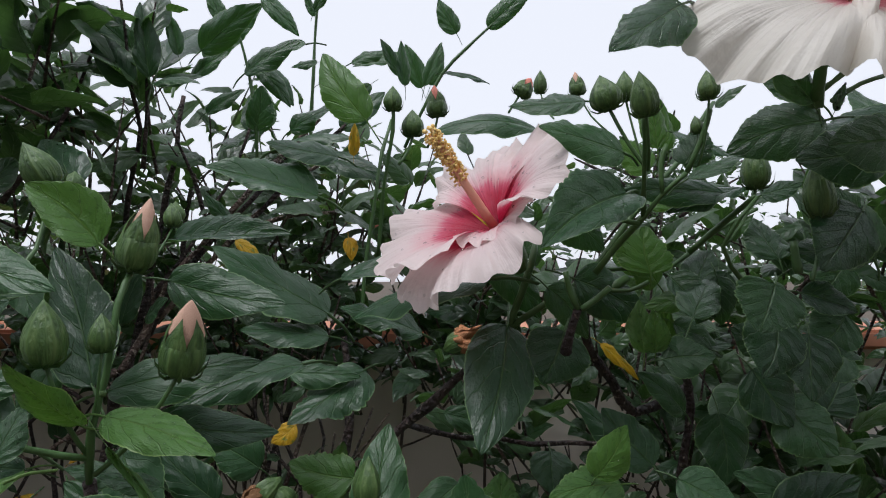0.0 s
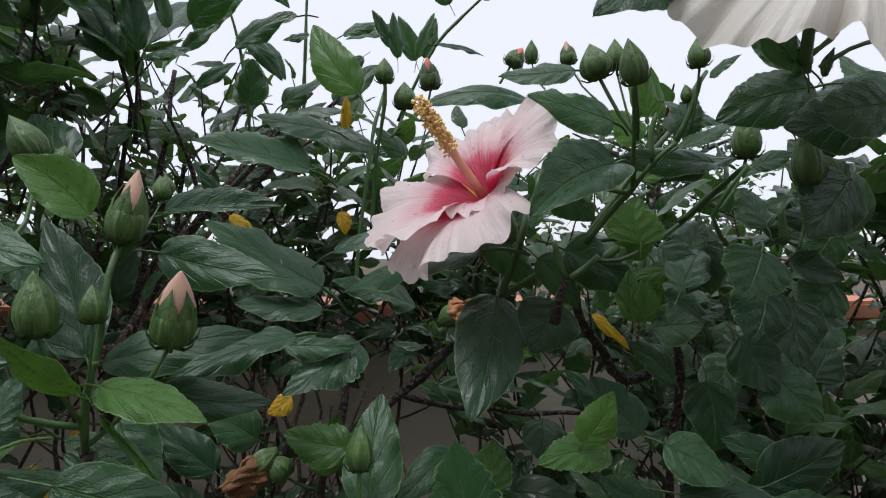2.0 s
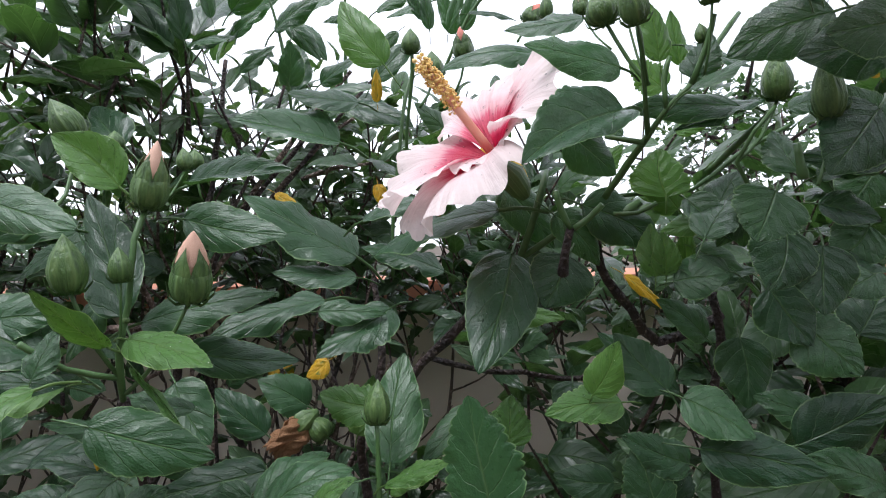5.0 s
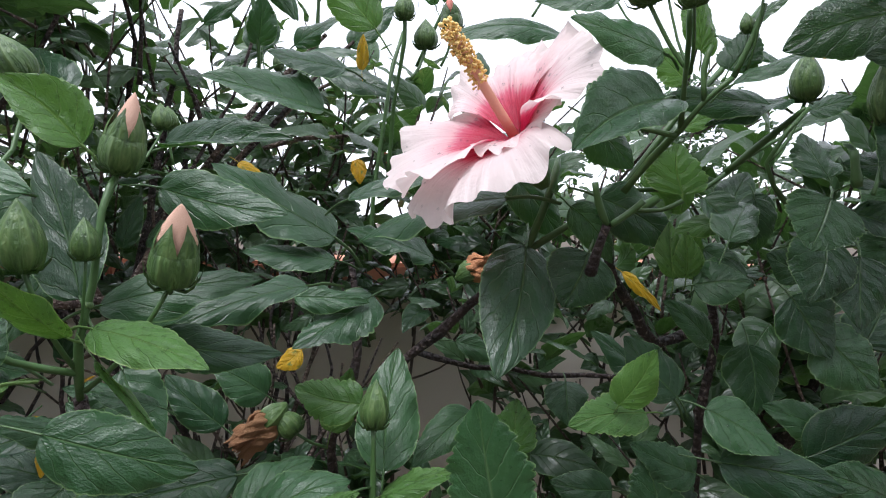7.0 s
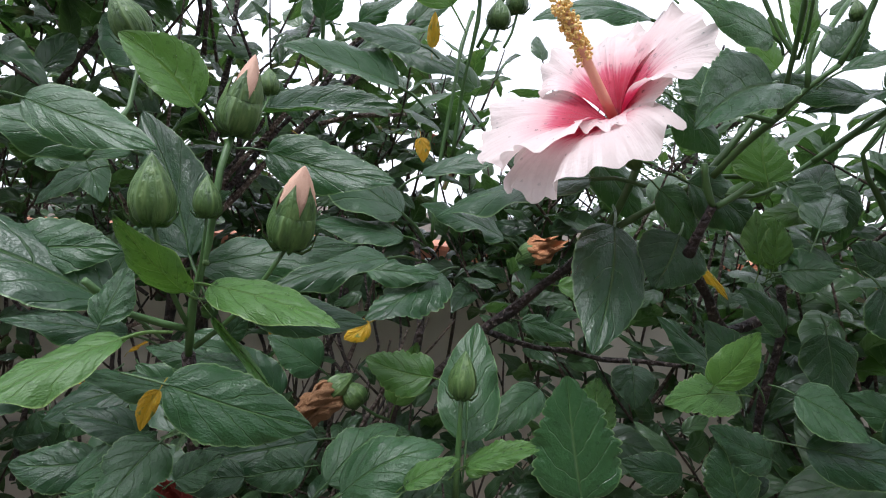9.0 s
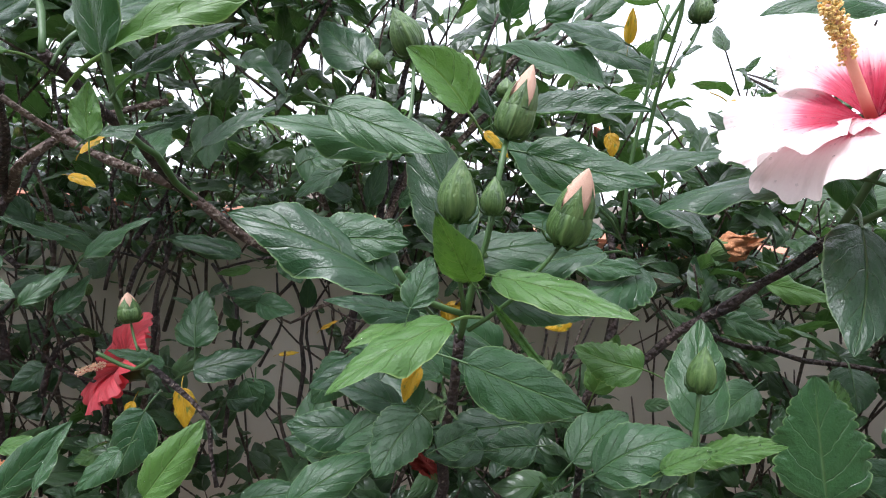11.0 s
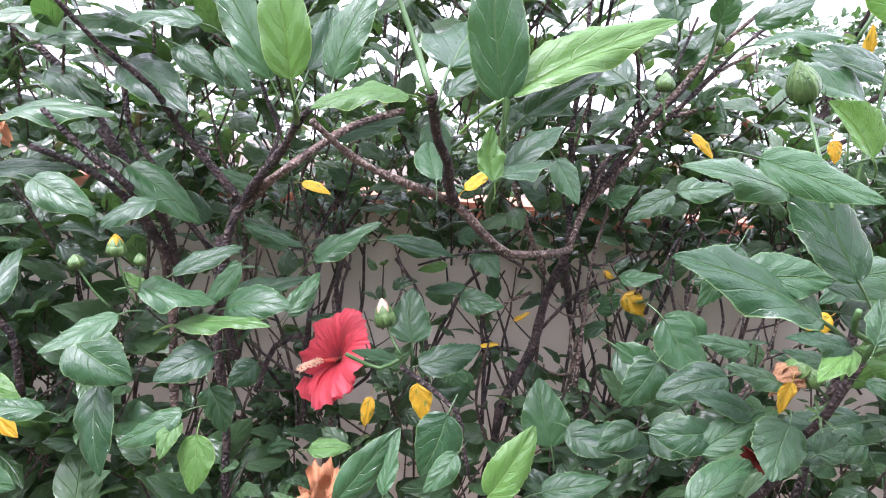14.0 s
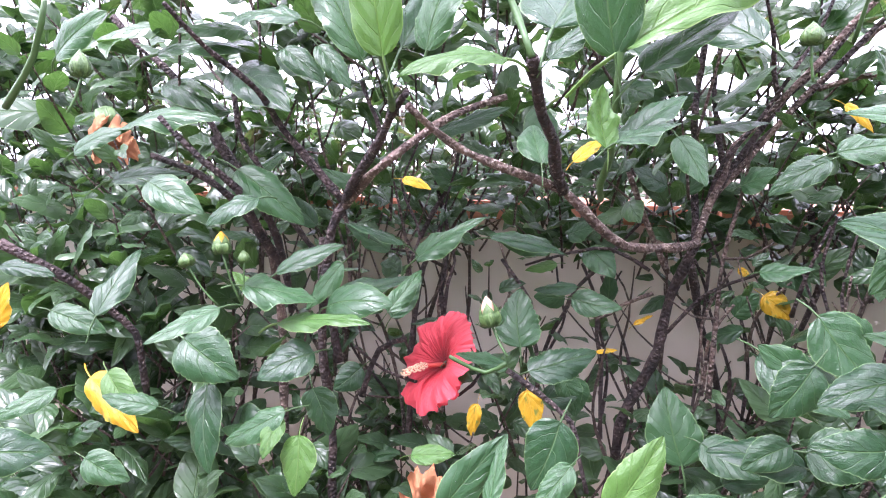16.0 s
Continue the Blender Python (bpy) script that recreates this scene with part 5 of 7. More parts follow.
leaf(red_bush, (-0.716, 0.637, 1.389), (-0.763, 0.599, 1.405), (0.11, -0.35, 0.93), 0.019, "a", LEAF)
leaf(red_bush, (-0.975, 0.472, 1.514), (-0.853, 0.492, 1.523), (0.14, -0.44, 0.89), 0.043, "c", LEAF)
leaf(red_bush, (-1.023, 0.451, 1.489), (-0.966, 0.475, 1.514), (0.23, -0.69, 0.69), 0.040, "a", LEAF)
leaf(red_bush, (-0.999, 0.478, 1.458), (-0.914, 0.509, 1.465), (0.19, -0.57, 0.8), 0.036, "a", LEAF)
leaf(red_bush, (-0.529, 0.558, 1.243), (-0.519, 0.552, 1.201), (0.09, -0.93, 0.37), 0.030, "a", LEAF_YELLOW)
leaf(red_bush, (-0.581, 0.549, 1.224), (-0.585, 0.543, 1.188), (0.09, -0.93, 0.37), 0.018, "a", LEAF_YELLOW)
leaf(red_bush, (-0.464, 0.345, 1.483), (-0.445, 0.349, 1.497), (0.03, -0.66, 0.75), 0.012, "a", LEAF_YELLOW)
leaf(white_bush, (-0.281, 0.747, 1.328), (-0.251, 0.746, 1.301), (0.09, -0.93, 0.37), 0.037, "a", LEAF_YELLOW)
leaf(white_bush, (-0.221, 0.357, 1.361), (-0.229, 0.352, 1.338), (0.09, -0.93, 0.37), 0.015, "b", LEAF_YELLOW)
leaf(red_bush, (-0.985, 0.42, 1.245), (-0.905, 0.405, 1.200), (0.28, -0.88, 0.4), 0.046, "a", LEAF_YELLOW)
leaf(red_bush, (-0.895, 0.365, 1.281), (-0.847, 0.357, 1.248), (0.17, -0.85, 0.5), 0.032, "a", LEAF_YOUNG)
leaf(red_bush, (-0.98, 0.324, 1.326), (-0.972, 0.333, 1.368), (0.28, -0.83, 0.48), 0.026, "a", LEAF_YELLOW)
leaf(white_bush, (-0.126, 0.518, 1.376), (-0.147, 0.517, 1.361), (0.01, -0.92, 0.4), 0.023, "a", LEAF_YELLOW)
leaf(white_bush, (-0.1, 0.628, 1.545), (-0.096, 0.627, 1.52), (0.01, -0.92, 0.4), 0.018, "a", LEAF_YELLOW)
leaf(white_bush, (-0.092, 0.607, 1.628), (-0.091, 0.606, 1.662), (-0.01, -0.99, 0.17), 0.013, "b", LEAF_YELLOW)
leaf(white_bush, (-0.235, 0.674, 1.545), (-0.206, 0.68, 1.517), (0.28, -0.83, 0.48), 0.020, "a", LEAF_YELLOW)
leaf(white_bush, (0.139, 0.529, 1.444), (0.172, 0.528, 1.412), (-0.01, -0.73, 0.68), 0.014, "a", LEAF_YELLOW)
leaf(white_bush, (0.013, 0.647, 1.583), (0.063, 0.652, 1.541), (0.16, -0.88, 0.46), 0.033, "a", LEAF_YELLOW)
leaf(white_bush, (-0.315, 0.715, 1.364), (-0.301, 0.715, 1.353), (0.07, -0.87, 0.49), 0.011, "a", LEAF_YELLOW)
leaf(red_bush, (-0.467, 0.659, 1.262), (-0.442, 0.663, 1.266), (-0.01, -0.42, 0.91), 0.010, "a", LEAF_YELLOW)
leaf(red_bush, (-0.427, 0.691, 1.291), (-0.405, 0.695, 1.304), (-0.01, -0.42, 0.91), 0.010, "a", LEAF_YELLOW)
leaf(red_bush, (-0.672, 0.555, 1.464), (-0.639, 0.557, 1.453), (0.04, -0.73, 0.68), 0.017, "a", LEAF_YELLOW)
leaf(red_bush, (-0.36, 0.684, 1.766), (-0.418, 0.663, 1.813), (-0.01, -0.91, 0.4), 0.039, "a", LEAF)
leaf(white_bush, (-0.309, 0.616, 1.713), (-0.319, 0.612, 1.792), (0.1, -0.98, 0.17), 0.032, "a", LEAF)
leaf(white_bush, (-0.34, 0.832, 1.814), (-0.255, 0.827, 1.894), (-0.01, -0.91, 0.4), 0.059, "a", LEAF)
leaf(red_bush, (-0.346, 0.647, 1.714), (-0.388, 0.644, 1.775), (-0.01, -0.91, 0.4), 0.041, "a", LEAF)
leaf(white_bush, (-0.245, 0.786, 1.695), (-0.254, 0.823, 1.773), (-0.01, -0.99, 0.17), 0.056, "a", LEAF)
leaf(white_bush, (-0.241, 0.782, 1.782), (-0.197, 0.774, 1.729), (-0.01, -0.91, 0.4), 0.035, "a", LEAF)
leaf(white_bush, (-0.074, 0.566, 1.654), (-0.12, 0.583, 1.726), (-0.24, -0.92, 0.3), 0.052, "a", LEAF_YOUNG)
leaf(white_bush, (-0.19, 0.809, 1.827), (-0.277, 0.812, 1.797), (0, -0.74, 0.67), 0.037, "a", LEAF)
leaf(white_bush, (-0.065, 0.877, 1.839), (-0.136, 0.879, 1.82), (0, -0.74, 0.67), 0.033, "a", LEAF)
leaf(white_bush, (-0.333, 0.685, 1.744), (-0.32, 0.781, 1.834), (-0.01, -0.8, 0.6), 0.059, "a", LEAF)
leaf(white_bush, (-0.303, 0.616, 1.707), (-0.243, 0.586, 1.696), (0, -0.62, 0.79), 0.027, "a", LEAF)
leaf(white_bush, (-0.315, 0.734, 1.753), (-0.268, 0.732, 1.786), (-0.01, -0.89, 0.45), 0.029, "a", LEAF)
leaf(red_bush, (-0.522, 0.685, 1.79), (-0.437, 0.685, 1.778), (0, -0.74, 0.67), 0.034, "a", LEAF)
leaf(red_bush, (-0.45, 0.688, 1.714), (-0.488, 0.686, 1.76), (-0.01, -0.84, 0.54), 0.030, "a", LEAF)
leaf(white_bush, (-0.217, 0.612, 1.556), (-0.238, 0.591, 1.585), (-0.01, -0.8, 0.6), 0.021, "a", LEAF)
leaf(white_bush, (-0.032, 0.879, 1.788), (-0.057, 0.876, 1.854), (-0.22, -0.96, 0.17), 0.032, "a", LEAF)
leaf(white_bush, (-0.019, 0.879, 1.792), (-0.001, 0.876, 1.851), (0.2, -0.97, 0.16), 0.025, "a", LEAF)
leaf(white_bush, (0.017, 0.727, 1.807), (-0.006, 0.726, 1.85), (-0.22, -0.96, 0.17), 0.029, "a", LEAF)
leaf(white_bush, (0.056, 0.727, 1.814), (0.11, 0.724, 1.856), (0.32, -0.9, 0.29), 0.034, "a", LEAF)
leaf(white_bush, (0.002, 0.681, 1.74), (0.057, 0.7, 1.733), (0, -0.62, 0.79), 0.020, "a", LEAF)
leaf(red_bush, (-0.404, 0.689, 1.677), (-0.457, 0.67, 1.682), (0, -0.74, 0.67), 0.023, "a", LEAF)
leaf(red_bush, (-0.333, 0.542, 1.587), (-0.403, 0.591, 1.641), (-0.01, -0.89, 0.45), 0.050, "a", LEAF)
leaf(white_bush, (0.187, 0.468, 1.398), (0.15, 0.464, 1.429), (0.13, -0.86, 0.5), 0.029, "a", LEAF)
leaf(white_bush, (0.184, 0.478, 1.466), (0.226, 0.484, 1.438), (0.13, -0.86, 0.5), 0.031, "a", LEAF)
leaf(white_bush, (0.172, 0.477, 1.497), (0.139, 0.473, 1.529), (0.13, -0.92, 0.36), 0.037, "s", LEAF_YOUNG)
leaf(white_bush, (0.245, 0.405, 1.349), (0.2, 0.419, 1.367), (0.13, -0.86, 0.5), 0.031, "a", LEAF)
leaf(white_bush, (0.074, 0.424, 1.495), (0.106, 0.438, 1.457), (0.13, -0.92, 0.36), 0.036, "a", LEAF)
leaf(white_bush, (0.038, 0.47, 1.521), (0.076, 0.465, 1.47), (0.13, -0.92, 0.36), 0.038, "a", LEAF)
leaf(white_bush, (0.157, 0.413, 1.323), (0.112, 0.408, 1.344), (0.13, -0.86, 0.5), 0.035, "s", LEAF)
leaf(white_bush, (0.264, 0.387, 1.32), (0.214, 0.381, 1.339), (0.13, -0.86, 0.5), 0.032, "a", LEAF)
leaf(white_bush, (-0.337, 0.665, 1.737), (-0.345, 0.662, 1.817), (0.2, -0.98, 0.06), 0.029, "a", LEAF)
leaf(white_bush, (-0.275, 0.663, 1.76), (-0.2, 0.64, 1.804), (-0.33, -0.82, -0.46), 0.042, "a", LEAF)
leaf(white_bush, (-0.232, 0.684, 1.741), (-0.164, 0.681, 1.78), (-0.01, -0.91, 0.4), 0.033, "c", LEAF)
leaf(white_bush, (-0.223, 0.703, 1.755), (-0.183, 0.705, 1.707), (0.22, -0.93, 0.3), 0.030, "a", LEAF)
leaf(white_bush, (-0.218, 0.687, 1.674), (-0.209, 0.674, 1.724), (0.1, -0.98, 0.17), 0.039, "s", LEAF)
leaf(white_bush, (-0.21, 0.679, 1.831), (-0.168, 0.681, 1.784), (0.33, -0.93, 0.18), 0.026, "a", LEAF)
leaf(white_bush, (-0.178, 0.686, 1.674), (-0.121, 0.674, 1.701), (-0.12, -0.91, 0.4), 0.032, "e", LEAF)
leaf(white_bush, (-0.044, 0.682, 1.726), (-0.049, 0.68, 1.779), (0.3, -0.95, -0.05), 0.018, "a", LEAF)
leaf(white_bush, (-0.021, 0.682, 1.726), (-0.001, 0.679, 1.777), (-0.33, -0.94, -0.04), 0.018, "a", LEAF)
leaf(white_bush, (-0.051, 0.682, 1.738), (-0.073, 0.68, 1.781), (-0.12, -0.98, 0.17), 0.017, "a", LEAF)
leaf(white_bush, (-0.11, 0.701, 1.76), (-0.056, 0.7, 1.772), (-0.01, -0.84, 0.54), 0.022, "c", LEAF)
leaf(white_bush, (-0.326, 0.666, 1.722), (-0.268, 0.655, 1.727), (-0.01, -0.84, 0.54), 0.024, "a", LEAF)
leaf(red_bush, (-0.352, 0.646, 1.728), (-0.391, 0.644, 1.775), (-0.13, -0.94, 0.3), 0.033, "a", LEAF)
leaf(red_bush, (-0.355, 0.643, 1.781), (-0.407, 0.643, 1.806), (-0.01, -0.95, 0.31), 0.026, "a", LEAF)
leaf(white_bush, (-0.172, 0.778, 1.859), (-0.149, 0.775, 1.897), (-0.01, -0.99, 0.17), 0.016, "a", LEAF)
leaf(white_bush, (-0.172, 0.778, 1.852), (-0.185, 0.776, 1.886), (-0.01, -0.99, 0.17), 0.013, "a", LEAF)
leaf(white_bush, (-0.301, 0.664, 1.755), (-0.317, 0.662, 1.807), (0.33, -0.93, 0.18), 0.023, "b", LEAF)
leaf(white_bush, (-0.269, 0.667, 1.69), (-0.224, 0.665, 1.716), (0.1, -0.91, 0.4), 0.023, "a", LEAF)
leaf(white_bush, (-0.264, 0.701, 1.811), (-0.284, 0.699, 1.852), (0.11, -0.97, 0.19), 0.021, "a", LEAF)
leaf(white_bush, (-0.089, 0.722, 1.741), (-0.117, 0.724, 1.713), (0.11, -0.95, 0.3), 0.018, "a", LEAF)
leaf(white_bush, (-0.168, 0.781, 1.791), (-0.203, 0.782, 1.784), (-0.01, -0.91, 0.4), 0.018, "a", LEAF)
leaf(white_bush, (-0.166, 0.782, 1.761), (-0.134, 0.781, 1.775), (-0.01, -0.91, 0.4), 0.018, "a", LEAF)
leaf(white_bush, (-0.173, 0.311, 1.415), (-0.135, 0.303, 1.377), (0.38, -0.91, -0.16), 0.007, "d", LEAF_YOUNG)
leaf(white_bush, (-0.191, 0.326, 1.377), (-0.164, 0.316, 1.366), (-0.02, -0.67, 0.74), 0.017, "c", LEAF)
leaf(white_bush, (0.143, 0.486, 1.51), (0.176, 0.493, 1.538), (0.33, -0.84, 0.43), 0.035, "s", LEAF_YOUNG)
leaf(white_bush, (0.188, 0.537, 1.565), (0.225, 0.546, 1.58), (0.23, -0.91, 0.34), 0.017, "a", LEAF_YOUNG)
leaf(white_bush, (0.145, 0.547, 1.568), (0.124, 0.542, 1.583), (0.23, -0.91, 0.34), 0.016, "a", LEAF)
leaf(white_bush, (0.217, 0.344, 1.601), (0.186, 0.333, 1.629), (0.33, -0.93, 0.18), 0.021, "b", LEAF)
leaf(white_bush, (0.171, 0.409, 1.474), (0.203, 0.451, 1.501), (-0.01, -0.55, 0.84), 0.033, "e", LEAF)
leaf(white_bush, (0.122, 0.522, 1.531), (0.141, 0.526, 1.557), (0.23, -0.91, 0.34), 0.019, "s", LEAF_YOUNG)
leaf(white_bush, (0.319, 0.351, 1.57), (0.276, 0.353, 1.552), (-0.01, -1, 0.06), 0.021, "a", LEAF_YELLOW)
leaf(white_bush, (0.313, 0.35, 1.587), (0.288, 0.351, 1.574), (-0.01, -1, 0.06), 0.014, "c", LEAF_YELLOW)
leaf(white_bush, (0.23, 0.421, 1.593), (0.243, 0.421, 1.596), (-0.01, -0.99, 0.17), 0.006, "a", LEAF_YELLOW)
leaf(white_bush, (0.243, 0.343, 1.557), (0.232, 0.342, 1.567), (-0.01, -1, 0.06), 0.007, "a", LEAF_YELLOW)
leaf(white_bush, (0.178, 0.282, 1.585), (0.151, 0.281, 1.618), (0.2, -0.98, 0.06), 0.021, "a", LEAF)
leaf(white_bush, (0.195, 0.292, 1.584), (0.2, 0.291, 1.598), (0.09, -0.99, -0.05), 0.007, "a", LEAF)
stem(white_bush, ((-0.193, 0.331, 1.388), (-0.186, 0.319, 1.421), (-0.18, 0.321, 1.449), (-0.176, 0.323, 1.487), (-0.175, 0.334, 1.505)), 0.002, 0.0015, STEM, "green_shoot", seed=1)
stem(white_bush, ((-0.215, 0.408, 1.236), (-0.199, 0.354, 1.336), (-0.193, 0.331, 1.39)), 0.004, 0.0028, BARK, "branch", seed=2)
stem(white_bush, ((-0.19, 0.323, 1.405), (-0.212, 0.308, 1.414), (-0.222, 0.288, 1.432)), 0.0018, 0.0017, STEM, "green_shoot", seed=3)
stem(white_bush, ((-0.11, 0.618, -0.02), (-0.11, 0.618, 0.995), (-0.104, 0.535, 1.299), (-0.038, 0.501, 1.375), (-0.012, 0.482, 1.399), (0.01, 0.474, 1.422), (0.025, 0.465, 1.436), (0.049, 0.458, 1.463)), 0.0048, 0.0036, BARK, "branch", seed=4)
stem(white_bush, ((0.049, 0.458, 1.463), (0.059, 0.454, 1.488), (0.067, 0.451, 1.513), (0.072, 0.462, 1.53)), 0.0026, 0.0022, STEM, "green_shoot", seed=5)
stem(white_bush, ((0.049, 0.458, 1.463), (0.113, 0.452, 1.507), (0.154, 0.456, 1.561), (0.188, 0.468, 1.595), (0.227, 0.492, 1.649)), 0.0024, 0.0018, STEM, "green_shoot", seed=6)
stem(white_bush, ((0.217, 0.529, 1.407), (0.158, 0.497, 1.391), (0.115, 0.468, 1.445), (0.106, 0.449, 1.467), (0.104, 0.441, 1.494)), 0.0045, 0.0035, BARK, "branch", seed=7)
stem(white_bush, ((0.244, 0.629, -0.02), (0.248, 0.629, 1.012), (0.206, 0.525, 1.33), (0.213, 0.518, 1.39), (0.204, 0.51, 1.428)), 0.0045, 0.0035, BARK, "branch", seed=8)
stem(white_bush, ((0.369, 0.709, -0.02), (0.371, 0.709, 0.956), (0.35, 0.681, 1.186), (0.359, 0.666, 1.269), (0.376, 0.65, 1.348)), 0.012, 0.009, BARK, "branch", seed=9)
stem(white_bush, ((0.113, 0.452, 1.507), (0.182, 0.474, 1.511), (0.264, 0.498, 1.56)), 0.0018, 0.0014, STEM, "green_shoot", seed=10)
stem(white_bush, ((-0.104, 0.535, 1.299), (-0.088, 0.548, 1.347), (-0.086, 0.56, 1.386), (-0.095, 0.573, 1.446)), 0.004, 0.003, BARK, "branch", seed=11)
stem(white_bush, ((-0.082, 0.603, 1.445), (-0.08, 0.607, 1.506), (-0.068, 0.612, 1.6), (-0.055, 0.636, 1.673)), 0.0018, 0.002, STEM, "green_shoot", seed=12)
stem(white_bush, ((-0.393, 0.734, 1.568), (-0.373, 0.711, 1.634), (-0.354, 0.688, 1.677), (-0.356, 0.666, 1.723), (-0.357, 0.642, 1.817)), 0.0034, 0.0014, BARK, "branch", seed=13)
stem(white_bush, ((-0.284, 0.734, 1.553), (-0.299, 0.711, 1.62), (-0.317, 0.688, 1.676)), 0.0034, 0.0012, BARK, "branch", seed=14)
stem(white_bush, ((-0.488, 0.655, 1.586), (-0.443, 0.651, 1.642), (-0.412, 0.648, 1.692), (-0.38, 0.644, 1.773)), 0.003, 0.0014, BARK, "branch", seed=15)
stem(white_bush, ((-0.181, 0.806, 1.682), (-0.177, 0.801, 1.79), (-0.169, 0.796, 1.899)), 0.0025, 0.0016, STEM, "green_shoot", seed=16)
stem(white_bush, ((-0.067, 0.612, 1.525), (-0.06, 0.598, 1.594), (-0.05, 0.586, 1.649), (-0.05, 0.585, 1.672)), 0.0018, 0.002, STEM, "green_shoot", seed=17)
stem(white_bush, ((-0.048, 0.735, 1.665), (-0.001, 0.73, 1.757), (0.06, 0.726, 1.817), (0.117, 0.723, 1.87)), 0.0022, 0.0014, STEM, "green_shoot", seed=18)
stem(white_bush, ((0.234, 0.43, 1.47), (0.192, 0.408, 1.523), (0.216, 0.406, 1.557)), 0.0018, 0.0014, STEM, "green_shoot", seed=19)
stem(white_bush, ((0.181, 0.285, 1.587), (0.172, 0.265, 1.597), (0.162, 0.244, 1.61)), 0.003, 0.002, STEM, "green_shoot", seed=22)
stem(white_bush, ((-0.048, 0.376, 1.301), (-0.048, 0.378, 1.335), (-0.048, 0.379, 1.361)), 0.0017, 0.0014, STEM, "green_shoot", seed=23)
stem(white_bush, ((0.103, 0.44, 1.479), (0.114, 0.44, 1.487), (0.137, 0.442, 1.502)), 0.0035, 0.003, STEM, "green_shoot", seed=24)
stem(white_bush, ((-0.033, 0.521, 1.376), (0.017, 0.541, 1.359), (0.082, 0.572, 1.345), (0.166, 0.604, 1.336)), 0.0025, 0.002, BARK, "branch", seed=25)
stem(red_bush, ((-0.365, 0.668, 1.397), (-0.406, 0.602, 1.398), (-0.437, 0.559, 1.403), (-0.464, 0.529, 1.427), (-0.491, 0.501, 1.458), (-0.536, 0.478, 1.476), (-0.581, 0.456, 1.497), (-0.609, 0.417, 1.528)), 0.0048, 0.003, BARK_PALE, "branch", seed=26)
stem(red_bush, ((-0.439, 0.71, -0.02), (-0.438, 0.71, 0.824), (-0.451, 0.699, 1.016), (-0.437, 0.702, 1.155), (-0.398, 0.703, 1.259), (-0.388, 0.704, 1.324), (-0.365, 0.678, 1.396)), 0.009, 0.0055, BARK, "branch", seed=27)
stem(red_bush, ((-0.491, 0.501, 1.458), (-0.491, 0.436, 1.499), (-0.494, 0.37, 1.535), (-0.492, 0.342, 1.548)), 0.0052, 0.004, BARK, "branch", seed=28)
stem(red_bush, ((-0.492, 0.342, 1.548), (-0.506, 0.355, 1.579), (-0.517, 0.358, 1.603), (-0.538, 0.364, 1.652)), 0.0024, 0.0018, STEM, "green_shoot", seed=29)
stem(red_bush, ((-0.753, 0.559, -0.02), (-0.752, 0.559, 0.857), (-0.766, 0.561, 1.133), (-0.764, 0.539, 1.251), (-0.758, 0.534, 1.342), (-0.749, 0.536, 1.408), (-0.734, 0.539, 1.437)), 0.006, 0.0048, BARK, "branch", seed=30)
stem(red_bush, ((-0.734, 0.539, 1.437), (-0.768, 0.534, 1.476), (-0.803, 0.527, 1.517), (-0.803, 0.482, 1.554), (-0.825, 0.434, 1.589), (-0.827, 0.388, 1.617)), 0.005, 0.002, BARK, "branch", seed=31)
stem(red_bush, ((-0.734, 0.539, 1.437), (-0.678, 0.484, 1.484), (-0.63, 0.435, 1.525), (-0.61, 0.419, 1.539)), 0.005, 0.0034, BARK, "branch", seed=32)
stem(red_bush, ((-0.734, 0.539, 1.434), (-0.68, 0.502, 1.472), (-0.648, 0.51, 1.498), (-0.61, 0.54, 1.53), (-0.562, 0.569, 1.55)), 0.005, 0.003, BARK_PALE, "branch", seed=33)
stem(red_bush, ((-0.851, 0.596, 1.348), (-0.857, 0.553, 1.396), (-0.852, 0.511, 1.449), (-0.875, 0.483, 1.481), (-0.914, 0.465, 1.527)), 0.0055, 0.003, BARK, "branch", seed=34)
stem(red_bush, ((-0.87, 0.571, 1.393), (-0.879, 0.536, 1.436), (-0.911, 0.517, 1.466), (-0.966, 0.504, 1.487)), 0.0045, 0.003, BARK, "branch", seed=35)
stem(red_bush, ((-0.875, 0.612, -0.02), (-0.875, 0.612, 0.831), (-0.871, 0.614, 1.282), (-0.87, 0.596, 1.361), (-0.892, 0.591, 1.406)), 0.0062, 0.0052, BARK_PALE, "branch", seed=36)
stem(red_bush, ((-0.365, 0.678, 1.396), (-0.353, 0.706, 1.435), (-0.329, 0.719, 1.504), (-0.276, 0.725, 1.566), (-0.189, 0.741, 1.67), (-0.155, 0.74, 1.703)), 0.0042, 0.0025, BARK_PALE, "branch", seed=37)
stem(red_bush, ((-0.352, 0.716, 1.434), (-0.334, 0.714, 1.474), (-0.294, 0.728, 1.536), (-0.227, 0.749, 1.619), (-0.183, 0.753, 1.676)), 0.0037, 0.0024, BARK, "branch", seed=38)
stem(red_bush, ((-0.353, 0.717, 1.441), (-0.319, 0.727, 1.481), (-0.251, 0.749, 1.569), (-0.188, 0.766, 1.634), (-0.145, 0.775, 1.659)), 0.0037, 0.0022, BARK_PALE, "branch", seed=39)
stem(red_bush, ((-0.364, 0.688, 1.394), (-0.367, 0.743, 1.485), (-0.369, 0.777, 1.571), (-0.359, 0.793, 1.666), (-0.357, 0.807, 1.753)), 0.0045, 0.003, BARK, "branch", seed=40)
stem(red_bush, ((-0.335, 0.767, 1.486), (-0.348, 0.801, 1.581), (-0.342, 0.812, 1.646)), 0.0035, 0.0025, BARK, "branch", seed=41)
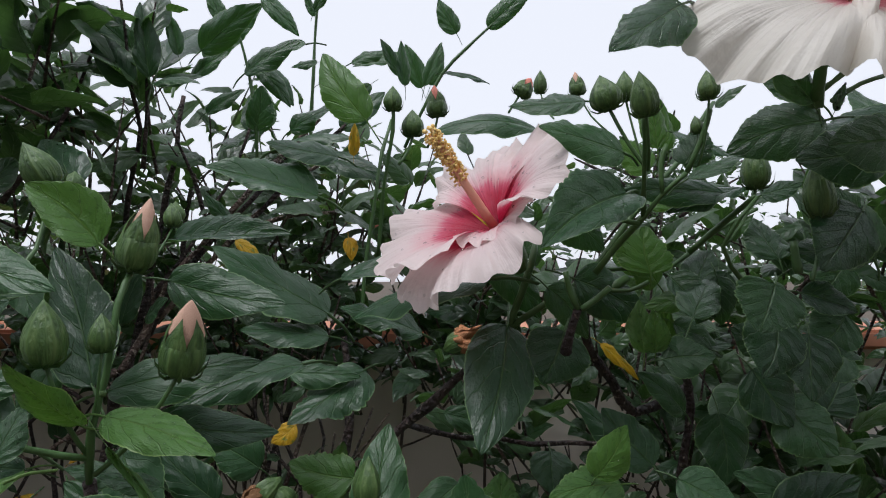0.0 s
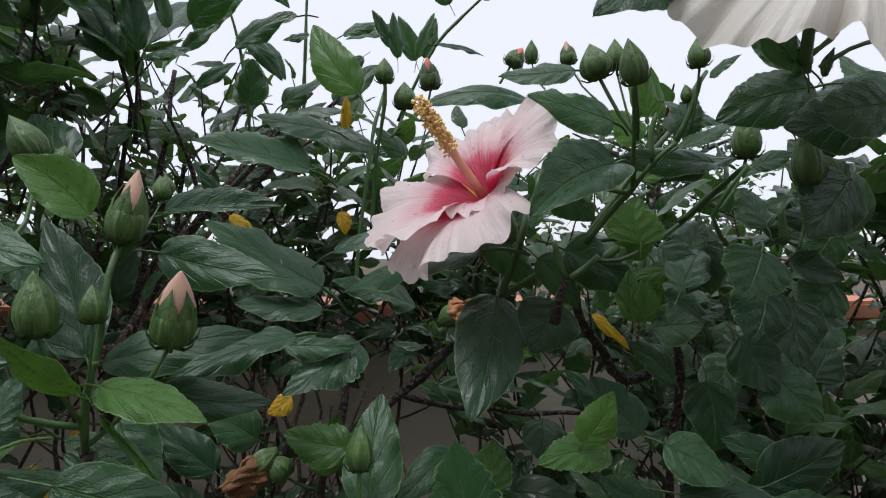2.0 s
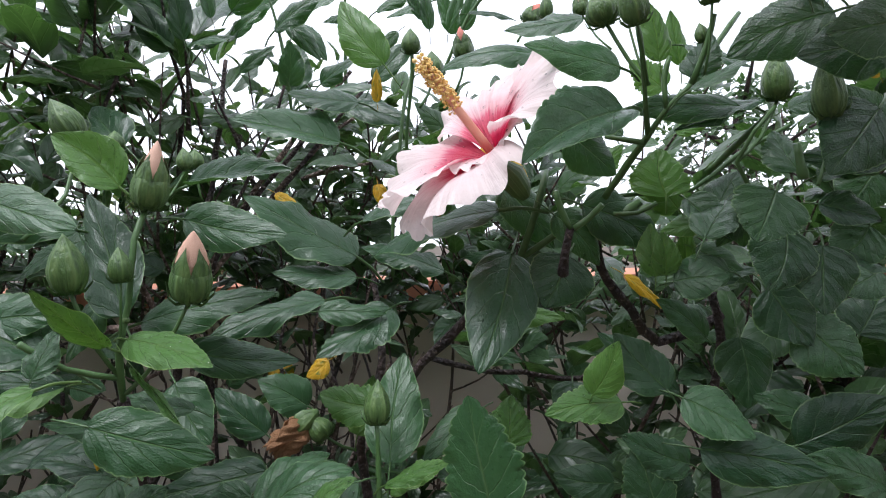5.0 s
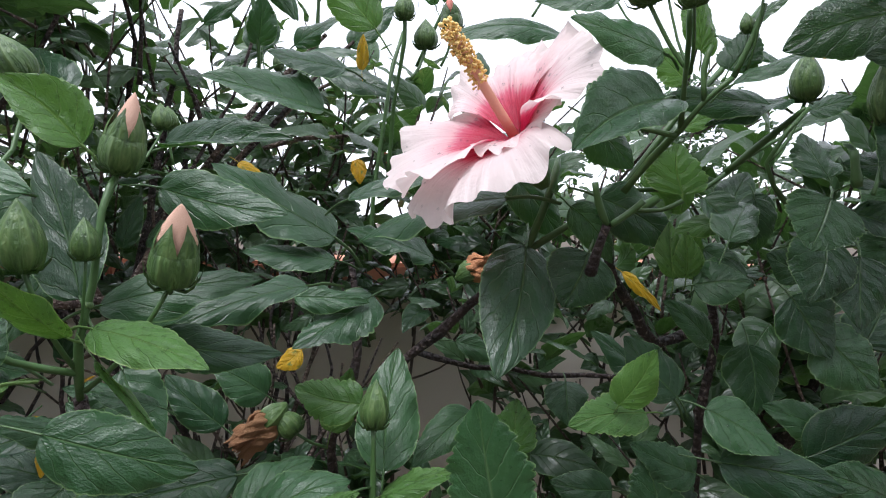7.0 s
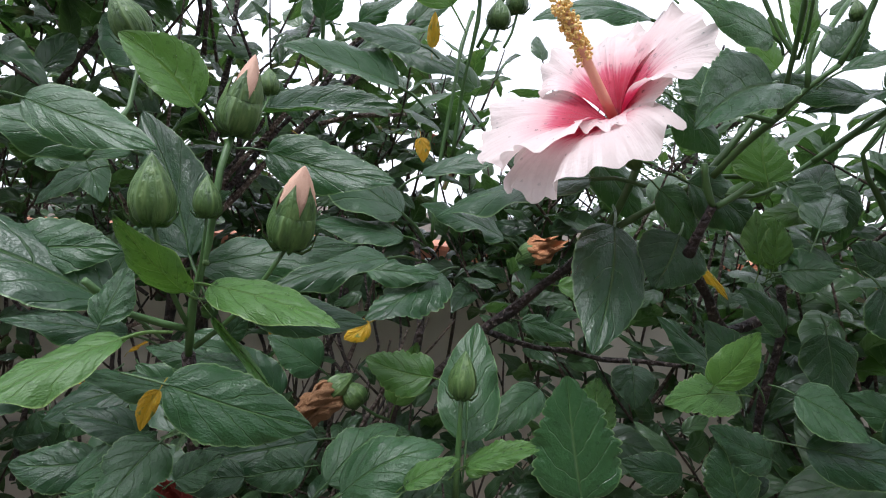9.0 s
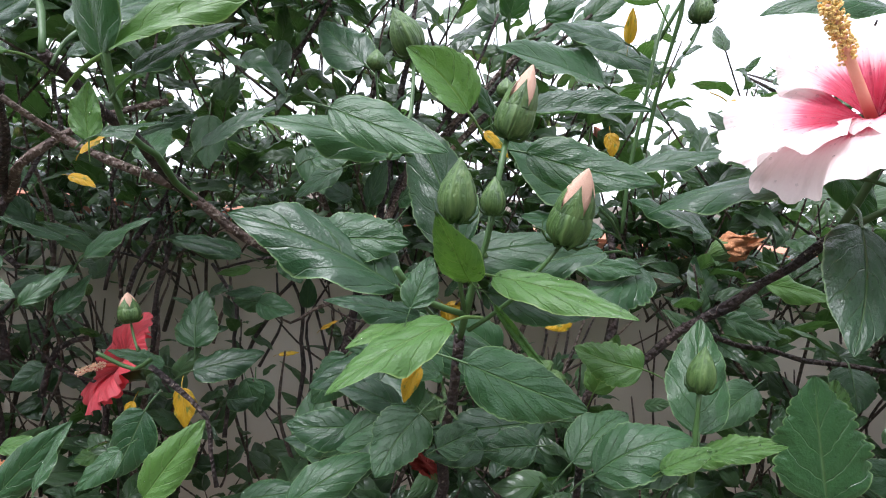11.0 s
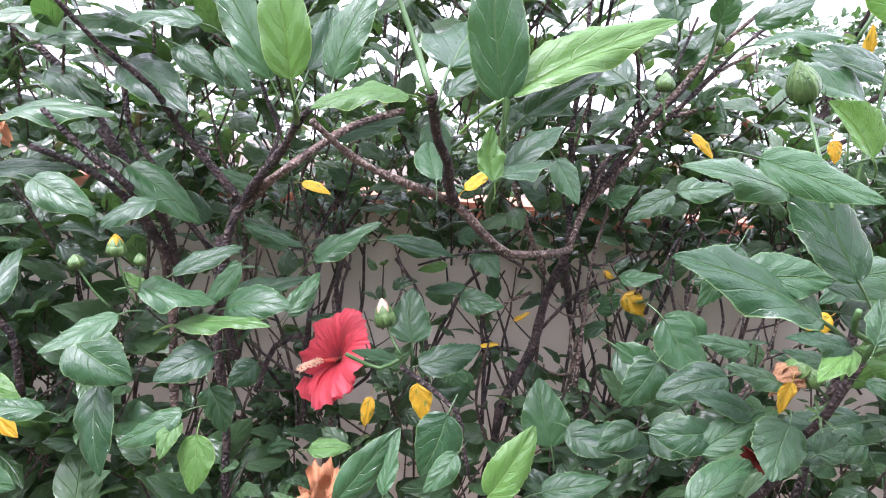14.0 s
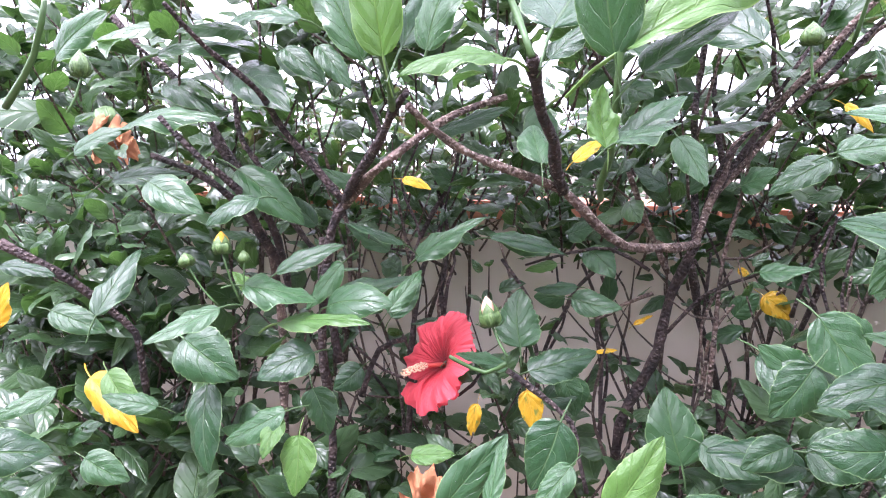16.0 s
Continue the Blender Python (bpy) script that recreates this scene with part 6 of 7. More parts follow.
stem(red_bush, ((-0.239, 0.771, 1.572), (-0.194, 0.778, 1.586), (-0.116, 0.767, 1.591)), 0.003, 0.002, BARK_PALE, "branch", seed=42)
stem(red_bush, ((-0.391, 0.719, 1.352), (-0.419, 0.705, 1.414), (-0.442, 0.692, 1.474)), 0.004, 0.003, BARK_PALE, "branch", seed=43)
stem(red_bush, ((-0.459, 0.697, 1.137), (-0.465, 0.731, 1.225), (-0.476, 0.743, 1.305), (-0.494, 0.728, 1.356)), 0.003, 0.002, BARK, "branch", seed=44)
stem(red_bush, ((-0.531, 0.65, 1.15), (-0.539, 0.683, 1.233), (-0.557, 0.713, 1.304), (-0.598, 0.717, 1.357)), 0.003, 0.002, BARK, "branch", seed=45)
stem(red_bush, ((-0.666, 0.69, 1.233), (-0.684, 0.72, 1.307), (-0.686, 0.753, 1.385), (-0.709, 0.762, 1.458)), 0.0035, 0.0025, BARK, "branch", seed=46)
stem(red_bush, ((-0.595, 0.616, 1.235), (-0.621, 0.609, 1.205), (-0.708, 0.584, 1.234), (-0.746, 0.583, 1.26)), 0.0022, 0.0016, BARK, "branch", seed=47)
stem(red_bush, ((-0.369, 0.704, 1.372), (-0.344, 0.731, 1.272), (-0.318, 0.76, 1.179), (-0.317, 0.766, 1.086)), 0.005, 0.004, BARK, "branch", seed=48)
stem(red_bush, ((-0.21, 0.883, 1.427), (-0.204, 0.82, 1.349), (-0.23, 0.803, 1.262), (-0.24, 0.789, 1.177)), 0.004, 0.003, BARK, "branch", seed=49)
stem(red_bush, ((-0.544, 0.526, 1.274), (-0.518, 0.527, 1.258), (-0.478, 0.526, 1.229), (-0.459, 0.518, 1.162)), 0.003, 0.002, BARK, "branch", seed=50)
stem(red_bush, ((-1.069, 0.557, 1.66), (-0.976, 0.576, 1.569), (-0.89, 0.559, 1.472), (-0.767, 0.584, 1.351)), 0.004, 0.003, BARK, "branch", seed=51)
stem(red_bush, ((-1.084, 0.404, 1.39), (-1.033, 0.447, 1.342), (-0.995, 0.493, 1.274), (-1.001, 0.51, 1.188)), 0.006, 0.004, BARK, "branch", seed=52)
stem(red_bush, ((-0.984, 0.353, 1.528), (-0.932, 0.345, 1.57), (-0.906, 0.339, 1.613)), 0.003, 0.002, STEM, "green_shoot", seed=53)
stem(red_bush, ((-0.626, 0.425, 1.526), (-0.605, 0.361, 1.554), (-0.611, 0.355, 1.582)), 0.0028, 0.002, STEM, "green_shoot", seed=54)
stem(red_bush, ((-0.455, 0.463, 1.453), (-0.442, 0.36, 1.501), (-0.438, 0.337, 1.547), (-0.438, 0.343, 1.581)), 0.0026, 0.002, STEM, "green_shoot", seed=55)
stem(red_bush, ((-0.545, 0.527, 1.281), (-0.568, 0.533, 1.266), (-0.593, 0.526, 1.276), (-0.604, 0.521, 1.283)), 0.0022, 0.0018, STEM, "green_shoot", seed=56)
stem(red_bush, ((-0.357, 0.729, 1.011), (-0.352, 0.727, 1.188), (-0.348, 0.716, 1.309), (-0.347, 0.698, 1.383)), 0.0024, 0.0016, BARK, "branch", seed=57)
stem(red_bush, ((-0.32, 0.749, 1.113), (-0.312, 0.738, 1.231), (-0.339, 0.737, 1.304), (-0.363, 0.705, 1.373)), 0.0024, 0.0016, BARK, "branch", seed=58)
stem(red_bush, ((-0.398, 0.732, 1.057), (-0.413, 0.727, 1.164), (-0.44, 0.739, 1.259), (-0.471, 0.748, 1.338)), 0.0024, 0.0016, BARK, "branch", seed=59)
stem(red_bush, ((-0.286, 0.775, 1.123), (-0.289, 0.774, 1.247), (-0.315, 0.774, 1.33), (-0.349, 0.762, 1.405)), 0.0024, 0.0016, BARK, "branch", seed=60)
stem(red_bush, ((-0.686, 0.686, 0.971), (-0.671, 0.669, 1.106), (-0.661, 0.688, 1.218), (-0.685, 0.715, 1.274)), 0.0045, 0.003, BARK_PALE, "branch", seed=61)
stem(red_bush, ((-0.703, 0.646, 1.114), (-0.706, 0.668, 1.252), (-0.704, 0.703, 1.341), (-0.686, 0.738, 1.42)), 0.004, 0.003, BARK, "branch", seed=62)
stem(red_bush, ((-0.721, 0.545, 1.448), (-0.714, 0.588, 1.518), (-0.75, 0.614, 1.577)), 0.003, 0.002, BARK, "branch", seed=63)
stem(red_bush, ((-0.926, 0.563, 1.51), (-0.875, 0.56, 1.454), (-0.846, 0.573, 1.388), (-0.845, 0.598, 1.289)), 0.006, 0.004, BARK, "branch", seed=64)
stem(red_bush, ((-0.906, 0.576, 1.577), (-0.888, 0.567, 1.506), (-0.844, 0.564, 1.456)), 0.0035, 0.0025, BARK, "branch", seed=65)
stem(red_bush, ((-0.711, 0.709, 1.38), (-0.677, 0.746, 1.461), (-0.661, 0.762, 1.551)), 0.003, 0.002, BARK, "branch", seed=66)
stem(red_bush, ((-0.539, 0.703, 1.227), (-0.5, 0.723, 1.324), (-0.413, 0.728, 1.427)), 0.003, 0.002, BARK, "branch", seed=67)
stem(red_bush, ((-0.751, 0.552, 1.249), (-0.769, 0.547, 1.33), (-0.768, 0.547, 1.396)), 0.005, 0.003, BARK, "branch", seed=68)
stem(red_bush, ((-0.741, 0.59, 1.195), (-0.716, 0.587, 1.257), (-0.685, 0.6, 1.271)), 0.004, 0.003, BARK, "branch", seed=69)
stem(white_bush, ((-0.351, 0.691, 1.63), (-0.342, 0.678, 1.694), (-0.337, 0.665, 1.737)), 0.0028, 0.0012, BARK, "branch", seed=70)
stem(white_bush, ((-0.224, 0.71, 1.612), (-0.218, 0.687, 1.674), (-0.227, 0.684, 1.742), (-0.243, 0.681, 1.802)), 0.0022, 0.0014, STEM, "green_shoot", seed=71)
stem(white_bush, ((0.079, 0.35, 1.483), (0.074, 0.348, 1.494), (0.071, 0.345, 1.505)), 0.0019, 0.0016, STEM, "green_shoot", seed=72)
stem(white_bush, ((0.081, 0.35, 1.483), (0.09, 0.35, 1.489), (0.097, 0.346, 1.496)), 0.0018, 0.0016, STEM, "green_shoot", seed=73)
stem(white_bush, ((0.075, 0.367, 1.456), (0.076, 0.357, 1.469), (0.079, 0.35, 1.483)), 0.003, 0.0024, BARK, "branch", seed=74)
stem(white_bush, ((0.114, 0.417, 1.493), (0.129, 0.411, 1.493), (0.141, 0.408, 1.499)), 0.0016, 0.0013, STEM, "green_shoot", seed=75)
stem(white_bush, ((0.2, 0.335, 1.504), (0.198, 0.334, 1.513), (0.197, 0.334, 1.522)), 0.0024, 0.002, STEM, "green_shoot", seed=76)
stem(white_bush, ((0.181, 0.285, 1.584), (0.178, 0.275, 1.601), (0.174, 0.264, 1.613)), 0.003, 0.0026, STEM, "green_shoot", seed=77)
stem(white_bush, ((0.185, 0.285, 1.593), (0.194, 0.284, 1.6), (0.199, 0.284, 1.607)), 0.0014, 0.0011, STEM, "green_shoot", seed=78)
stem(white_bush, ((0.202, 0.305, 1.593), (0.217, 0.304, 1.602), (0.229, 0.304, 1.606)), 0.0014, 0.0011, STEM, "green_shoot", seed=79)
stem(white_bush, ((0.165, 0.284, 1.619), (0.174, 0.284, 1.613), (0.181, 0.284, 1.609)), 0.0012, 0.001, STEM, "green_shoot", seed=80)
stem(red_bush, ((-0.349, 0.729, 1.448), (-0.299, 0.734, 1.513), (-0.237, 0.752, 1.581), (-0.174, 0.761, 1.656), (-0.126, 0.763, 1.702)), 0.0031, 0.002, BARK, "branch", seed=81)
stem(red_bush, ((-0.358, 0.713, 1.418), (-0.339, 0.705, 1.488), (-0.292, 0.712, 1.558), (-0.256, 0.716, 1.624), (-0.235, 0.718, 1.688)), 0.0027, 0.0017, BARK, "branch", seed=82)
stem(red_bush, ((-0.142, 0.733, 1.144), (-0.159, 0.734, 1.225), (-0.147, 0.748, 1.304), (-0.169, 0.749, 1.391)), 0.0024, 0.0013, BARK, "branch", seed=83)
stem(red_bush, ((-0.175, 0.731, 1.157), (-0.174, 0.737, 1.256), (-0.2, 0.746, 1.332), (-0.187, 0.752, 1.42)), 0.0024, 0.0013, BARK, "branch", seed=84)
stem(red_bush, ((-0.108, 0.749, 1.158), (-0.13, 0.749, 1.24), (-0.121, 0.754, 1.322), (-0.14, 0.765, 1.407)), 0.0022, 0.0012, BARK, "branch", seed=85)
stem(red_bush, ((-0.208, 0.745, 1.199), (-0.202, 0.748, 1.282), (-0.223, 0.749, 1.362), (-0.209, 0.761, 1.425)), 0.0026, 0.0014, BARK, "branch", seed=86)
stem(red_bush, ((-0.146, 0.723, 1.215), (-0.112, 0.737, 1.279), (-0.087, 0.75, 1.342)), 0.0018, 0.0011, BARK, "branch", seed=87)
stem(red_bush, ((-0.169, 0.736, 1.248), (-0.222, 0.74, 1.307), (-0.24, 0.757, 1.358)), 0.002, 0.0012, BARK, "branch", seed=88)
stem(red_bush, ((-0.671, 0.697, 1.28), (-0.661, 0.71, 1.352), (-0.679, 0.719, 1.422), (-0.665, 0.731, 1.486)), 0.0024, 0.0014, BARK, "branch", seed=89)
stem(red_bush, ((-0.713, 0.658, 1.318), (-0.696, 0.67, 1.387), (-0.725, 0.678, 1.453), (-0.707, 0.689, 1.507)), 0.0022, 0.0013, BARK, "branch", seed=90)
stem(red_bush, ((-0.407, 0.7, 1.33), (-0.468, 0.69, 1.295), (-0.502, 0.69, 1.309)), 0.0024, 0.0013, BARK_PALE, "branch", seed=100)
stem(red_bush, ((-0.389, 0.7, 1.283), (-0.348, 0.7, 1.334), (-0.306, 0.68, 1.361), (-0.302, 0.64, 1.374)), 0.0024, 0.0013, BARK, "branch", seed=101)
stem(red_bush, ((-0.412, 0.7, 1.357), (-0.459, 0.7, 1.381), (-0.511, 0.68, 1.374), (-0.557, 0.67, 1.359)), 0.0024, 0.0013, BARK, "branch", seed=102)
stem(red_bush, ((-0.683, 0.72, 1.205), (-0.695, 0.74, 1.281), (-0.682, 0.76, 1.353), (-0.654, 0.78, 1.393)), 0.0024, 0.0013, BARK_PALE, "branch", seed=103)
stem(red_bush, ((-0.681, 0.76, 1.328), (-0.718, 0.72, 1.356), (-0.739, 0.67, 1.369)), 0.0024, 0.0013, BARK, "branch", seed=104)
stem(red_bush, ((-0.464, 0.74, 1.131), (-0.458, 0.74, 1.226), (-0.472, 0.75, 1.283), (-0.447, 0.77, 1.343)), 0.0024, 0.0013, BARK, "branch", seed=105)
stem(red_bush, ((-0.346, 0.7, 1.21), (-0.342, 0.7, 1.281), (-0.318, 0.7, 1.324)), 0.0024, 0.0013, BARK_PALE, "branch", seed=106)
stem(red_bush, ((-0.81, 0.6, 1.287), (-0.758, 0.58, 1.325), (-0.689, 0.56, 1.348)), 0.0024, 0.0013, BARK, "branch", seed=107)
stem(red_bush, ((-0.753, 0.7, 1.152), (-0.777, 0.66, 1.212), (-0.799, 0.64, 1.278)), 0.0024, 0.0013, BARK, "branch", seed=108)
stem(red_bush, ((-0.607, 0.74, 1.24), (-0.594, 0.76, 1.318), (-0.62, 0.78, 1.378)), 0.0024, 0.0013, BARK_PALE, "branch", seed=109)
stem(red_bush, ((-0.546, 0.76, 1.209), (-0.519, 0.77, 1.274), (-0.535, 0.78, 1.343)), 0.0024, 0.0013, BARK, "branch", seed=110)
stem(red_bush, ((-0.255, 0.72, 1.311), (-0.247, 0.7, 1.368), (-0.23, 0.7, 1.419)), 0.0024, 0.0013, BARK, "branch", seed=111)
stem(red_bush, ((-0.292, 0.76, 1.24), (-0.284, 0.76, 1.299), (-0.254, 0.74, 1.348)), 0.0024, 0.0013, BARK_PALE, "branch", seed=112)
stem(white_bush, ((0.11, 0.43, 1.505), (0.125, 0.42, 1.527), (0.135, 0.4, 1.542), (0.145, 0.39, 1.557), (0.159, 0.385, 1.57)), 0.0024, 0.0014, STEM, "green_shoot", seed=130)
stem(white_bush, ((0.135, 0.4, 1.542), (0.131, 0.385, 1.565), (0.127, 0.37, 1.588), (0.123, 0.36, 1.6)), 0.0017, 0.0014, STEM, "green_shoot", seed=131)
stem(white_bush, ((0.145, 0.39, 1.557), (0.144, 0.39, 1.576), (0.148, 0.39, 1.59)), 0.0017, 0.0014, STEM, "green_shoot", seed=132)
stem(white_bush, ((0.159, 0.385, 1.57), (0.167, 0.38, 1.591), (0.171, 0.375, 1.609)), 0.0017, 0.0014, STEM, "green_shoot", seed=133)
stem(white_bush, ((0.186, 0.45, 1.521), (0.198, 0.44, 1.534), (0.216, 0.43, 1.552), (0.222, 0.42, 1.56)), 0.0024, 0.0014, STEM, "green_shoot", seed=134)
stem(white_bush, ((0.132, 0.4, 1.538), (0.119, 0.4, 1.541), (0.11, 0.41, 1.545)), 0.0017, 0.0014, STEM, "green_shoot", seed=135)
bud(white_bush, (-0.193, 0.291, 1.459), (-0.192, 0.287, 1.489), 0.0110, None, (-0.19, 0.323, 1.407))
bud(white_bush, (-0.174, 0.334, 1.506), (-0.165, 0.331, 1.539), 0.0112, BUD_PINK, (-0.176, 0.323, 1.487))
bud(white_bush, (-0.177, 0.311, 1.463), (-0.177, 0.31, 1.482), 0.0074, None, (-0.186, 0.319, 1.421))
bud(white_bush, (-0.139, 0.317, 1.45), (-0.131, 0.309, 1.483), 0.0118, BUD_PINK, (-0.188, 0.327, 1.395))
bud(white_bush, (-0.048, 0.379, 1.361), (-0.047, 0.381, 1.388), 0.0096, None, (-0.048, 0.378, 1.335))
bud(white_bush, (-0.166, 0.365, 1.533), (-0.168, 0.366, 1.547), 0.0058, None, (-0.173, 0.334, 1.505))
bud(white_bush, (-0.13, 0.515, 1.307), (-0.145, 0.515, 1.325), 0.0123, None, (-0.108, 0.534, 1.289))
bud(white_bush, (-0.181, 0.32, 1.438), (-0.182, 0.32, 1.443), 0.0026, None, (-0.185, 0.319, 1.421))
bud(white_bush, (0.12, 0.346, 1.597), (0.114, 0.34, 1.62), 0.0092, None, (0.131, 0.377, 1.57))
bud(white_bush, (0.109, 0.385, 1.612), (0.103, 0.384, 1.633), 0.0118, None, (0.133, 0.382, 1.571))
bud(white_bush, (0.123, 0.395, 1.621), (0.122, 0.394, 1.64), 0.0074, None, (0.133, 0.382, 1.571))
bud(white_bush, (0.169, 0.372, 1.615), (0.167, 0.371, 1.632), 0.0077, None, (0.166, 0.386, 1.571))
bud(white_bush, (0.228, 0.43, 1.567), (0.226, 0.428, 1.598), 0.0112, None, (0.192, 0.408, 1.523))
bud(white_bush, (0.217, 0.34, 1.537), (0.213, 0.337, 1.568), 0.0092, None, (0.204, 0.329, 1.500))
bud(white_bush, (0.1, 0.434, 1.637), (0.098, 0.433, 1.651), 0.0064, BUD_PINK, (0.118, 0.425, 1.608))
bud(white_bush, (0.077, 0.464, 1.648), (0.077, 0.463, 1.665), 0.0059, None, (0.084, 0.445, 1.622))
bud(white_bush, (-0.006, 0.703, 1.696), (-0.01, 0.702, 1.727), 0.0130, BUD_ROSE, (-0.019, 0.705, 1.658))
bud(white_bush, (-0.05, 0.585, 1.669), (-0.05, 0.584, 1.692), 0.0103, None, (-0.05, 0.586, 1.646))
bud(white_bush, (-0.03, 0.596, 1.646), (-0.031, 0.594, 1.671), 0.0127, None, (-0.044, 0.587, 1.615))
bud(white_bush, (-0.307, 0.492, 1.574), (-0.307, 0.492, 1.59), 0.0095, None, (-0.303, 0.494, 1.546))
bud(white_bush, (-0.186, 0.412, 1.541), (-0.186, 0.412, 1.554), 0.0072, None, (-0.183, 0.413, 1.518))
bud(white_bush, (0.167, 0.385, 1.596), (0.165, 0.385, 1.607), 0.0049, None, (0.163, 0.391, 1.572))
bud(white_bush, (0.063, 0.484, 1.652), (0.071, 0.483, 1.664), 0.0085, BUD_ROSE, (0.054, 0.485, 1.638))
bud(red_bush, (-0.557, 0.512, 1.322), (-0.564, 0.516, 1.346), 0.0115, BUD_PINK, (-0.538, 0.5, 1.297))
bud(red_bush, (-0.784, 0.398, 1.397), (-0.786, 0.4, 1.414), 0.0087, LEAF_YELLOW, (-0.774, 0.411, 1.347))
bud(red_bush, (-0.827, 0.401, 1.382), (-0.831, 0.402, 1.394), 0.0084, None, (-0.8, 0.408, 1.345))
bud(red_bush, (-0.768, 0.408, 1.388), (-0.77, 0.41, 1.399), 0.0063, None, (-0.774, 0.411, 1.347))
bud(white_bush, (-0.239, 0.361, 1.557), (-0.251, 0.353, 1.581), 0.0116, None, (-0.236, 0.309, 1.489))
bud(white_bush, (-0.085, 0.918, 1.557), (-0.102, 0.92, 1.582), 0.0144, BUD_ROSE, (-0.048, 0.917, 1.528))
bud(white_bush, (-0.204, 0.717, 1.655), (-0.209, 0.719, 1.672), 0.0064, None, (-0.178, 0.768, 1.642))
bud(red_bush, (-0.983, 0.434, 1.567), (-0.987, 0.437, 1.593), 0.0118, None, (-0.995, 0.424, 1.529))


# ---- the depth of the hedge ----
# zones of small leaves: x, y and z ranges, shoots, leaf length
WHITE_ZONES = (
    (0.34, 1.3, 0.62, 1.02, 0.75, 1.42, 250, 0.064),
    (0.02, 0.34, 0.66, 0.92, 0.75, 1.14, 42, 0.064),
    (0.02, 0.34, 0.66, 0.92, 1.14, 1.36, 30, 0.062),
    (-0.35, 0.02, 0.62, 0.92, 0.75, 1.12, 58, 0.064),
    (-0.36, 0.05, 0.80, 1.02, 1.38, 1.52, 20, 0.060),
    (-0.40, -0.04, 0.78, 1.00, 1.46, 1.62, 16, 0.060),
    (0.04, 0.50, 0.60, 0.90, 1.42, 1.52, 18, 0.062),
    (0.27, 0.80, 0.48, 0.66, 1.05, 1.46, 34, 0.080),
    (-0.16, 0.25, 0.44, 0.60, 0.96, 1.12, 22, 0.066),
    (-0.04, 0.80, 0.94, 1.05, 1.28, 1.42, 44, 0.056),
    (-0.42, -0.17, 0.88, 1.02, 1.30, 1.42, 18, 0.060),
    (-0.04, 0.12, 0.80, 1.00, 1.30, 1.42, 16, 0.060),
    # added right of the view, to shade the leaves on that side
    (0.44, 0.85, 0.34, 0.60, 1.38, 1.62, 60, 0.080),
    # unseen canopy added overhead, only to cast shade on the right side
    (0.16, 0.60, 0.30, 0.55, 1.80, 1.92, 16, 0.080),
    (0.08, 0.50, 0.93, 1.03, 1.26, 1.36, 26, 0.050),
    (-0.38, 0.06, 0.80, 0.99, 1.28, 1.37, 32, 0.056),
)
RED_ZONES = (
    (-2.4, -0.35, 0.60, 1.02, 0.60, 0.92, 150, 0.078),
    (-2.4, -0.95, 0.62, 1.02, 0.96, 1.46, 190, 0.078),
    (-2.2, -0.72, 0.66, 1.04, 1.46, 1.74, 150, 0.074),
    (-0.72, -0.34, 0.70, 0.98, 1.48, 1.74, 50, 0.062),
    (-0.76, -0.40, 0.84, 0.98, 1.29, 1.36, 20, 0.050),
    (-0.37, -0.13, 0.84, 1.02, 1.42, 1.58, 9, 0.066),
    (-1.40, -0.95, 0.52, 0.66, 0.98, 1.36, 50, 0.076),
    (-1.30, -0.25, 0.52, 0.68, 0.86, 1.00, 70, 0.078),
    (-1.00, -0.40, 0.52, 0.72, 1.54, 1.72, 30, 0.074),
    (-0.90, -0.15, 0.84, 1.00, 1.00, 1.20, 8, 0.056),
    (-0.62, -0.35, 0.62, 0.80, 1.40, 1.46, 8, 0.060),
    (-1.50, -0.50, 0.72, 0.86, 1.30, 1.40, 30, 0.052),
    (-1.10, -0.44, 0.88, 1.00, 1.29, 1.35, 34, 0.050),
    (-0.95, -0.10, 0.66, 0.84, 1.06, 1.30, 18, 0.050),
    (-0.95, -0.05, 0.70, 0.90, 0.94, 1.10, 34, 0.058),
    (-1.80, -0.25, 0.94, 1.05, 1.40, 1.48, 56, 0.054),
)
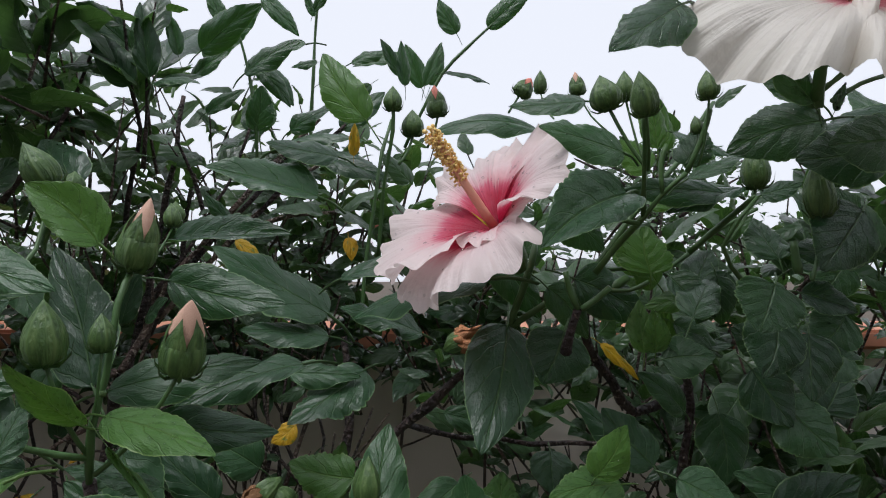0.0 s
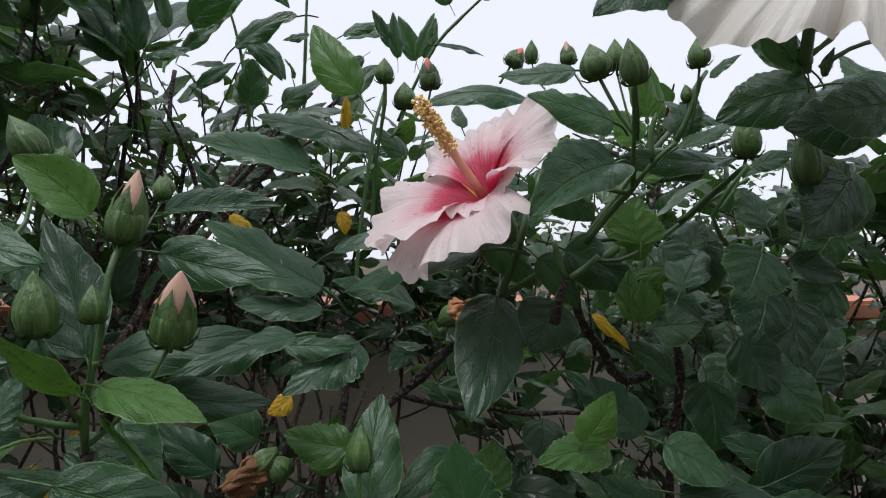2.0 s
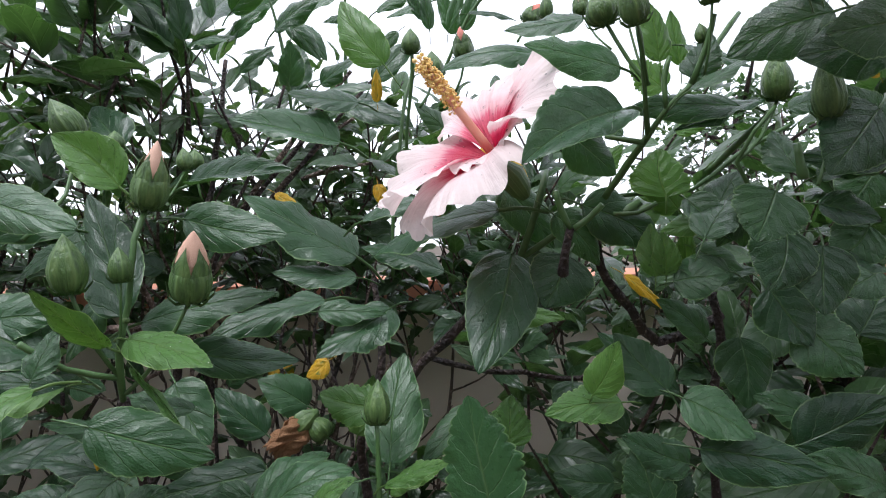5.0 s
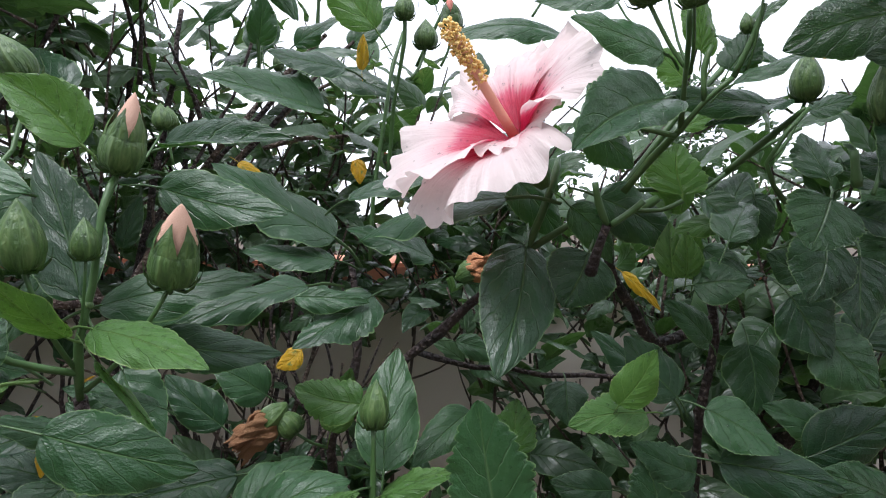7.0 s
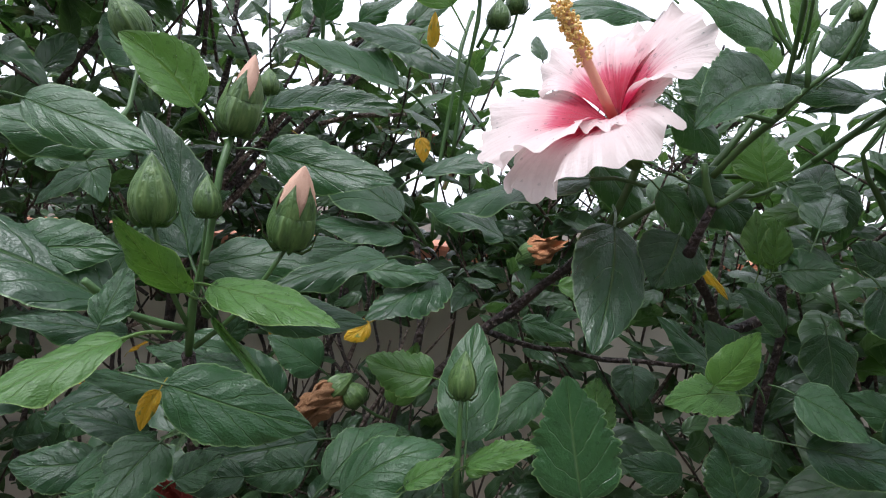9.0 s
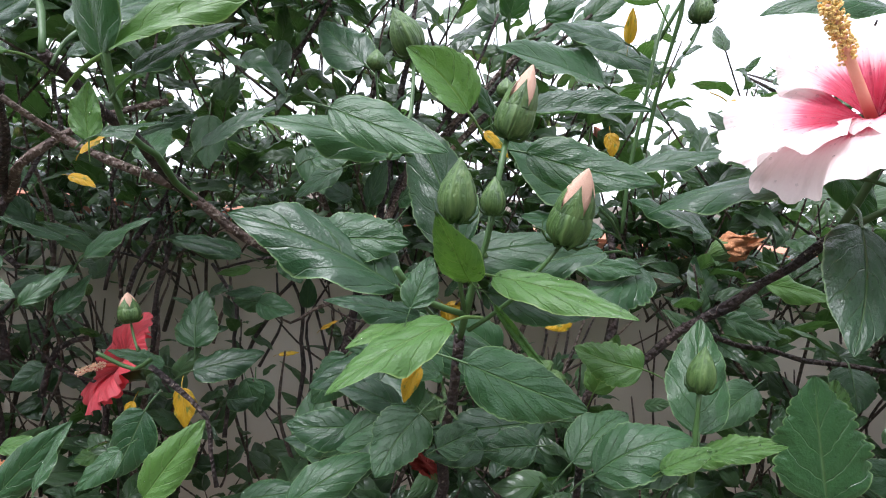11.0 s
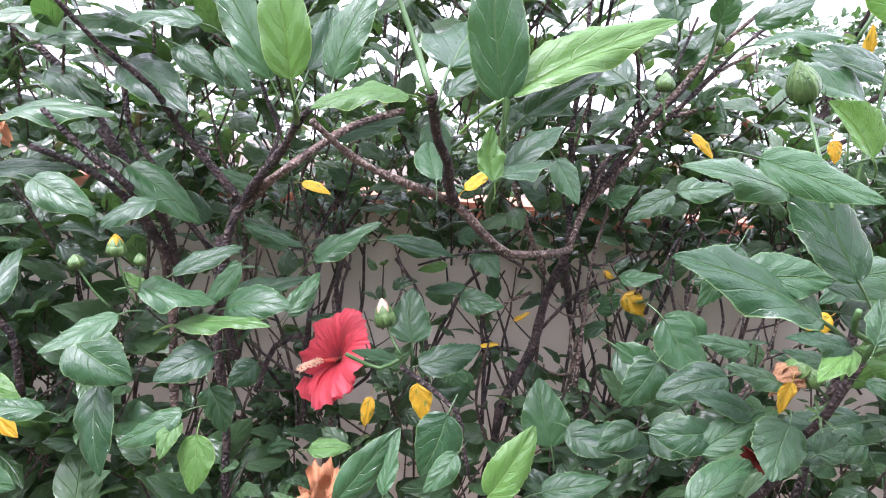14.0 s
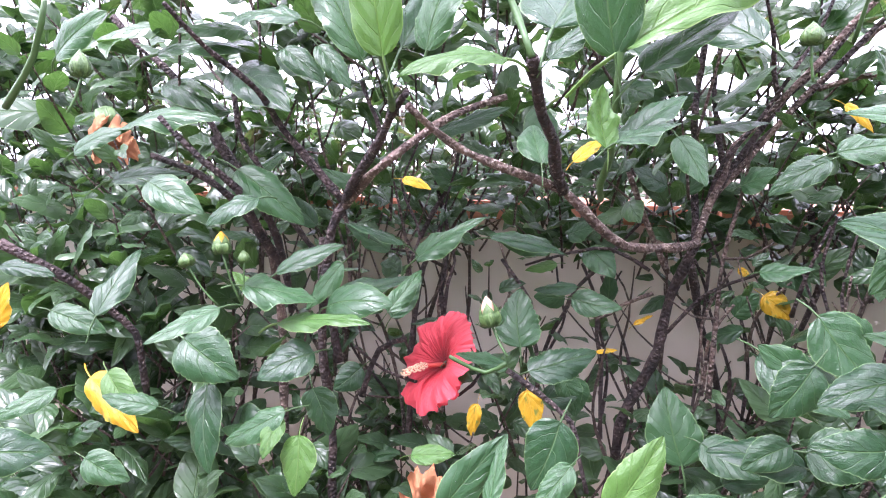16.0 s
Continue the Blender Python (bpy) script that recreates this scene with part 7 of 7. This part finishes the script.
for bush, zones in ((white_bush, WHITE_ZONES), (red_bush, RED_ZONES)):
    fill = Fill(bush)
    for x0, x1, y0, y1, z0, z1, n, size in zones:
        for k in range(n):
            root = (FILL_RNG.uniform(x0, x1), FILL_RNG.uniform(y0, y1), FILL_RNG.uniform(z0, z1))
            fill.shoot(root, (FILL_RNG.uniform(-.6, .6), FILL_RNG.uniform(-.7, .3), FILL_RNG.uniform(0.2, 1.2)), FILL_RNG.uniform(0.10, 0.22), FILL_RNG.randint(5, 9), size)
    # thin bare stems inside the bush
    x0, x1 = (-0.3, 1.2) if bush is white_bush else (-2.2, -0.15)
    for k in range(34 if bush is white_bush else 44):
        x, y, z = FILL_RNG.uniform(x0, x1), FILL_RNG.uniform(0.74, 1.03), FILL_RNG.uniform(0.4, 1.1)
        if -0.85 < x < -0.15 and FILL_RNG.random() < 0.75:
            continue
        pts = [Vector((x, y, z))]
        for i in range(4):
            pts.append(pts[-1] + Vector((FILL_RNG.uniform(-.06, .06), FILL_RNG.uniform(-.03, .03), FILL_RNG.uniform(0.08, 0.17))))
        fill.twig(pts, FILL_RNG.uniform(0.002, 0.0055), 0.0014, 6)
        for i in (1, 2, 3):
            side = pts[i] + Vector((FILL_RNG.uniform(-.09, .09), FILL_RNG.uniform(-.08, .02), FILL_RNG.uniform(0.03, 0.10)))
            fill.twig((pts[i], pts[i].lerp(side, 0.5) + Vector((0, 0, -0.008)), side), 0.0018, 0.0009, 5)
    # bare twigs fanning up from the old wood of the red bush
    for k in range(24 if bush is red_bush else 0):
        x, y, z = FILL_RNG.choice((-0.86, -0.74, -0.42, -0.34, -0.26)) + FILL_RNG.uniform(-.07, .07), FILL_RNG.uniform(0.62, 0.82), FILL_RNG.uniform(0.92, 1.25)
        lean = FILL_RNG.uniform(-.35, .35)
        pts = [Vector((x, y, z))]
        for i in range(4):
            pts.append(pts[-1] + Vector((lean * 0.07 + FILL_RNG.uniform(-.02, .02), FILL_RNG.uniform(-.02, .02), FILL_RNG.uniform(0.05, 0.10))))
        fill.twig(pts, FILL_RNG.uniform(0.002, 0.0042), 0.0012, 6)
        for i in (1, 2, 3):
            side = pts[i] + Vector((FILL_RNG.uniform(-.08, .08), FILL_RNG.uniform(-.05, .03), FILL_RNG.uniform(0.02, 0.09)))
            fill.twig((pts[i], pts[i].lerp(side, 0.5) + Vector((0, 0, -0.008)), side), 0.0016, 0.0008, 5)
    fill.done(bush, "small dark green leaves in the depth of the bush")
